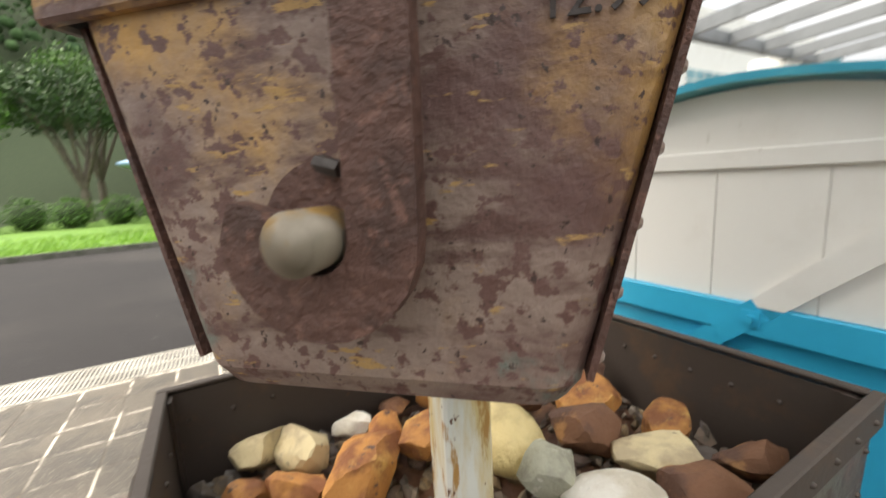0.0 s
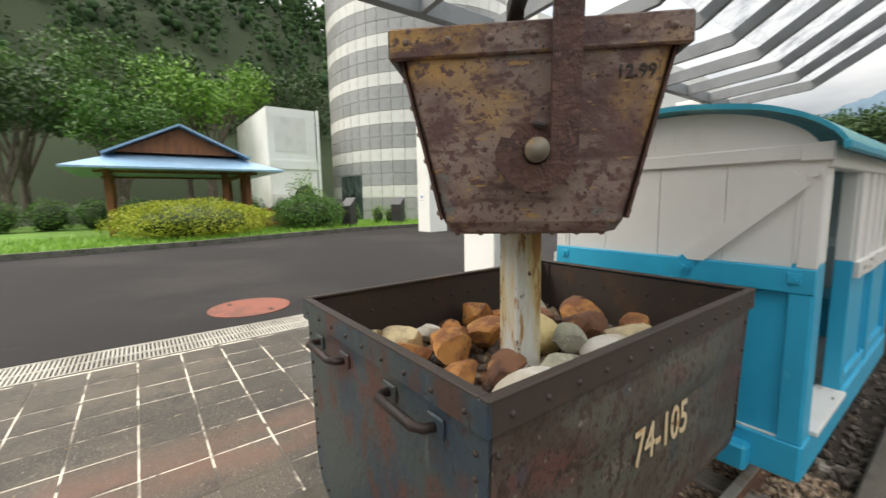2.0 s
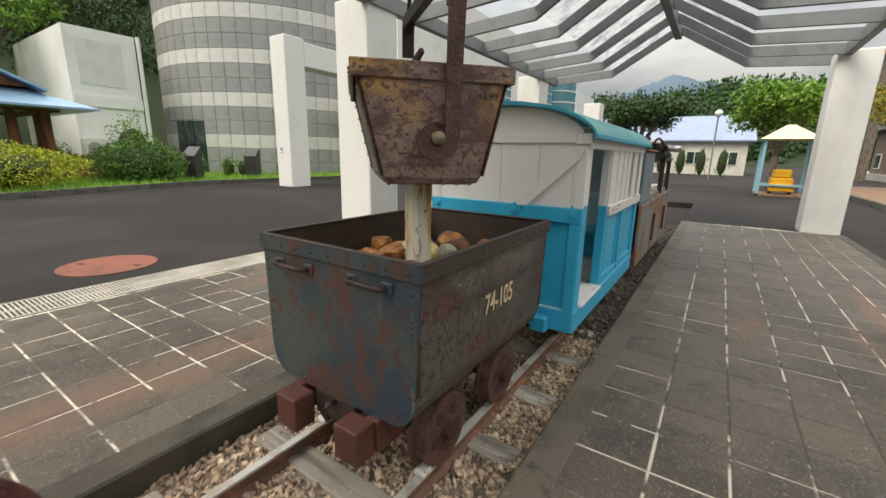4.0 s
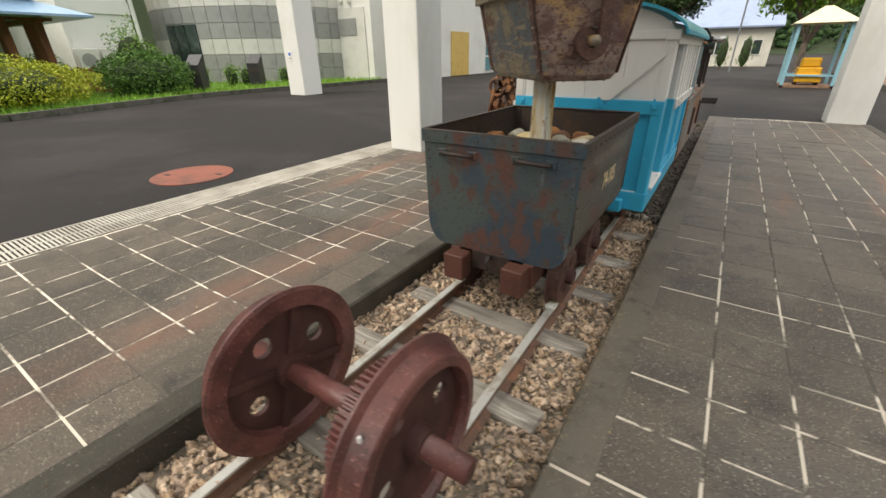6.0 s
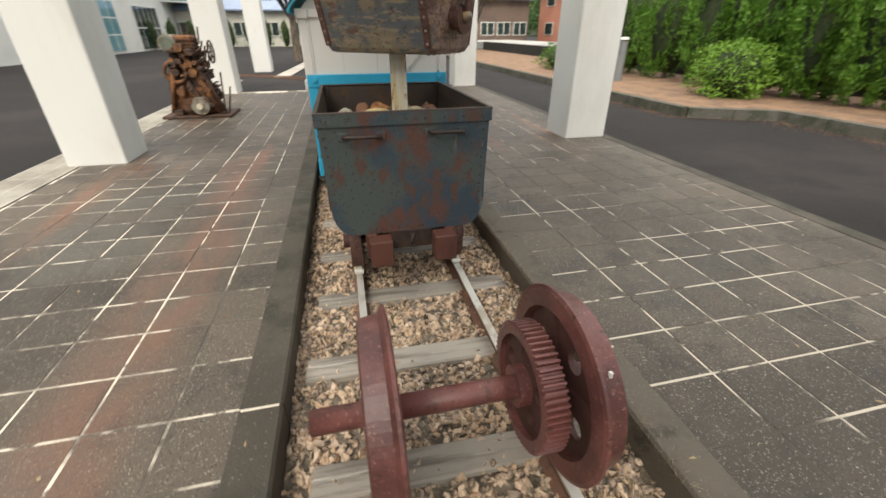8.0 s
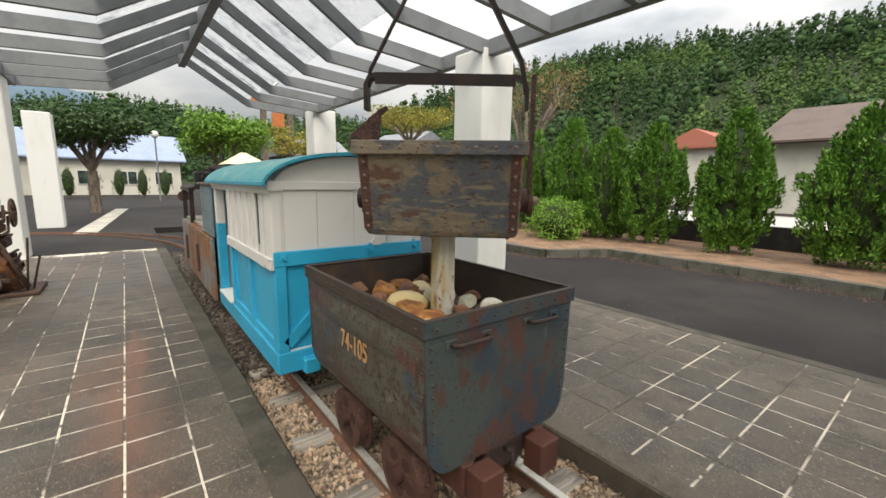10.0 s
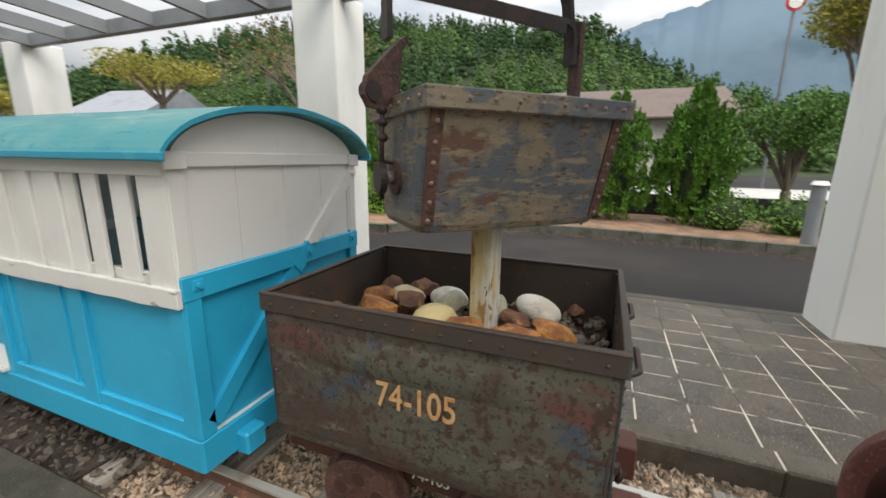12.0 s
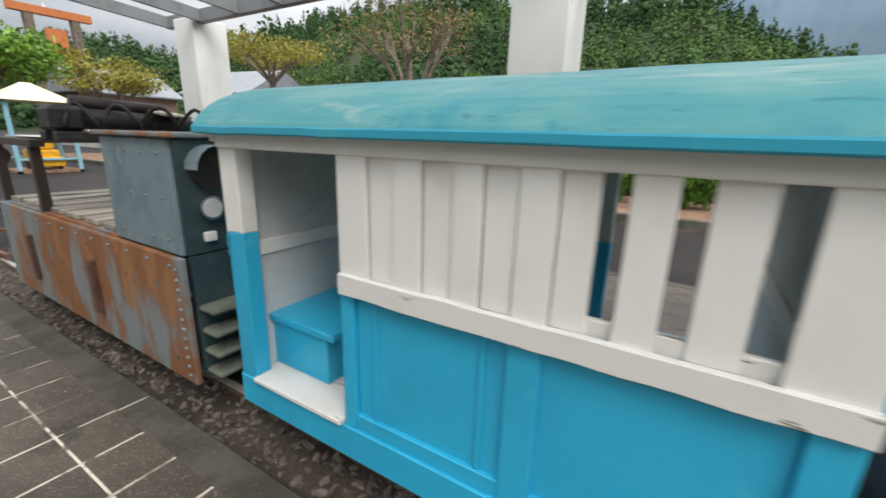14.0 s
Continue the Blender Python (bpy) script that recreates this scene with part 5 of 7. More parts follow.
def make_loco():
    lc = thing("battery_locomotive", (0, 5.45, 0), "rusty grey-blue mine locomotive with flat deck and cab", "locomotive")
    y0, y1 = -1.42, 1.5
    for s in (-1, 1):
        bm = box(fresh(), s * 0.52, s * 0.555, y0, y1, 0.09, 0.82, 0.006)
        part("side_frame", bm, M_LOCO, lc, "rust-streaked grey-blue side plate")
        rv = rivet_mesh(0.012, M_LOCO)
        for k in range(12):
            piece("rivet", rv, lc, pose(s * 0.556, y0 + 0.05, 0.14 + 0.056 * k, 0, s * 90, 0))
            piece("rivet", rv, lc, pose(s * 0.556, y0 + 0.1 + 0.24 * k, 0.77, 0, s * 90, 0))
        for y in (-0.3, 0.85):
            part("axle_slot_bracket", box(fresh(), s * 0.556, s * 0.585, y - 0.035, y + 0.035, 0.25, 0.62, 0.004), M_IRON, lc)
    part("front_plate", box(fresh(), -0.5, 0.5, y0 - 0.01, y0 + 0.03, 0.12, 0.82), M_TEAL, lc)
    part("rear_plate", box(fresh(), -0.5, 0.5, y1 - 0.03, y1, 0.12, 0.82), M_LOCO, lc)
    part("deck", box(fresh(), -0.53, 0.53, y0 + 0.75, y1, 0.8, 0.835), M_LOCO, lc)
    for k in range(7):
        part("deck_plank", box(fresh(), -0.5, 0.5, y0 + 0.8 + 0.3 * k, y0 + 1.0 + 0.3 * k, 0.836, 0.875, 0.006), M_TIE, lc)
    part("cab", box(fresh(), -0.53, 0.53, y0 + 0.02, y0 + 0.75, 0.822, 1.42, 0.012), M_CAB, lc, "grey-blue sheet-metal cab with bolts")
    part("cab_front", box(fresh(), -0.51, 0.51, y0 + 0.0, y0 + 0.018, 0.83, 1.41), M_TEAL, lc, "dark teal cab front")
    part("cab_top", box(fresh(), -0.56, 0.56, y0 - 0.03, y0 + 0.78, 1.42, 1.445, 0.006), M_LOCO, lc)
    rv = rivet_mesh(0.01, M_CAB)
    for k in range(4):
        for z in (0.9, 1.12, 1.34):
            piece("rivet", rv, lc, pose(-0.531, y0 + 0.12 + 0.17 * k, z, 0, -90, 0))
    for x in (-0.35, 0.35):
        bm = fresh()
        for k in range(9):
            a0, a1 = math.pi * k / 9, math.pi * (k + 1) / 9
            vs = [bm.verts.new((x + 0.12 * math.cos(a), y0 - d, 1.27 + 0.12 * math.sin(a))) for a in (a0, a1) for d in (0.0, 0.12)]
            bm.faces.new((vs[0], vs[1], vs[3], vs[2]))
        part("lamp_hood", bm, M_CAB, lc, "grey half-round lamp hood")
        part("lamp_well", cyl(fresh(), (x, y0 - 0.001, 1.26), (x, y0 - 0.03, 1.26), 0.1, seg=24), M_BLACK, lc)
    head = part("headlamp", cyl(fresh(), (-0.38, y0 - 0.05, 1.07), (-0.38, y0, 1.07), 0.062, 0.05, seg=22), M_CHROME, lc, "round chrome headlamp")
    part("lens", cyl(fresh(), (-0.38, y0 - 0.056, 1.07), (-0.38, y0 - 0.05, 1.07), 0.05, seg=22), M_GLOOM, head)
    part("socket_box", box(fresh(), -0.42, -0.36, y0 - 0.03, y0, 0.89, 0.94, 0.004), M_WHITE, lc)
    for z in (0.15, 0.27, 0.39, 0.52):
        bm = fresh()
        box(bm, -0.5, 0.1, y0 - 0.15, y0 - 0.01, z, z + 0.035, 0.012)
        part("step_plate", bm, M_SPRING, lc, "mossy steel coupling step")
    part("coupling_pocket", box(fresh(), -0.2, 0.06, y0 - 0.1, y0 - 0.01, 0.12, 0.6, 0.01), M_BLACK, lc)
    for x, y in ((-0.5, 1.42), (-0.5, 0.55), (0.5, 1.42), (0.5, 0.55)):
        part("deck_post", box(fresh(), x - 0.03, x + 0.03, y - 0.03, y + 0.03, 0.83, 1.34), M_IRON_DARK, lc)
    part("deck_rail", box(fresh(), -0.54, -0.46, 0.45, 1.5, 1.31, 1.36), M_IRON_DARK, lc)
    part("deck_rail", box(fresh(), 0.46, 0.54, 0.45, 1.5, 1.31, 1.36), M_IRON_DARK, lc)
    part("deck_crossbar", box(fresh(), -0.46, 0.46, 1.39, 1.45, 1.31, 1.36), M_IRON_DARK, lc)
    part("lamp_ball", cyl(fresh(), (-0.5, 1.5, 1.2), (-0.5, 1.6, 1.2), 0.09, 0.05, seg=16), M_IRON, lc)
    for y in (-0.75, 0.15, 0.95):
        part("axle", cyl(fresh(), (-0.36, y, 0.19), (0.36, y, 0.19), 0.03), M_IRON_DARK, lc)
        for s in (-1, 1):
            bm = cyl(fresh(), (s * 0.302, y, 0.19), (s * 0.36, y, 0.19), 0.19, seg=24)
            cyl(bm, (s * 0.288, y, 0.19), (s * 0.302, y, 0.19), 0.21, seg=24)
            part("wheel", bm, M_IRON, lc)


make_loco()


def make_drill_rig():
    """Black drilling machine lying on the rack behind the cab."""
    d = thing("rock_drill", (0.1, 5.75, 1.362), "black oily rock drill lying on the locomotive rack", "drill")
    part("bed_rail", box(fresh(), -0.55, 0.5, -0.1, 0.0, 0.0, 0.06, 0.006), M_BLACK, d)
    part("bed_rail", box(fresh(), -0.55, 0.5, 0.14, 0.24, 0.0, 0.06, 0.006), M_BLACK, d)
    part("cylinder", cyl(fresh(), (-0.5, 0.05, 0.16), (0.42, 0.07, 0.13), 0.075, seg=18), M_BLACK, d, "", True)
    part("cylinder", cyl(fresh(), (-0.38, 0.12, 0.27), (0.2, 0.14, 0.25), 0.05, seg=16), M_IRON_DARK, d, "", True)
    part("chuck", cyl(fresh(), (0.42, 0.07, 0.13), (0.62, 0.07, 0.12), 0.045, seg=14), M_CHROME, d, "", True)
    part("head_block", box(fresh(), -0.56, -0.36, -0.06, 0.2, 0.06, 0.24, 0.03), M_BLACK, d)
    part("cover_sheet", box(fresh(), 0.1, 0.34, -0.12, 0.24, 0.2, 0.225, 0.008, pose(0, 0, 0.02, 6, 4, 0)), M_CREAM, d, "cream plastic cover")
    for k in range(4):
        pts = [(-0.5 + 0.25 * k + 0.2 * t, -0.1 + 0.1 * math.sin(3 * t + k), 0.1 + 0.16 * math.sin(math.pi * t)) for t in [i / 8 for i in range(9)]]
        part("hose", tube(fresh(), pts, 0.015), M_BLACK, d, "", True)


make_drill_rig()


# ---- rusty winch engine on the pavement ----
M_ENGINE = surface("heavily_rusted_cast_iron", [(0.20, 0.085, 0.035), ((0.10, 0.05, 0.03), 7, 0.42, 0.58), ((0.32, 0.15, 0.05), 12, 0.58, 0.7), ((0.05, 0.035, 0.03), 16, 0.6, 0.7)], rough=0.8, bump=(35, 0.8, 0.01))
M_ENGINE_DARK = surface("dark_rust_crust", [(0.09, 0.05, 0.033), ((0.05, 0.032, 0.025), 9, 0.45, 0.6), ((0.2, 0.09, 0.04), 14, 0.62, 0.72)], rough=0.8, bump=(35, 0.8, 0.01))
M_ENGINE_GREY = surface("greyed_rusty_housing", [(0.24, 0.22, 0.18), ((0.15, 0.10, 0.07), 8, 0.45, 0.6)], rough=0.7)


def make_engine():
    e = thing("winch_engine", (-2.78, 6.25, 0), "heavily rusted stationary winch engine with gears and crank wheel", "engine")
    E, D, G = M_ENGINE, M_ENGINE_DARK, M_ENGINE_GREY
    part("base_plate", box(fresh(), -0.56, 0.54, -0.34, 0.34, 0.0, 0.05, 0.01), D, e)
    part("crankcase", box(fresh(), -0.36, 0.3, -0.22, 0.22, 0.05, 0.5, 0.06, seg=2), E, e)
    bm = fresh()
    vs = [bm.verts.new((x, y, z)) for z, w, d in ((0.45, 0.34, 0.2), (1.05, 0.2, 0.14)) for x in (-w - 0.04, w - 0.1) for y in (-d, d)]
    bmesh.ops.convex_hull(bm, input=vs)
    part("tower", bm, D, e)
    part("gear_cover", cyl(fresh(), (0.08, -0.36, 0.2), (0.08, -0.22, 0.2), 0.14, 0.16, seg=22), G, e, "grey round gear cover")
    part("cover_boss", cyl(fresh(), (0.08, -0.4, 0.2), (0.08, -0.36, 0.2), 0.05, seg=14), M_CREAM, e)
    part("top_housing", cyl(fresh(), (-0.2, -0.26, 1.16), (-0.2, 0.16, 1.16), 0.13, seg=22), G, e, "grey round top housing")
    part("top_disc", cyl(fresh(), (-0.2, -0.3, 1.16), (-0.2, -0.26, 1.16), 0.1, seg=20), M_SPRING, e)
    part("cylinder_block", box(fresh(), -0.14, 0.16, -0.16, 0.16, 0.95, 1.28, 0.03), E, e)
    for k in range(5):
        part("cooling_fin", box(fresh(), -0.16, 0.18, -0.18, 0.18, 0.98 + 0.055 * k, 0.998 + 0.055 * k), D, e)
    for (x0, z0), (x1, z1), r in (((-0.38, 0.1), (-0.2, 0.95), 0.04), ((0.36, 0.08), (0.0, 0.95), 0.05), ((0.18, 0.1), (-0.12, 0.72), 0.035), ((0.44, 0.1), (0.12, 0.9), 0.03)):
        part("strut", tube(fresh(), [(x0, -0.26, z0), ((x0 + x1) / 2 + 0.02, -0.28, (z0 + z1) / 2), (x1, -0.2, z1)], r, 10), E if r > 0.035 else D, e, "", True)
    ring = [(-0.18 + 0.16 * math.cos(a), -0.27, 0.74 + 0.16 * math.sin(a)) for a in [2 * math.pi * k / 24 for k in range(25)]]
    part("gear_ring", tube(fresh(), ring, 0.032, 8), E, e, "", True)
    part("gear_core", cyl(fresh(), (-0.18, -0.3, 0.74), (-0.18, -0.2, 0.74), 0.06, seg=16), D, e)
    for cx, cy, cz, r in ((0.34, 0.1, 1.02, 0.17), (-0.3, 0.28, 0.5, 0.22)):
        wh = part("hand_wheel", tube(fresh(), [(cx, cy + r * math.cos(a), cz + r * math.sin(a)) for a in [2 * math.pi * k / 26 for k in range(27)]], 0.016, 6), D, e, "thin rusty hand wheel", True)
        for k in range(3):
            a = math.pi * k / 3
            part("wheel_spoke", tube(fresh(), [(cx, cy - r * math.cos(a), cz - r * math.sin(a)), (cx, cy + r * math.cos(a), cz + r * math.sin(a))], 0.01, 6), D, wh)
        part("wheel_shaft", cyl(fresh(), (cx - 0.22, cy, cz), (cx, cy, cz), 0.02, seg=10), D, e)
    for x, y, z0, z1, tilt in ((0.42, -0.2, 0.05, 0.72, 0.06), (0.46, -0.1, 0.05, 0.48, 0.1), (0.1, -0.05, 1.2, 1.42, 0.0), (0.2, 0.05, 1.15, 1.4, 0.03), (-0.02, 0.08, 1.2, 1.44, 0.0)):
        part("lever", tube(fresh(), [(x, y, z0), (x + tilt, y, z1)], 0.014, 6), D, e)
    rng = random.Random(5)
    for k in range(34):
        x, z = rng.uniform(-0.4, 0.36), rng.uniform(0.1, 1.1)
        x *= 1 - 0.45 * z
        s = rng.uniform(0.025, 0.07)
        mt = rng.choice((E, D, D, E))
        if k % 2:
            part("fitting", cyl(fresh(), (x, -0.25, z), (x, -0.25 - s * 1.6, z), s, seg=12), mt, e)
        else:
            part("fitting", box(fresh(), x - s, x + s, -0.32, -0.18, z - s * 0.7, z + s * 0.7, 0.008), mt, e)
    for k in range(8):
        z = rng.uniform(0.15, 1.0)
        x = (0.4 - 0.2 * z)
        part("fitting", box(fresh(), x - 0.12, x + 0.02, rng.uniform(-0.2, 0.0), rng.uniform(0.05, 0.22), z - 0.04, z + 0.05, 0.008), rng.choice((E, D)), e)
        part("pipe", tube(fresh(), [(x - 0.1, -0.24, z), (x + 0.05, -0.1, z + 0.1), (x + 0.03, 0.1, z + rng.uniform(0, 0.3))], 0.016, 6), D, e, "", True)


make_engine()


# ---- planting ----
def leaf_material(name, cols, rough=0.5, trans=0.25):
    m, nt, b = nodes_of(name, rough, 0, 0.3)
    geo = nt.nodes.new("ShaderNodeNewGeometry")
    ramp = nt.nodes.new("ShaderNodeValToRGB")
    els = ramp.color_ramp.elements
    while len(els) < len(cols):
        els.new(0.5)
    for k, c in enumerate(cols):
        els[k].position = k / (len(cols) - 1)
        els[k].color = (*c, 1)
    nt.links.new(geo.outputs["Random Per Island"], ramp.inputs[0])
    big = stepped(nt, noise_node(nt, 2.2, 3), 0.35, 0.7)
    dark = blend(nt, 0.22, ramp.outputs[0], (0.01, 0.025, 0.008))
    nt.links.new(blend(nt, big, ramp.outputs[0], dark), b.inputs["Base Color"])
    b.inputs["Transmission Weight"].default_value = 0.0
    return m


M_LEAF_BRIGHT = leaf_material("bright_shrub_leaves", [(0.08, 0.18, 0.02), (0.14, 0.28, 0.03), (0.2, 0.36, 0.045), (0.1, 0.22, 0.025)])
M_LEAF_YELLOW = leaf_material("yellow_green_shrub_leaves", [(0.2, 0.26, 0.015), (0.34, 0.38, 0.02), (0.42, 0.44, 0.03), (0.16, 0.22, 0.015)])
M_LEAF_DARK = leaf_material("dark_shrub_leaves", [(0.035, 0.095, 0.015), (0.065, 0.15, 0.022), (0.11, 0.22, 0.035), (0.045, 0.11, 0.015)])
M_LEAF_CONIFER = leaf_material("conifer_hedge_sprays", [(0.05, 0.13, 0.02), (0.09, 0.21, 0.025), (0.15, 0.3, 0.04), (0.06, 0.16, 0.02)])
M_LEAF_TREE = leaf_material("dark_tree_leaves", [(0.02, 0.05, 0.012), (0.035, 0.075, 0.018), (0.06, 0.11, 0.03), (0.025, 0.06, 0.012)])
M_LEAF_AUTUMN = leaf_material("yellowing_tree_leaves", [(0.2, 0.2, 0.025), (0.32, 0.27, 0.03), (0.12, 0.16, 0.025), (0.38, 0.28, 0.04)])
M_LEAF_BROWN = leaf_material("browning_tree_leaves", [(0.2, 0.12, 0.05), (0.28, 0.17, 0.06), (0.14, 0.11, 0.04), (0.1, 0.11, 0.035)])
M_LEAF_FOREST = leaf_material("hill_forest", [(0.0306, 0.0663, 0.0263), (0.0467, 0.0944, 0.0331), (0.0612, 0.1165, 0.0374), (0.0374, 0.0774, 0.0289)], 0.95)
M_LEAF_HILL = leaf_material("hill_scrub", [(0.075, 0.15, 0.045), (0.12, 0.195, 0.053), (0.053, 0.112, 0.038), (0.15, 0.21, 0.075)], 0.95)
# Near-black green: shade inside crowns and between hill trees, put into the colour.
M_FOLIAGE_SHADE = surface("shaded_inner_twigs", [(0.02, 0.035, 0.012), ((0.035, 0.05, 0.018), 12, 0.45, 0.6), ((0.05, 0.04, 0.025), 30, 0.58, 0.68)], rough=0.9)
M_BARK = surface("grey_brown_bark", [(0.16, 0.13, 0.1), ((0.09, 0.07, 0.055), 9, 0.45, 0.6, (1, 1, 0.3)), ((0.26, 0.23, 0.19), 6, 0.6, 0.72)], rough=0.85, bump=(30, 0.8, 0.01))
M_GRASS = surface("short_lawn", [(0.13, 0.25, 0.035), ((0.09, 0.19, 0.028), 1.5, 0.42, 0.65), ((0.14, 0.2, 0.04), 12, 0.55, 0.7)], rough=0.85, bump=(60, 0.8, 0.03))
M_BLADE = leaf_material("grass_blades", [(0.12, 0.27, 0.03), (0.2, 0.38, 0.045), (0.28, 0.45, 0.07), (0.15, 0.32, 0.035)])
M_SOIL = surface("dry_needle_litter", [(0.26, 0.155, 0.095), ((0.17, 0.105, 0.07), 2.5, 0.42, 0.62), ((0.36, 0.25, 0.16), 14, 0.55, 0.7)], rough=0.9, bump=(60, 0.9, 0.02))
M_STRAW = leaf_material("dry_straw_and_leaves", [(0.3, 0.2, 0.1), (0.45, 0.34, 0.2), (0.2, 0.11, 0.06), (0.5, 0.42, 0.24)])
M_KERB = surface("mossy_kerb_stone", [(0.1, 0.095, 0.08), ((0.055, 0.06, 0.04), 4, 0.45, 0.62), ((0.2, 0.185, 0.16), 30, 0.6, 0.7)], rough=0.85, bump=(60, 0.6, 0.01))


def leaves_in(rng, n, centre, radii, size, shell=0.55, lump=0.18, freq=1.6):
    """Leaf places spread through an uneven crown, denser towards its skin."""
    d = rng.normal(size=(n, 3))
    d /= np.linalg.norm(d, axis=1)[:, None]
    r = shell + (1 - shell) * rng.uniform(0, 1, n) ** 0.5
    seed = rng.uniform(0, 50)
    bump = np.array([noise.noise(Vector(v) * freq + Vector((seed, 0, 0))) + 0.6 * noise.noise(Vector(v) * freq * 2.7 + Vector((0, seed, 0))) for v in d])
    r = r * (1 + lump * 1.6 * bump)
    return np.asarray(centre) + d * r[:, None] * np.asarray(radii), rng.uniform(0.6, 1.3, n) * size


def make_bush(at, radii, leaf, count, mt, label, category="bush", seed=1, lump=0.16, group=""):
    rng = np.random.default_rng(seed)
    b = thing("bush", (*at, 0), label, category, group)
    c, s = leaves_in(rng, count, (0, 0, radii[2] * 0.98), radii, leaf, 0.6, lump, 2.2)
    keep = c[:, 2] > 0.02
    v, f = blob_cloud(c[keep], s[keep], LEAF, seed)
    ob = new("foliage", from_arrays("foliage", v, f, mt))
    ob.parent = b
    # Solid core whose dark colour stands for the shade between the leaves.
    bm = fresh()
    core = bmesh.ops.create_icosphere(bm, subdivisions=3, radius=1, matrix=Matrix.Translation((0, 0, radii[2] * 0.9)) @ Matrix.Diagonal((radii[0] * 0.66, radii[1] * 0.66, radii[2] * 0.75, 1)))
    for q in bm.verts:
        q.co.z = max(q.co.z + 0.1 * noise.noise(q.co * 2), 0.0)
    part("shade_core", bm, M_FOLIAGE_SHADE, b)
    return b


def make_conifer(at, height, radius, seed, label, mt, sprays=150, leaves=60, base=0.08):
    """An upright garden conifer: soft plumes that point up, packed round a hidden trunk."""
    rng = np.random.default_rng(seed)
    t = thing("conifer", (*at, 0), label, "tree", "clipped conifers")
    part("trunk", cyl(fresh(), (0, 0, -0.02), (0, 0, height * 0.7), 0.07, 0.03, seg=8), M_BARK, t)
    u = rng.uniform(0, 1, sprays) ** 0.85
    a = rng.uniform(0, 2 * math.pi, sprays)
    prof = np.sin(np.pi * np.clip(0.16 + u * 0.86, 0, 0.97)) ** 0.7
    rad = radius * prof * (0.6 + 0.4 * rng.uniform(size=sprays) + 0.16 * np.sin(3 * a + seed) + 0.1 * np.sin(7 * u * math.pi + a))
    foot = np.stack([rad * np.cos(a), rad * np.sin(a), base * height + height * (0.94 - base) * u], -1)
    w = rng.uniform(0.1, 0.2, sprays) * radius
    ln = rng.uniform(0.25, 0.5, sprays) * radius
    k = np.repeat(np.arange(sprays), leaves)
    n = len(k)
    up = rng.uniform(0, 1, n)
    q = rng.normal(size=(n, 2))
    q /= np.linalg.norm(q, axis=1)[:, None]
    q *= (w[k] * (1.1 - up) * rng.uniform(0.3, 1, n))[:, None]
    p = foot[k] + np.stack([q[:, 0] + up * 0.3 * w[k] * np.cos(a[k]), q[:, 1] + up * 0.3 * w[k] * np.sin(a[k]), ln[k] * (up * 1.3 - 0.6)], -1)
    size = rng.uniform(0.5, 1.2, n) * 0.046 * height ** 0.5
    out = rng.normal(0, 0.45, (n, 3)) + np.stack([0.5 * np.cos(a[k]), 0.5 * np.sin(a[k]), np.full(n, 1.0)], -1)
    out /= np.linalg.norm(out, axis=1)[:, None]
    side = np.cross(out, rng.normal(size=(n, 3)))
    side /= np.linalg.norm(side, axis=1)[:, None]
    keep = p[:, 2] > 0.04
    p, out, side, size = p[keep], out[keep], side[keep], size[keep][:, None]
    n = len(p)
    v = np.stack([p - side * size * 0.24, p + side * size * 0.24, p + out * size], 1).reshape(-1, 3)
    ob = new("foliage", from_arrays("foliage", v, np.arange(3 * n).reshape(n, 3), mt))
    ob.parent = t
    # Dark ellipsoid added as the shaded inside of the tree.
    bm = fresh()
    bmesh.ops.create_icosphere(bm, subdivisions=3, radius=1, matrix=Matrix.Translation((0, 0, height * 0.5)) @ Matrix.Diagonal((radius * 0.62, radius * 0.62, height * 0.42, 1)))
    part("shade_core", bm, M_FOLIAGE_SHADE, t)
    return t


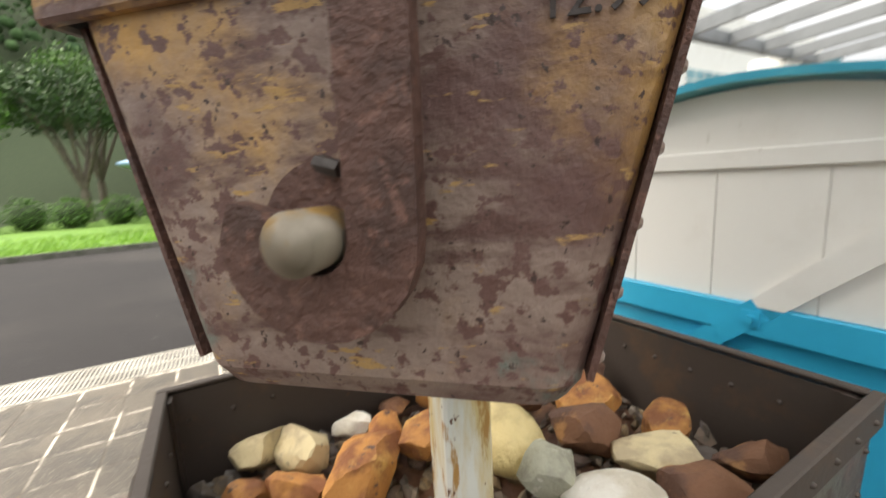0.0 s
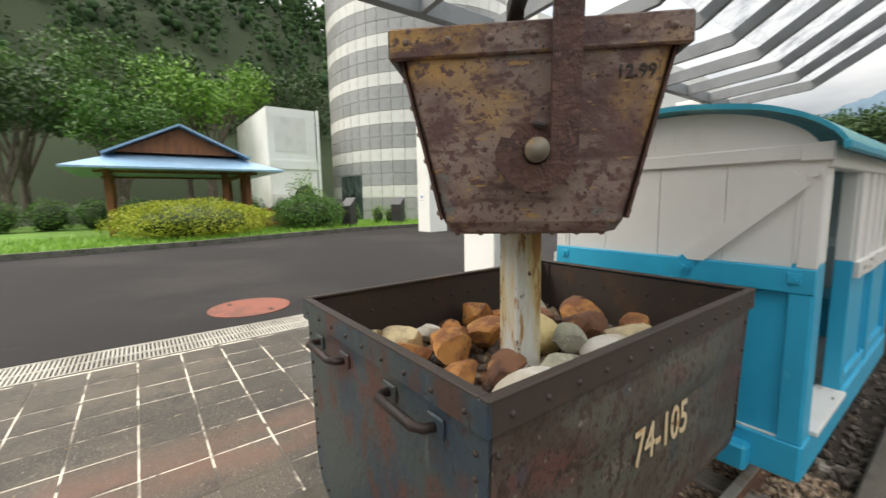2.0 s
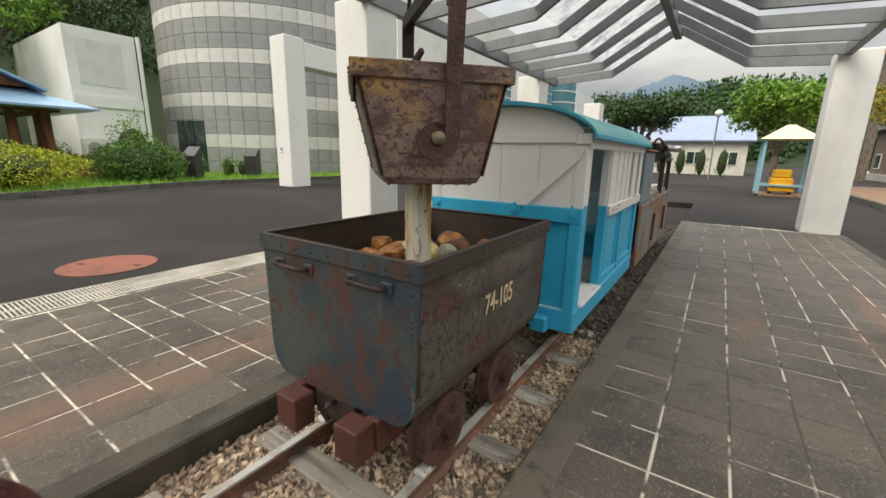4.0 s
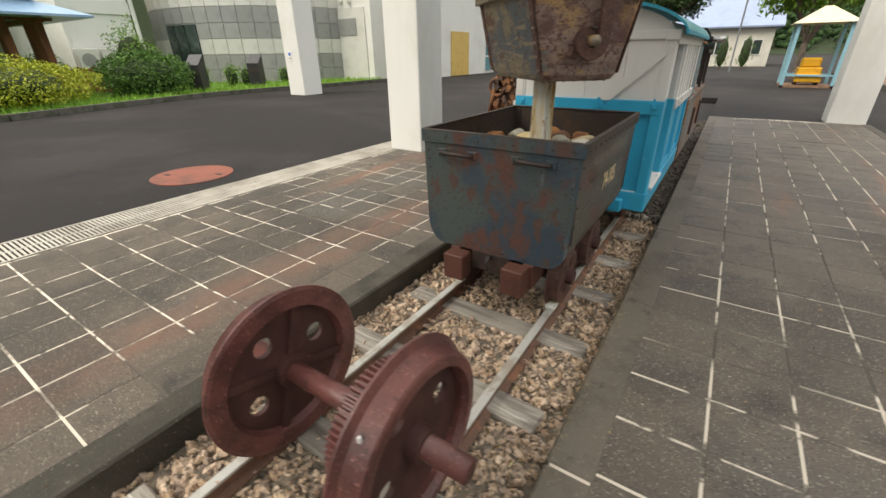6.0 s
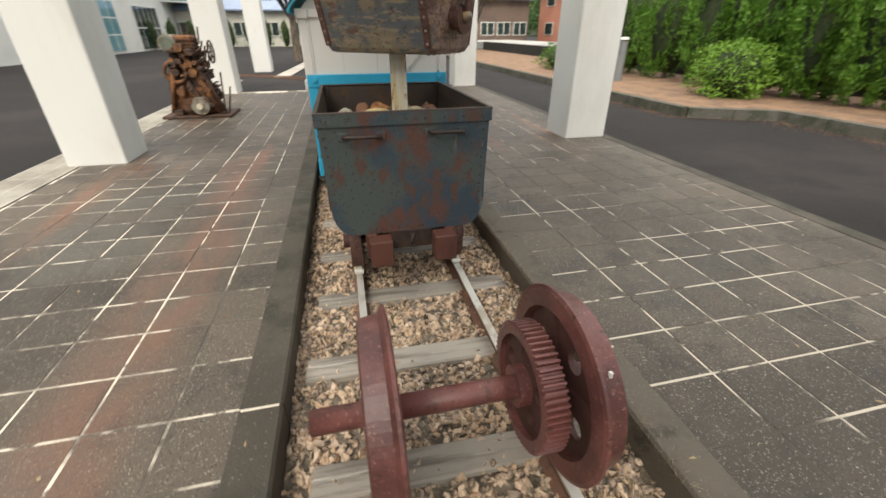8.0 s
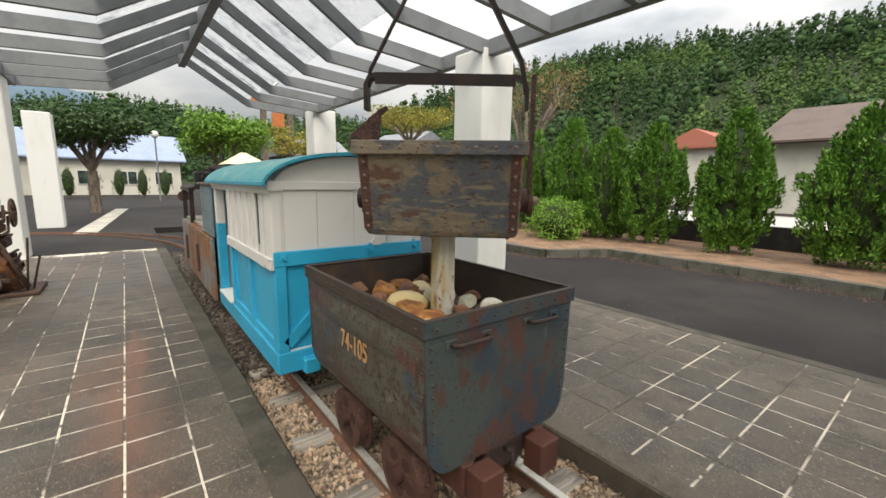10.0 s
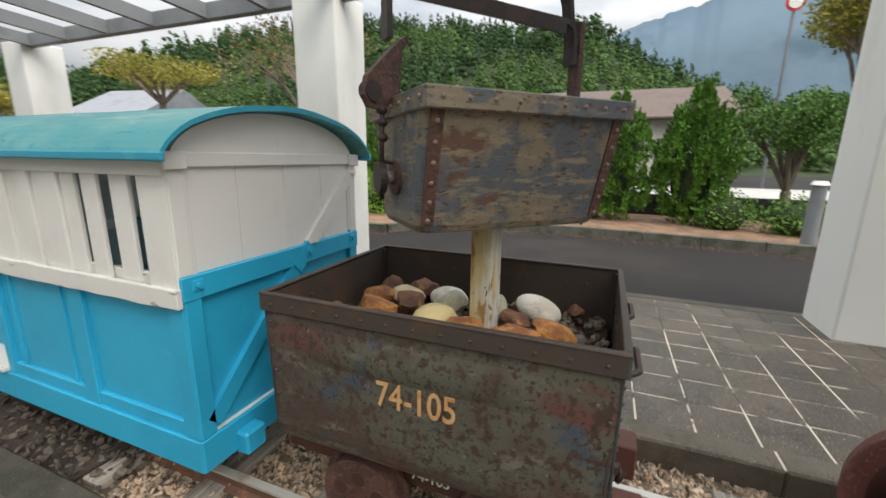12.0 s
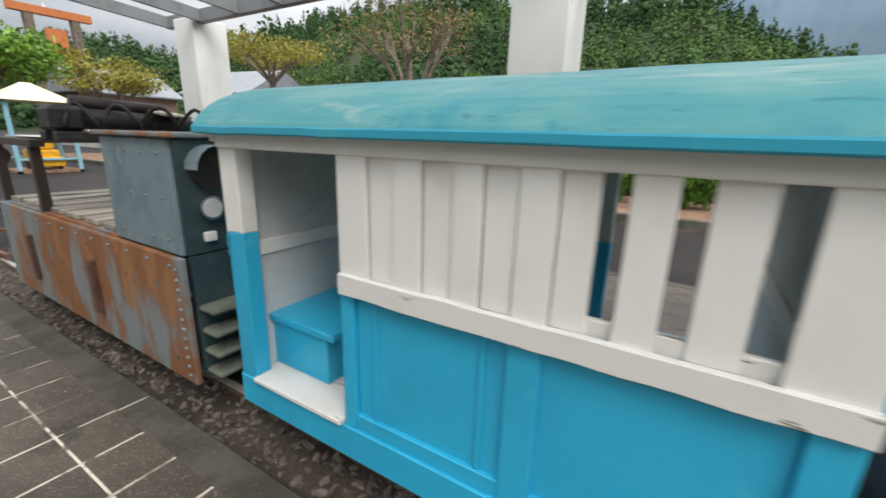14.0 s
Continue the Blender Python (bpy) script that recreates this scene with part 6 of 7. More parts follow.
def make_tree(at, height, crown, trunk_r, seed, label, mt, leaf=0.16, count=5000, fork=0.35, gap=0.75, flat=0.6, lean=0.0):
    """A broad-leaved tree: tapered trunk, forking limbs, leaf clumps at their ends."""
    rng = random.Random(seed)
    nrg = np.random.default_rng(seed)
    t = thing("tree", (*at, 0), label, "tree")
    bm = fresh()
    z0 = height * fork
    tube_pts = [(0, 0, -0.05), (0.05 * lean, 0, z0 * 0.5), (0.1 * lean, 0.03, z0)]
    cyl(bm, tube_pts[0], tube_pts[1], trunk_r * 1.15, trunk_r, seg=10)
    cyl(bm, tube_pts[1], tube_pts[2], trunk_r, trunk_r * 0.85, seg=10)
    ends = []
    for k in range(7):
        a = 2 * math.pi * k / 7 + rng.uniform(-0.3, 0.3)
        rr = crown * rng.uniform(0.35, 0.85)
        p0 = Vector(tube_pts[2])
        p1 = p0 + Vector((rr * 0.45 * math.cos(a), rr * 0.45 * math.sin(a), (height - z0) * rng.uniform(0.3, 0.5)))
        p2 = p0 + Vector((rr * math.cos(a), rr * math.sin(a), (height - z0) * rng.uniform(0.55, 0.92)))
        cyl(bm, p0, p1, trunk_r * 0.55, trunk_r * 0.35, seg=7)
        cyl(bm, p1, p2, trunk_r * 0.35, trunk_r * 0.12, seg=6)
        ends += [p2, (p1 + p2) / 2]
        for j in range(3):
            b = a + rng.uniform(-0.9, 0.9)
            p3 = p1 + Vector((rr * 0.55 * math.cos(b), rr * 0.55 * math.sin(b), (height - z0) * rng.uniform(0.15, 0.45)))
            cyl(bm, p1, p3, trunk_r * 0.22, trunk_r * 0.06, seg=5)
            ends.append(p3)
    part("trunk", bm, M_BARK, t, "grey-brown forking trunk")
    C, S = [], []
    per = max(10, int(count / len(ends)))
    for e in ends:
        if rng.random() > gap:
            continue
        r = crown * rng.uniform(0.26, 0.42)
        c, s = leaves_in(nrg, per, e, (r, r, r * flat), leaf, 0.25, 0.25)
        C.append(c)
        S.append(s)
    c, s = np.concatenate(C), np.concatenate(S)
    v, f = blob_cloud(c, s, LEAF, seed)
    ob = new("crown", from_arrays("crown", v, f, mt))
    ob.parent = t
    return t


# ---- left of the yard: lawn, shrubs, signs ----
LAWN_EDGE = [(-12.6, -14), (-13.2, -4), (-13.6, 0.9), (-14.6, 4.0), (-15.4, 7.0), (-15.3, 10.0), (-15.0, 13.0), (-14.9, 16.9)]


def make_lawn():
    bm = fresh()
    out = LAWN_EDGE + [(-45, 16.9), (-45, -14)]
    slab(bm, out, -0.1, 0.09)
    bmesh.ops.recalc_face_normals(bm, faces=bm.faces)
    structure("lawn", bm, M_GRASS, "bright green short lawn behind a low kerb", "lawn")
    kerb = thing("kerb_1", (0, 0, 0), "low dark mossy concrete kerb along the lawn", "kerb", kind="structure")
    for (x0, y0), (x1, y1) in zip(LAWN_EDGE, LAWN_EDGE[1:]):
        n = max(1, round(math.hypot(x1 - x0, y1 - y0) / 1.0))
        for k in range(n):
            a, b = k / n, (k + 0.985) / n
            bm = bar(fresh(), [(x0 + (x1 - x0) * a, y0 + (y1 - y0) * a, 0.05), (x0 + (x1 - x0) * b, y0 + (y1 - y0) * b, 0.05)], 0.2, 0.16, (0, 0, 1))
            part("kerb_stone", bm, M_KERB, kerb)
    rng = np.random.default_rng(2)
    n = 9000
    y = rng.uniform(-6, 16.5, n)
    ex = np.interp(y, [p[1] for p in LAWN_EDGE], [p[0] for p in LAWN_EDGE])
    x = ex - 0.12 - rng.uniform(0, 1, n) ** 1.6 * 6
    h = rng.uniform(0.08, 0.24, n)
    a = rng.uniform(0, 2 * math.pi, n)
    w = 0.02
    base = np.stack([x, y, np.full(n, 0.08)], -1)
    side = np.stack([np.cos(a), np.sin(a), np.zeros(n)], -1) * w
    tip = base + np.stack([rng.normal(0, 0.05, n), rng.normal(0, 0.05, n), h], -1)
    v = np.stack([base - side, base + side, tip], 1).reshape(-1, 3)
    f = np.arange(n * 3).reshape(n, 3)
    tagged(new("grass", from_arrays("grass", v, f, M_BLADE)), "tufts of bright uncut grass on the lawn", "grass", kind="stuff")


make_lawn()
make_bush((-16.3, 1.2), (2.4, 2.6, 0.74), 0.085, 16000, M_LEAF_YELLOW, "wide clipped yellow-green shrub on the lawn", seed=3, lump=0.1)
make_bush((-16.9, 5.6), (1.4, 1.55, 0.8), 0.11, 8000, M_LEAF_DARK, "dense dark green clipped shrub on the lawn", seed=4, lump=0.14)
make_bush((-18.2, 5.9), (0.75, 0.8, 1.25), 0.11, 2200, M_LEAF_BRIGHT, "tall feathery light green shrub behind the clipped one", seed=5, lump=0.35)
for k, (x, y, h) in enumerate(((-18.0, 8.2, 0.62), (-18.3, 9.7, 0.55), (-18.4, 10.5, 0.5), (-18.6, 11.2, 0.62), (-18.6, 12.8, 0.45))):
    make_bush((x, y), (0.3, 0.38, h), 0.1, 420, M_LEAF_BRIGHT, "thin light green sapling bush on the lawn", seed=20 + k, lump=0.4, group="saplings on the lawn")
for k in range(9):
    make_bush((-25.5 - 0.4 * (k % 2), -9 + 1.75 * k), (0.95, 0.95, 0.82), 0.13, 1500, M_LEAF_DARK, "round clipped green hedge ball behind the fence", seed=40 + k, group="hedge balls")

M_SIGN = surface("dark_bronze_sign", [(0.032, 0.03, 0.032), ((0.05, 0.047, 0.047), 6, 0.5, 0.7)], rough=0.35)
for x, y in ((-17.15, 7.55), (-17.5, 10.45)):
    s = thing("sign_stand", (x, y, 0.08), "dark slanted metal information stand on the lawn", "sign stand", "sign stands", turn=-62)
    bm = fresh()
    prof = [(-0.22, 0), (0.22, 0), (0.22, 0.98), (-0.22, 1.36)]
    vs = [bm.verts.new((px, py, pz)) for py in (-0.28, 0.28) for px, pz in prof]
    bmesh.ops.convex_hull(bm, input=vs)
    bmesh.ops.recalc_face_normals(bm, faces=bm.faces)
    part("body", bm, M_SIGN, s)
    bm = box(fresh(), 0.222, 0.23, -0.2, 0.2, 0.6, 0.75)
    part("plate", bm, M_IRON_DARK, s)

M_TIMBER = surface("red_brown_stained_timber", [(0.22, 0.085, 0.035), ((0.15, 0.06, 0.028), 5, 0.45, 0.62, (1, 1, 0.2)), ((0.3, 0.13, 0.055), 9, 0.6, 0.72, (1, 1, 0.2))], rough=0.65)
M_BLUEROOF = surface("pale_blue_metal_roof", [(0.22, 0.36, 0.5), ((0.28, 0.42, 0.55), 1.2, 0.45, 0.7), ((0.16, 0.28, 0.42), 4, 0.6, 0.75)], rough=0.35, spec=0.6)


def make_gazebo():
    g = thing("rest_pavilion", (-21.0, 1.2, 0.08), "timber rest pavilion with pale blue metal roof", "pavilion")
    for x, y in ((-2.2, -2.4), (2.2, -2.4), (-2.2, 2.4), (2.2, 2.4), (2.2, 1.5), (1.2, 2.4)):
        part("post", box(fresh(), x - 0.11, x + 0.11, y - 0.11, y + 0.11, 0, 2.5, 0.01), M_TIMBER, g)
    for y in (-2.4, 2.4):
        part("beam", box(fresh(), -2.6, 2.6, y - 0.09, y + 0.09, 2.36, 2.6), M_TIMBER, g)
    for x in (-2.2, 2.2):
        part("beam", box(fresh(), x - 0.09, x + 0.09, -2.8, 2.8, 2.42, 2.58), M_TIMBER, g)
    bm = fresh()
    lower = [(x, y, z) for x, y, z in ((-3.5, -3.6, 2.5), (3.5, -3.6, 2.5), (3.5, 3.6, 2.5), (-3.5, 3.6, 2.5), (-1.7, -1.9, 3.15), (1.7, -1.9, 3.15), (1.7, 1.9, 3.15), (-1.7, 1.9, 3.15))]
    vs = [bm.verts.new((x, y, z + d)) for x, y, z in lower for d in (0, 0.07)]
    bmesh.ops.convex_hull(bm, input=vs)
    part("lower_roof", bm, M_BLUEROOF, g)
    bm = fresh()
    vs = [bm.verts.new(p) for p in ((-2.2, -2.1, 3.2), (2.2, -2.1, 3.2), (-2.2, 2.1, 3.2), (2.2, 2.1, 3.2), (-2.2, 0, 4.2), (2.2, 0, 4.2))]
    bmesh.ops.convex_hull(bm, input=vs)
    part("gable", bm, M_TIMBER, g)
    for s in (-1, 1):
        bm = bar(fresh(), [(0, 0, 4.3), (0, s * 2.5, 3.1)], 5.2, 0.07, (1, 0, 0))
        part("upper_roof", bm, M_BLUEROOF, g)
    for k in range(4):
        part("bench", box(fresh(), -1.8, -1.4, -2 + k, -1.05 + k, 0.38, 0.44), M_TIMBER, g)


make_gazebo()

fence = thing("timber_fence", (-19.6, 3.9, 0.08), "red-brown timber plank fence beside the pavilion", "fence", turn=15)
for k in range(9):
    part("plank", box(fresh(), -0.02, 0.02, 0.19 * k, 0.19 * k + 0.165, 0.0, 0.98 - 0.03 * (k % 3), 0.006), M_TIMBER, fence)
part("rail", box(fresh(), -0.06, -0.02, 0, 1.7, 0.7, 0.79), M_TIMBER, fence)


# ---- museum building ----
M_WALL = surface("white_rendered_wall", [(0.72, 0.72, 0.68), ((0.64, 0.63, 0.58), 0.6, 0.45, 0.72), ((0.55, 0.54, 0.49), 3, 0.64, 0.8, (1, 1, 0.2))], rough=0.7)
M_CLAD_G = surface("grey_cladding_panel", [(0.3, 0.3, 0.29), ((0.25, 0.25, 0.245), 1.5, 0.45, 0.7)], rough=0.3, spec=0.6, vary=0.08)
M_CLAD_W = surface("pale_cladding_panel", [(0.62, 0.61, 0.57), ((0.55, 0.54, 0.5), 1.5, 0.45, 0.7)], rough=0.3, spec=0.6, vary=0.05)
M_GLASS = surface("blue_green_window_glass", [(0.09, 0.24, 0.28), ((0.13, 0.3, 0.34), 0.7, 0.45, 0.65)], rough=0.12, spec=0.7, bump=None)
M_DARKGLASS = surface("dark_entrance_glass", [(0.02, 0.035, 0.032), ((0.07, 0.1, 0.09), 0.8, 0.5, 0.7)], rough=0.1, spec=0.7, bump=None)
M_YELLOW = surface("pale_yellow_door_paint", [(0.62, 0.43, 0.13), ((0.55, 0.37, 0.11), 2, 0.45, 0.7)], rough=0.5)


def window_in(parent, x, y0, y1, z0, z1, nx, nz, glass, face=1):
    """A framed window on a wall that faces +x at x: panes with bars between them."""
    fr = part("window", box(fresh(), x - 0.02, x + 0.05, y0, y1, z0, z1), M_WALL, parent)
    for i in range(nx):
        for j in range(nz):
            a, b = y0 + (y1 - y0) * i / nx + 0.04, y0 + (y1 - y0) * (i + 1) / nx - 0.04
            c, d = z0 + (z1 - z0) * j / nz + 0.04, z0 + (z1 - z0) * (j + 1) / nz - 0.04
            part("pane", box(fresh(), x + 0.045, x + 0.056, a, b, c, d), glass, fr)


def make_museum():
    mu = thing("museum", (-24.7, 17.5, 0), "white museum building with a curved grey-banded facade", "building")
    R = 7.0
    a0, a1 = radians(-140), radians(10)
    cyl(bm := fresh(), (0, 0, 0), (0, 0, 20), R - 0.06, seg=64)
    part("drum_core", bm, M_WALL, mu)
    row_h = 0.72
    pattern = "GGWGGWGGWGGWGGWGGW"
    panel = {}
    n = 24
    for j in range(16):
        for k in range(n):
            aa, ab = a0 + (a1 - a0) * k / n, a0 + (a1 - a0) * (k + 1) / n
            am = (aa + ab) / 2
            if j < 4 and 8 <= k <= 10:
                continue
            kind = pattern[j]
            if kind not in panel:
                w = R * (ab - aa)
                panel[kind] = solid("cladding_panel", box(fresh(), -0.05, 0.0, -w / 2 + 0.012, w / 2 - 0.012, 0.012, row_h - 0.012, 0.006), M_CLAD_G if kind == "G" else M_CLAD_W)
            piece("cladding_panel", panel[kind], mu, pose(R * math.cos(am), R * math.sin(am), row_h * j, 0, 0, math.degrees(am)))
    upper = {"G": fresh(), "W": fresh()}
    for j in range(16, 27):
        kind = "GGW"[j % 3]
        for k in range(n):
            am = a0 + (a1 - a0) * (k + 0.5) / n
            w = R * (a1 - a0) / n
            box(upper[kind], -0.05, 0.0, -w / 2 + 0.012, w / 2 - 0.012, 0.012, row_h - 0.012, 0, pose(R * math.cos(am), R * math.sin(am), row_h * j, 0, 0, math.degrees(am)))
    for kind, mt in (("G", M_CLAD_G), ("W", M_CLAD_W)):
        tagged(part("upper_cladding", upper[kind], mt, mu), kind="stuff")
    for k in (8, 9, 10):
        am = a0 + (a1 - a0) * (k + 0.5) / n
        w = R * (a1 - a0) / n
        bm = box(fresh(), -0.03, 0.02, -w / 2 + 0.03, w / 2 - 0.03, 0.1, row_h * 4 - 0.05)
        ob = part("entrance_pane", bm, M_DARKGLASS, mu, "dark glass entrance pane")
        ob.matrix_basis = pose(R * math.cos(am), R * math.sin(am), 0, 0, 0, math.degrees(am))
    # left wing and down pipe
    wing = part("left_wing", box(fresh(), -7.5, 0.6, -11.6, -8.8, 0, 6.7), M_WALL, mu)
    part("wing_band", box(fresh(), 0.6, 0.68, -11.6, -8.8, 3.2, 3.7), M_WALL, wing)
    part("wing_recess", box(fresh(), 0.6, 0.62, -11.2, -9.4, 4.2, 6.2), M_CLAD_W, wing)
    part("down_pipe", cyl(fresh(), (0.75, -8.7, 0), (0.75, -8.7, 6.7), 0.09), M_WALL, mu)
    for k in range(3):
        ac = part("air_conditioner", box(fresh(), 0.75, 1.1, -11.6 + 0.95 * k, -10.8 + 0.95 * k, 0.8, 1.75, 0.02), M_CLAD_W, mu, "grey outdoor air conditioner")
        part("fan_grille", cyl(fresh(), (1.1, -11.2 + 0.95 * k, 1.28), (1.115, -11.2 + 0.95 * k, 1.28), 0.28, seg=20), M_CLAD_G, ac)
    # right wings
    part("main_wing", box(fresh(), 3.5, 10.2, 0.2, 28.5, 0, 11.2), M_WALL, mu)
    part("link_wing", box(fresh(), 3.0, 9.2, -1.2, 0.4, 0, 6.2), M_WALL, mu)
    part("wing_recess", box(fresh(), 6.0, 8.8, -1.26, -1.2, 0.05, 3.6), M_CLAD_W, mu)
    part("recess_window", box(fresh(), 6.2, 8.2, -1.3, -1.26, 2.3, 3.1), M_CLAD_G, mu)
    for k in range(3):
        part("vent_cap", cyl(fresh(), (6.6 + 0.6 * k, -1.42, 3.9), (6.6 + 0.6 * k, -1.2, 3.9), 0.1, seg=10), M_CLAD_W, mu)
    part("yellow_door", box(fresh(), 10.2, 10.26, 5.0, 7.2, 0.02, 2.6), M_YELLOW, mu, "pale yellow steel door")
    window_in(mu, 10.2, 9.6, 15.6, 0.15, 3.1, 6, 3, M_GLASS)
    window_in(mu, 10.2, 9.0, 15.0, 5.4, 7.4, 6, 3, M_GLASS)
    window_in(mu, 10.2, 18.5, 23.0, 0.1, 3.0, 5, 2, M_DARKGLASS)
    window_in(mu, 10.2, 20.0, 26.0, 4.6, 9.6, 5, 5, M_GLASS)
    part("upper_wing", box(fresh(), -4, 9.6, 28.5, 44, 0, 9.4), M_WALL, mu)
    window_in(mu, 9.6, 30, 40, 1.2, 3.2, 6, 2, M_GLASS)
    # rounded glazed stair tower
    part("stair_tower", cyl(fresh(), (10.0, 27.0, 3.6), (10.0, 27.0, 9.2), 2.0, seg=28), M_GLASS, mu, "round blue-green glazed tower")
    for z in (3.6, 4.7, 5.8, 6.9, 8.0, 9.2):
        part("tower_band", cyl(fresh(), (10.0, 27.0, z - 0.06), (10.0, 27.0, z + 0.06), 2.04, seg=28), M_WALL, mu)


make_museum()

portal = thing("portal_frame", (-12.75, 9.2, 0), "white rendered portal frame with a small notice", "portal", kind="structure")
part("portal_column", box(fresh(), -0.42, 0.42, -0.36, 0.5, -0.02, 5.4, 0.02), M_WALL, portal)
part("portal_beam", box(fresh(), -0.4, 0.4, 0.5, 7.0, 4.45, 5.3, 0.02), M_WALL, portal)
part("portal_column", box(fresh(), -0.42, 0.42, 6.4, 7.3, -0.02, 4.45, 0.02), M_WALL, portal)
notice = tagged(part("notice", box(fresh(), -0.11, 0.11, -0.004, 0.004, -0.17, 0.17), M_WHITE), "small white notice with a blue mark on the portal", "notice")
notice.matrix_basis = pose(-12.85, 8.832, 1.35)
part("blue_mark", box(fresh(), -0.06, 0.06, -0.009, -0.005, 0.0, 0.1), surface("notice_blue", [(0.05, 0.16, 0.5)], bump=None), notice)
part("text_bar", box(fresh(), -0.08, 0.08, -0.009, -0.005, -0.1, -0.07), M_CLAD_G, notice)


# ---- right of the yard: kerb, planting strip, hedge ----
STRIP = [(5.5, 30), (5.45, 6.5), (5.5, 4.1), (6.75, 3.45), (6.95, 0.3), (6.6, -3.4), (6.4, -14)]


def make_strip():
    bm = fresh()
    slab(bm, STRIP + [(10.2, -14), (10.2, 30)], -0.1, 0.1)
    bmesh.ops.recalc_face_normals(bm, faces=bm.faces)
    structure("planting_strip", bm, M_SOIL, "planting strip covered in dry brown needles", "soil")
    kerb = thing("kerb_2", (0, 0, 0), "dark mossy kerb along the planting strip", "kerb", kind="structure")
    for (x0, y0), (x1, y1) in zip(STRIP, STRIP[1:]):
        n = max(1, round(math.hypot(x1 - x0, y1 - y0) / 0.9))
        for k in range(n):
            a, b = k / n, (k + 0.985) / n
            part("kerb_stone", bar(fresh(), [(x0 + (x1 - x0) * a, y0 + (y1 - y0) * a, 0.05), (x0 + (x1 - x0) * b, y0 + (y1 - y0) * b, 0.05)], 0.22, 0.17, (0, 0, 1)), M_KERB, kerb)
    # low dark wall and pale road behind the hedge
    structure("retaining_wall", box(fresh(), 10.2, 10.4, -14, 30, -0.1, 0.62), surface("black_stained_concrete", [(0.018, 0.018, 0.018), ((0.04, 0.038, 0.035), 2, 0.5, 0.7)], rough=0.8), "low black stained retaining wall behind the hedge", "wall")
    structure("side_road", box(fresh(), 11.5, 17.0, -40, 60, -0.05, 0.5), surface("pale_concrete_road", [(0.4, 0.39, 0.365), ((0.32, 0.31, 0.285), 0.8, 0.45, 0.7)], rough=0.8), "pale concrete road on a low bank beyond the hedge", "road")


make_strip()

# straw and needles washed along the kerb
rng = np.random.default_rng(12)
n = 2600
yy = rng.uniform(-4, 7, n)
ex = np.interp(yy, [-14, -3.4, 0.3, 3.45, 4.1, 6.5, 30], [6.4, 6.6, 6.95, 6.75, 5.5, 5.45, 5.5])
c = np.stack([ex - 0.14 - np.abs(rng.normal(0, 0.16, n)), yy, rng.uniform(0.0, 0.012, n)], -1)
v, f = blob_cloud(c, rng.uniform(0.02, 0.06, n), LEAF, 4, (1.6, 0.3, 0.1))
tagged(new("needle_litter", from_arrays("needle_litter", v, f, M_SOIL)), "dry needles washed along the kerb on the asphalt", "litter", kind="stuff")

for k, (y, x, h, r) in enumerate(((5.95, 8.9, 3.3, 0.8), (4.8, 8.9, 2.95, 0.7), (3.65, 8.9, 3.0, 0.7), (1.95, 8.9, 3.05, 0.66), (0.0, 8.9, 2.95, 0.78), (-1.62, 8.9, 3.05, 0.74), (-5.6, 9.0, 2.7, 1.0), (7.4, 8.9, 3.1, 0.9), (9.1, 9.0, 2.9, 0.9), (10.8, 9.0, 2.8, 1.0), (-7.6, 9.0, 2.6, 1.0))):
    make_conifer((x, y), h, r, 60 + k, "dense bright green upright conifer in the hedge", M_LEAF_CONIFER, 420 if -4.5 < y < 7 else 200, 90)
make_tree((8.9, -3.35), 2.95, 1.15, 0.11, 61, "dark spreading garden tree with a short trunk by the kerb", M_LEAF_DARK, 0.075, 14000, 0.3, 1.0, 0.75)
make_bush((7.6, 5.45), (0.76, 0.76, 0.6), 0.07, 6000, M_LEAF_BRIGHT, "round light green garden conifer bush on dry soil", seed=7, lump=0.3)
make_bush((7.4, 10.6), (0.85, 1.0, 0.55), 0.08, 2600, M_LEAF_BRIGHT, "round light green bush on the planting strip", seed=8, lump=0.2)
make_bush((7.6, 12.6), (0.9, 1.1, 0.5), 0.09, 2200, M_LEAF_DARK, "spreading grey-green bush on the planting strip", seed=9, lump=0.25)
make_bush((8.2, -3.4), (0.6, 0.7, 0.42), 0.07, 2200, M_LEAF_CONIFER, "low green bush by the kerb", seed=10, lump=0.3)
make_bush((8.4, -2.2), (0.5, 0.55, 0.45), 0.07, 1800, M_LEAF_CONIFER, "low green bush by the kerb", seed=11, lump=0.3)

bollard = thing("bollard", (7.2, 8.7, 0.1), "grey round bollard at the planting strip", "bollard", "bollards")
part("shaft", cyl(fresh(), (0, 0, -0.02), (0, 0, 1.02), 0.11, 0.1, seg=18), M_STEEL, bollard)
part("cap", cyl(fresh(), (0, 0, 1.02), (0, 0, 1.08), 0.13, 0.09, seg=18), M_CLAD_W, bollard)
copy_thing(bollard, pose(6.9, -3.1, 0.1))

rng = np.random.default_rng(77)
n = 900
c = np.stack([0.69 + np.abs(rng.normal(0, 0.018, n)) * rng.choice((-0.6, 1), n), rng.uniform(-2.6, 1.2, n), rng.uniform(0.0, 0.012, n)], -1)
v, f = blob_cloud(c, rng.uniform(0.012, 0.035, n), LEAF, 14, (1.8, 0.16, 0.3))
tagged(new("dry_straw", from_arrays("dry_straw", v, f, M_STRAW)), "dry straw caught along the track edging", "straw", kind="stuff")
n = 420
c = np.stack([np.where(rng.uniform(size=n) < 0.6, rng.uniform(0.75, 3.1, n), rng.uniform(-3.1, -0.75, n)), rng.uniform(-2.5, 6, n), np.full(n, 0.006)], -1)
v, f = blob_cloud(c, rng.uniform(0.008, 0.03, n) ** 1.0, LEAF, 15, (1.0, 1.0, 0.2))
v[:, 2] = np.clip(v[:, 2], 0.002, 0.014)
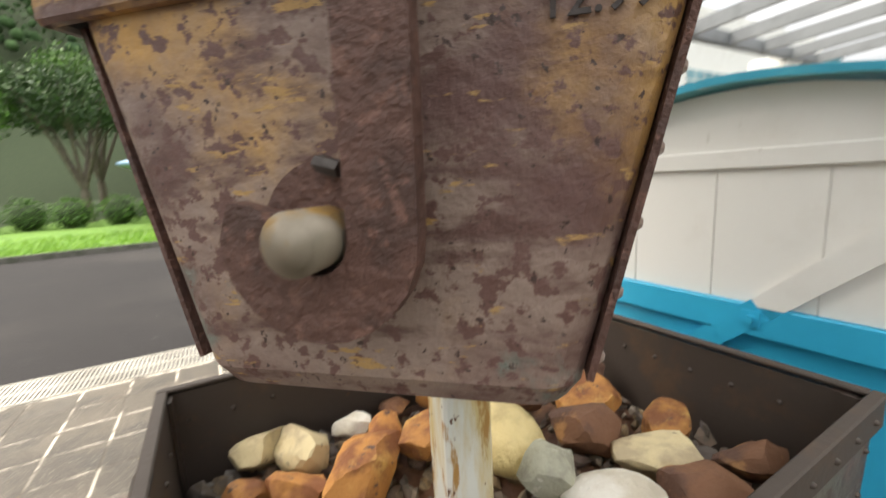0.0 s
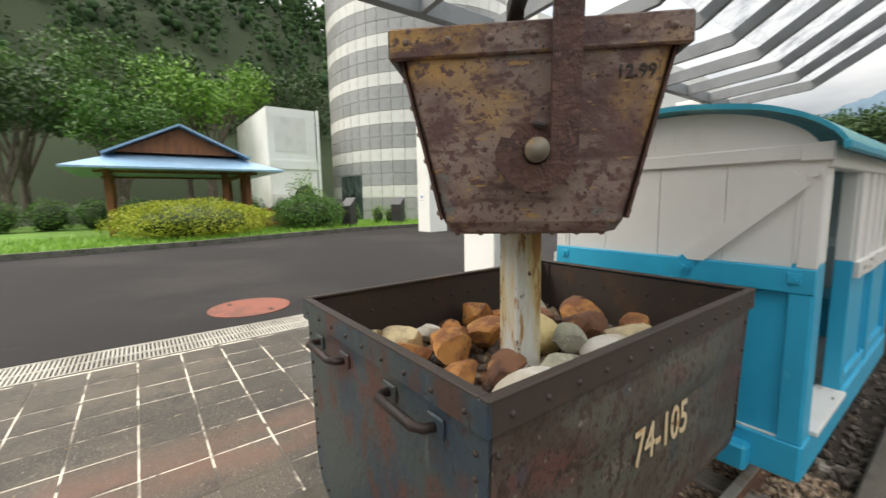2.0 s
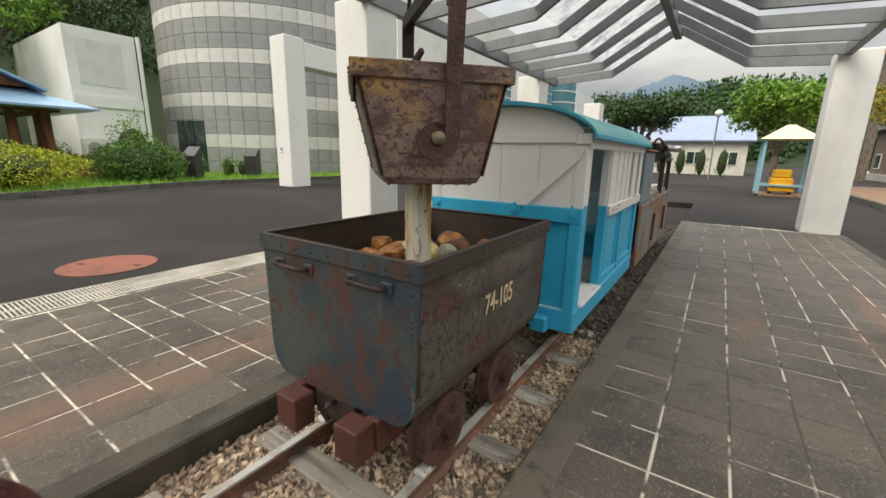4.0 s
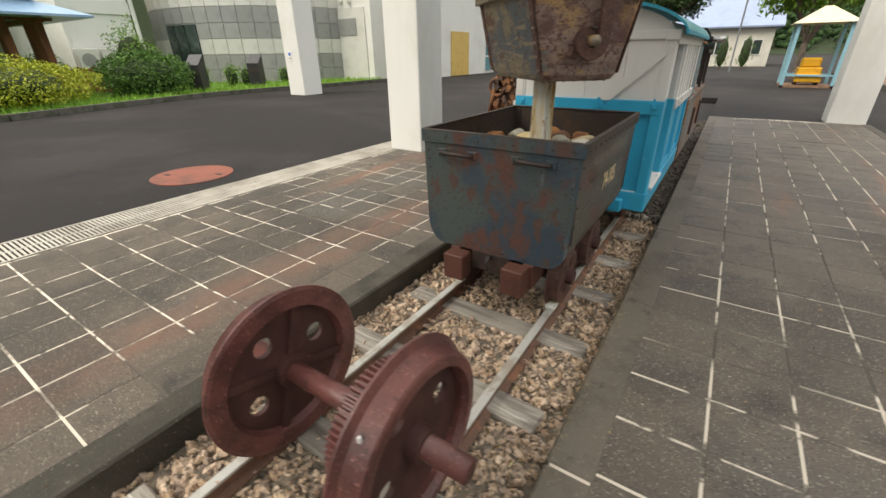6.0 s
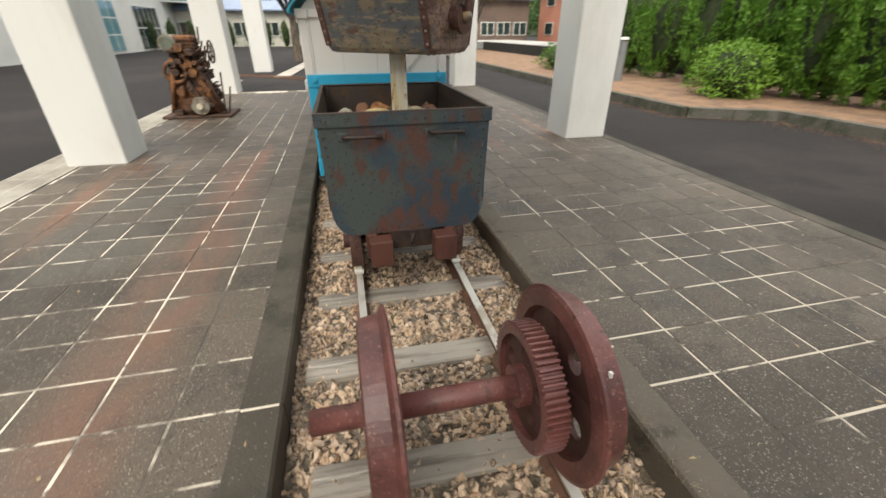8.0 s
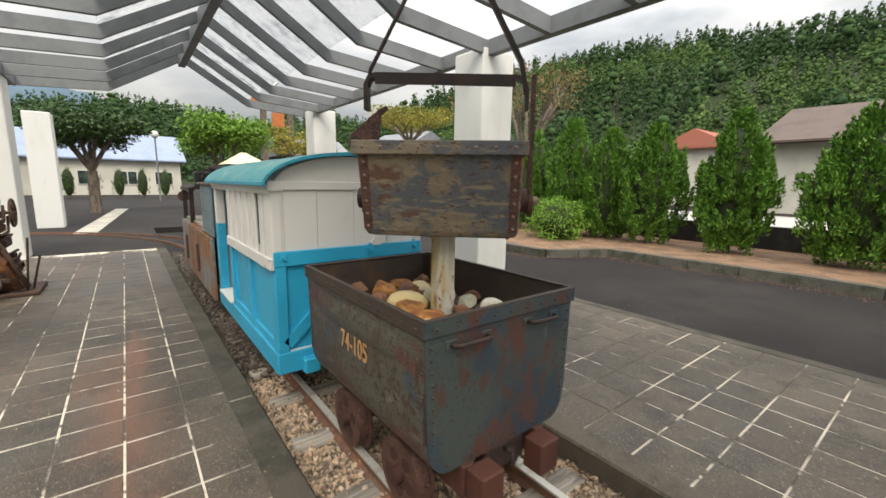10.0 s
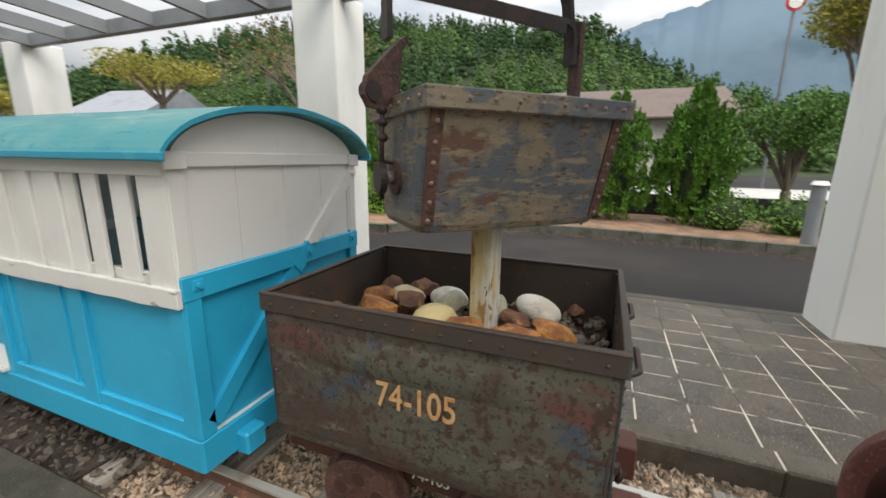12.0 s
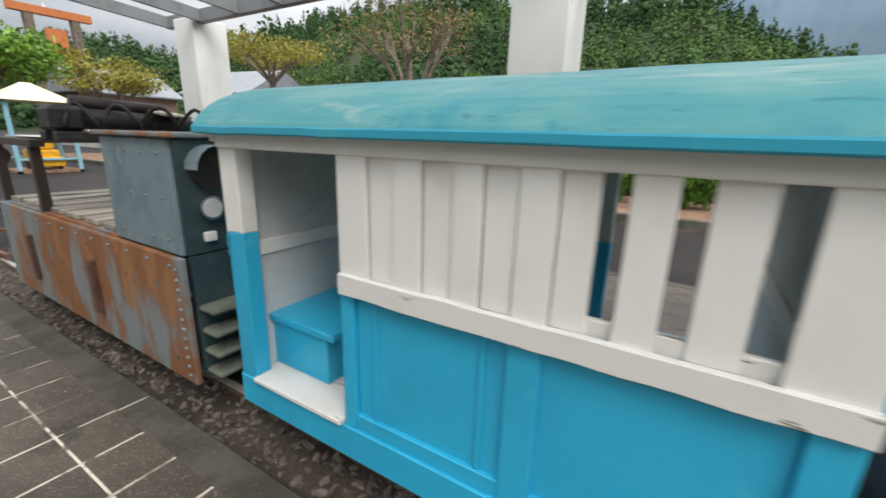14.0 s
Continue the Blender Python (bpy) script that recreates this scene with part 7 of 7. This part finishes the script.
tagged(new("fallen_leaves", from_arrays("fallen_leaves", v, f, M_STRAW)), "scattered small dry leaves on the paving", "leaves", kind="stuff")
n = 2600
c = np.stack([np.where(rng.uniform(size=n) < 0.75, rng.uniform(0.36, 0.66, n), rng.uniform(-0.64, 0.64, n)), rng.uniform(-3, 8.5, n), rng.uniform(-0.132, -0.12, n)], -1)
v, f = blob_cloud(c, rng.uniform(0.015, 0.04, n), LEAF, 16, (1.2, 0.8, 0.25))
tagged(new("leaf_litter", from_arrays("leaf_litter", v, f, M_STRAW)), "dry leaves lying on the ballast", "leaves", kind="stuff")


# ---- far end of the yard ----
def make_shelter():
    s = thing("machine_shelter", (3.3, 20.3, 0), "small pale blue steel shelter with cream pyramid roof", "shelter")
    mt = surface("pale_blue_steel_paint", [(0.22, 0.42, 0.5), ((0.18, 0.36, 0.44), 4, 0.5, 0.7)], rough=0.45)
    rf = surface("cream_roof_sheet", [(0.66, 0.6, 0.38), ((0.58, 0.52, 0.33), 2, 0.45, 0.7)], rough=0.5)
    for x in (-0.75, 0.75):
        for y in (-0.75, 0.75):
            part("post", box(fresh(), x - 0.05, x + 0.05, y - 0.05, y + 0.05, 0, 2.15), mt, s)
            part("cross_bar", box(fresh(), min(x, 0), max(x, 0), y - 0.03, y + 0.03, 0.4, 0.46), mt, s)
    for x in (-0.75, 0.75):
        part("rail", box(fresh(), x - 0.03, x + 0.03, -0.75, 0.75, 2.1, 2.2), mt, s)
    bm = fresh()
    bmesh.ops.convex_hull(bm, input=[bm.verts.new(p) for p in ((-0.95, -0.95, 2.18), (0.95, -0.95, 2.18), (0.95, 0.95, 2.18), (-0.95, 0.95, 2.18), (-0.12, 0, 2.75), (0.12, 0, 2.75))])
    part("roof", bm, rf, s)
    part("plinth", box(fresh(), -0.8, 0.8, -0.8, 0.8, 0, 0.08), M_SOIL, s)
    y_mt = surface("yellow_machine_paint", [(0.6, 0.32, 0.02), ((0.45, 0.22, 0.02), 6, 0.5, 0.7)], rough=0.45)
    m = thing("yellow_loader", (3.3, 20.2, 0.08), "yellow mine loader standing under the shelter", "loader")
    part("body", box(fresh(), -0.36, 0.36, -0.4, 0.4, 0.22, 0.62, 0.04), y_mt, m)
    part("hood", box(fresh(), -0.3, 0.3, -0.2, 0.3, 0.62, 0.95, 0.05), y_mt, m)
    part("bucket", box(fresh(), -0.4, 0.4, -0.6, -0.35, 0.1, 0.4, 0.03), y_mt, m)
    for x in (-0.32, 0.32):
        for y in (-0.25, 0.25):
            part("wheel", cyl(fresh(), (x - 0.04, y, 0.16), (x + 0.04, y, 0.16), 0.16, seg=18), M_BLACK, m)


make_shelter()

make_tree((-2.3, 21.5), 4.2, 2.2, 0.2, 11, "dark green broad garden tree with thick trunk", M_LEAF_TREE, 0.2, 9000, 0.42, 0.95, 0.55)
make_tree((3.4, 25.5), 5.2, 2.7, 0.16, 12, "wide light green tree at the yard's end", M_LEAF_BRIGHT, 0.26, 9000, 0.3, 0.95, 0.6)
make_tree((14.5, 23), 6.6, 3.4, 0.2, 14, "yellowing tree with layered sparse branches", M_LEAF_AUTUMN, 0.18, 7000, 0.62, 0.9, 0.3)
make_tree((9.5, 30), 5.4, 3.0, 0.2, 15, "yellow-green tree with layered branches", M_LEAF_AUTUMN, 0.2, 7500, 0.3, 0.9, 0.35)
make_tree((19, 16.5), 9.6, 4.6, 0.3, 16, "tall pale-barked tree with sparse browning leaves", M_LEAF_BROWN, 0.22, 2600, 0.28, 0.7, 0.4)
make_tree((22.0, -9.6), 9.0, 2.8, 0.2, 17, "tall yellowing tree beyond the hedge", M_LEAF_AUTUMN, 0.24, 8000, 0.4, 0.95, 0.6)
make_tree((-32, 4), 10.5, 4.5, 0.3, 18, "large bright green tree at the wood's edge", M_LEAF_BRIGHT, 0.35, 6000, 0.35, 0.95, 0.7)
for k, (x, y, h) in enumerate(((-31, -6, 9), (-29.5, -1, 8), (-34, 9, 11), (-30.5, -11, 9), (-36, 3, 12), (-36, -6, 12), (-38, 12, 13), (-40, -1, 14))):
    make_tree((x, y), h, 3.6, 0.25, 130 + k, "tall leafy green tree at the wood's edge", M_LEAF_DARK if k % 2 else M_LEAF_TREE, 0.3, 7000, 0.22, 1.0, 0.75)
for k in range(14):
    make_conifer((-17.2 + 1.42 * k, 38.0), 2.25, 0.5, 90 + k, "small clipped dark green conifer in a row", M_LEAF_DARK, 46, 30, 0.05)


def make_house(at, w, d, h, rise, roof_mt, wall_mt, label, turn=0, rows=1, ridge="x", over=0.5, n_win=4):
    ho = thing("house", (*at, 0), label, "house", turn=turn)
    part("wall", box(fresh(), -w / 2, w / 2, -d / 2, d / 2, 0, h), wall_mt, ho)
    bm = fresh()
    if ridge == "x":
        pts = [(-w / 2 - over, -d / 2 - over, h), (w / 2 + over, -d / 2 - over, h), (w / 2 + over, d / 2 + over, h), (-w / 2 - over, d / 2 + over, h), (-w / 2 - over * 0.6, 0, h + rise), (w / 2 + over * 0.6, 0, h + rise)]
    else:
        pts = [(-w / 2 - over, -d / 2 - over, h), (w / 2 + over, -d / 2 - over, h), (w / 2 + over, d / 2 + over, h), (-w / 2 - over, d / 2 + over, h), (0, -d / 2 - over * 0.6, h + rise), (0, d / 2 + over * 0.6, h + rise)]
    bmesh.ops.convex_hull(bm, input=[bm.verts.new((x, y, z + t)) for x, y, z in pts for t in (0, 0.12)])
    part("roof", bm, roof_mt, ho)
    for s in (-1, 1):
        for r in range(rows):
            for k in range(n_win):
                x = -w / 2 + w * (k + 0.5) / n_win
                z = 0.9 + 2.7 * r
                yy = s * d / 2
                wn = part("window", box(fresh(), x - 0.7, x + 0.7, min(yy, yy + s * 0.06), max(yy, yy + s * 0.06), z, z + 1.2), M_WALL, ho)
                for q in (-0.34, 0.34):
                    part("pane", box(fresh(), x + q - 0.3, x + q + 0.3, min(yy + s * 0.055, yy + s * 0.07), max(yy + s * 0.055, yy + s * 0.07), z + 0.06, z + 1.14), M_DARKGLASS, wn)
        for r in range(rows):
            for k in range(2):
                y = -d / 4 + d / 2 * k
                xx = s * w / 2
                wn = part("window", box(fresh(), min(xx, xx + s * 0.06), max(xx, xx + s * 0.06), y - 0.7, y + 0.7, 0.9 + 2.7 * r, 2.1 + 2.7 * r), M_WALL, ho)
                part("pane", box(fresh(), min(xx + s * 0.055, xx + s * 0.07), max(xx + s * 0.055, xx + s * 0.07), y - 0.62, y + 0.62, 0.97 + 2.7 * r, 2.03 + 2.7 * r), M_DARKGLASS, wn)


R_BLUE = surface("blue_grey_roof_tiles", [(0.24, 0.3, 0.42), ((0.2, 0.25, 0.36), 0.8, 0.45, 0.7), ((0.3, 0.36, 0.47), 4, 0.58, 0.72)], rough=0.4)
R_GREY = surface("grey_roof_tiles", [(0.2, 0.21, 0.23), ((0.15, 0.16, 0.18), 1, 0.45, 0.7), ((0.28, 0.29, 0.31), 5, 0.58, 0.72)], rough=0.45)
R_BROWN = surface("grey_brown_roof_tiles", [(0.115, 0.082, 0.068), ((0.085, 0.062, 0.052), 1, 0.45, 0.7), ((0.16, 0.12, 0.1), 5, 0.58, 0.72)], rough=0.7)
W_CREAM = surface("cream_house_wall", [(0.62, 0.6, 0.52), ((0.54, 0.52, 0.45), 0.8, 0.45, 0.7)], rough=0.7)
W_PINK = surface("salmon_house_wall", [(0.52, 0.23, 0.16), ((0.45, 0.2, 0.14), 0.8, 0.45, 0.7)], rough=0.7)
W_BROWN = surface("brown_house_wall", [(0.16, 0.11, 0.085), ((0.12, 0.085, 0.07), 0.8, 0.45, 0.7)], rough=0.7)
make_house((-9.0, 49.0), 24, 8, 3.0, 2.5, R_BLUE, W_CREAM, "long low cream house with blue-grey tiled roof", n_win=9)
make_house((27, 43), 9, 8, 4.8, 2.6, R_GREY, W_PINK, "salmon-coloured two-storey house with grey gable", turn=10, rows=2, ridge="y")
make_house((39, 44), 9, 8, 4.2, 1.6, R_GREY, W_CREAM, "cream house with pale grey roof", turn=5, rows=1)
make_house((15.5, 46), 7, 7, 4.0, 2.0, R_GREY, W_BROWN, "dark brown house with grey hipped roof", rows=1)
make_house((34.5, 0.0), 9.5, 13, 4.1, 2.5, R_BROWN, W_CREAM, "wide pale house with grey-brown tiled roof", ridge="y", over=0.9)
make_house((36, 12.5), 4.5, 4.5, 4.4, 1.4, surface("red_roof", [(0.36, 0.12, 0.08)], bump=None), W_CREAM, "small white house with red roof edge", ridge="x", n_win=2)
make_house((33, -22), 10, 10, 3.2, 2.0, R_GREY, W_CREAM, "low pale house beyond the hedge", n_win=3)

gate = thing("headframe_model", (11.5, 43, 0), "orange timber headframe on two posts above the trees", "headframe")
m_or = surface("orange_frame_paint", [(0.5, 0.16, 0.05), ((0.42, 0.13, 0.045), 3, 0.45, 0.7)], rough=0.6)
for x in (-1.3, 1.3):
    part("post", box(fresh(), x - 0.25, x + 0.25, -0.25, 0.25, 0, 9.0), M_BARK, gate)
part("cross_beam", box(fresh(), -2.3, 2.3, -0.3, 0.3, 9.0, 9.5), m_or, gate)
part("panel", box(fresh(), -0.5, 0.7, -0.1, 0.1, 6.6, 8.2), m_or, gate)
part("finial", tube(fresh(), [(-0.3, 0, 9.5), (-0.5, 0, 10.4), (0.2, 0, 11.2)], 0.12), M_CLAD_W, gate)

pole = thing("road_sign_pole", (26.0, -7.8, 0.0), "tall grey pole with a round red and white road sign", "road sign")
part("pole", cyl(fresh(), (0, 0, 0), (0, 0, 9.7), 0.07, seg=10), M_STEEL, pole)
plate = part("sign_plate", cyl(fresh(), (-0.12, 0, 9.3), (-0.08, 0, 9.3), 0.42, seg=24), surface("sign_red", [(0.5, 0.03, 0.03)], bump=None), pole)
part("sign_face", cyl(fresh(), (-0.14, 0, 9.3), (-0.121, 0, 9.3), 0.3, seg=24), M_WHITE, plate)

lamp = thing("yard_lamp", (0.6, 33, 0), "slim yard lamp with white globe", "lamp post")
part("pole", cyl(fresh(), (0, 0, 0), (0, 0, 4.3), 0.05, seg=8), M_STEEL, lamp)
bm = fresh()
bmesh.ops.create_uvsphere(bm, u_segments=14, v_segments=8, radius=0.24, matrix=Matrix.Translation((0, 0, 4.4)))
part("globe", bm, M_WHITE, lamp, "", True)

# old curved rails let into the asphalt beyond the pavement
for off in (-0.31, 0.31):
    pts = [(-6.0 * (1 - math.cos(a)) + off * math.cos(a), 8.4 + 6.0 * math.sin(a) + off * math.sin(a) * 0.2, 0.0) for a in [radians(4 * k) for k in range(20)]]
    tagged(part("curved_rail", bar(fresh(), pts, 0.06, 0.03, (0, 0, 1)), M_RAIL), "rusty curved rail let into the asphalt", "rail", "curved rails")
tagged(part("pale_line", box(fresh(), -3.4, -2.9, 13, 24, -0.004, 0.004, 0, pose(0, 0, 0, 0, 0, -4)), M_GRATE), "pale concrete strip across the asphalt", "strip", kind="structure")


# ---- wooded hills ----
def hill_height(x, y):
    t = min(1, max(0, (x - 44) / 72))
    t = t * t * (3 - 2 * t)
    g = float(np.interp(y, [-160, -60, -42, -20, -5, 3, 20, 44, 75, 97, 124, 152, 200, 400], [0.05, 0.1, 0.17, 0.3, 0.48, 0.63, 0.67, 0.77, 0.82, 0.86, 0.83, 0.68, 0.4, 0.2]))
    east = 44 * t * g
    u = min(1, max(0, (y - 130) / 110))
    u = u * u * (3 - 2 * u)
    north = 36 * u * float(np.interp(x, [-200, -60, -20, 0, 30, 55, 87, 200], [0.6, 0.66, 0.68, 0.78, 0.75, 0.72, 0.9, 0.8]))
    w = min(1, max(0, (-x - 34) / 40))
    w = w * w * (3 - 2 * w)
    west = 34 * w * float(np.interp(y, [-120, -40, 20, 70, 120], [0.5, 0.9, 1.0, 0.6, 0.3]))
    return max(east, north, west) + 1.2 * noise.noise(Vector((x * 0.05, y * 0.05, 0))) * min(1, max(east, north, west) / 6)


def make_hills():
    bm = fresh()
    xs = list(range(-200, 321, 10))
    ys = list(range(-180, 341, 10))
    g = [[bm.verts.new((x, y, hill_height(x, y) - 0.6)) for y in ys] for x in xs]
    for i in range(len(xs) - 1):
        for j in range(len(ys) - 1):
            q = (g[i][j], g[i + 1][j], g[i + 1][j + 1], g[i][j + 1])
            if max(v.co.z for v in q) > 0.2:
                bm.faces.new(q)
    bmesh.ops.delete(bm, geom=[v for v in bm.verts if not v.link_faces], context="VERTS")
    structure("hill", bm, M_FOLIAGE_SHADE, "dark wooded hillside behind the houses", "hill")
    rng = np.random.default_rng(31)
    cols = {"forest": ([], []), "scrub": ([], [])}
    tips = {"forest": ([], []), "scrub": ([], [])}
    made = 0
    while made < 5200:
        if made % 3 == 2:
            x, y = rng.uniform(-90, 130), rng.uniform(140, 250)
        elif made % 7 == 1:
            x, y = rng.uniform(-85, -46), rng.uniform(-50, 60)
        else:
            x, y = rng.uniform(46, 125), rng.uniform(-60, 190)
        z = hill_height(x, y)
        made += 1
        if z < 0.8:
            continue
        patch = noise.noise(Vector((x * 0.03, y * 0.03, 7)))
        kind = "scrub" if patch > 0.0 and x > 40 else "forest"
        far = 1.0 if y < 130 else 1.6
        h = (rng.uniform(4.8, 7.6) if kind == "forest" else rng.uniform(2.6, 4.4)) * far
        conic = rng.uniform() < 0.75 and kind == "forest"
        n = 6
        u = (np.arange(n) + 0.5) / n
        a = rng.uniform(0, 2 * math.pi, n)
        prof = (1.08 - u) if conic else np.sin(np.pi * (0.14 + 0.8 * u))
        r = h * (0.1 if conic else 0.16) * prof * rng.uniform(0.2, 1.0, n)
        c = np.stack([x + r * np.cos(a), y + r * np.sin(a), z - 0.6 + u * h], -1)
        cols[kind][0].append(c)
        cols[kind][1].append(h * (0.1 if conic else 0.13) * (0.3 + prof) * rng.uniform(0.6, 1.0, n))
        n = 135 if far == 1 else 60
        u = rng.uniform(0, 1, n)
        a = rng.uniform(0, 2 * math.pi, n)
        r = h * ((0.32 * (1.02 - u ** 1.3)) if conic else 0.34 * np.sin(np.pi * (0.14 + 0.8 * u))) * rng.uniform(0.55, 1.08, n)
        tips[kind][0].append(np.stack([x + r * np.cos(a), y + r * np.sin(a), z - 0.6 + u * h], -1))
        tips[kind][1].append(rng.uniform(0.26, 0.56, n) * (1.0 if far == 1 else 1.7))
    for kind, mt, lab in (("forest", M_LEAF_FOREST, "dark green wood of conifers and broad-leaved trees"), ("scrub", M_LEAF_HILL, "lighter green scrub on the hillside")):
        v, f = blob_cloud(np.concatenate(cols[kind][0]), np.concatenate(cols[kind][1]), ICO, 9, (1, 1, 1))
        v2, f2 = blob_cloud(np.concatenate(tips[kind][0]), np.concatenate(tips[kind][1]), LEAF, 9, (1, 1.6, 1))
        tagged(new("hill_leaves", from_arrays("hill_leaves", v2, f2, mt)), lab, "wood", kind="stuff")
        tagged(new("hill_" + kind, from_arrays("hill_" + kind, v, f, mt, True)), lab, "wood", kind="stuff")


make_hills()


def make_mountains():
    # The blue haze of distance is put into this base colour.
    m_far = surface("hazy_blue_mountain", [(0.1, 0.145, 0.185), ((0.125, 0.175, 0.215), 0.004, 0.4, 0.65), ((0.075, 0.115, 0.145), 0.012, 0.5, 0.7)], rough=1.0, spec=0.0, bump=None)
    bm = fresh()
    n = 90

    def ridge(pts, base):
        prev = None
        for k in range(n + 1):
            t = k / n * (len(pts) - 1)
            i = min(int(t), len(pts) - 2)
            f = t - i
            x, y, z = ((1 - f) * np.array(pts[i]) + f * np.array(pts[i + 1]))
            z = z + 7 * noise.noise(Vector((k * 0.21, base, 0))) + 4 * noise.noise(Vector((k * 0.6, base, 3)))
            cur = [bm.verts.new((x * 0.75, y * 0.75, -2)), bm.verts.new((x * 0.87, y * 0.87, z * 0.55)), bm.verts.new((x, y, z)), bm.verts.new((x * 1.25, y * 1.25, -2))]
            if prev:
                for a in range(3):
                    bm.faces.new((prev[a], prev[a + 1], cur[a + 1], cur[a]))
            prev = cur
    ridge([(700, 260, 60), (640, 90, 120), (620, 0, 165), (610, -55, 178), (600, -110, 190), (580, -200, 200), (520, -380, 170), (350, -560, 120)], 1)
    ridge([(-520, 900, 40), (-330, 1060, 120), (-220, 1100, 150), (-120, 1120, 190), (-40, 1130, 168), (80, 1120, 110), (260, 1100, 70)], 2)
    bmesh.ops.recalc_face_normals(bm, faces=bm.faces)
    structure("mountain_backdrop", bm, m_far, "distant mountains with blue haze painted into their colour", "mountain", True)


make_mountains()
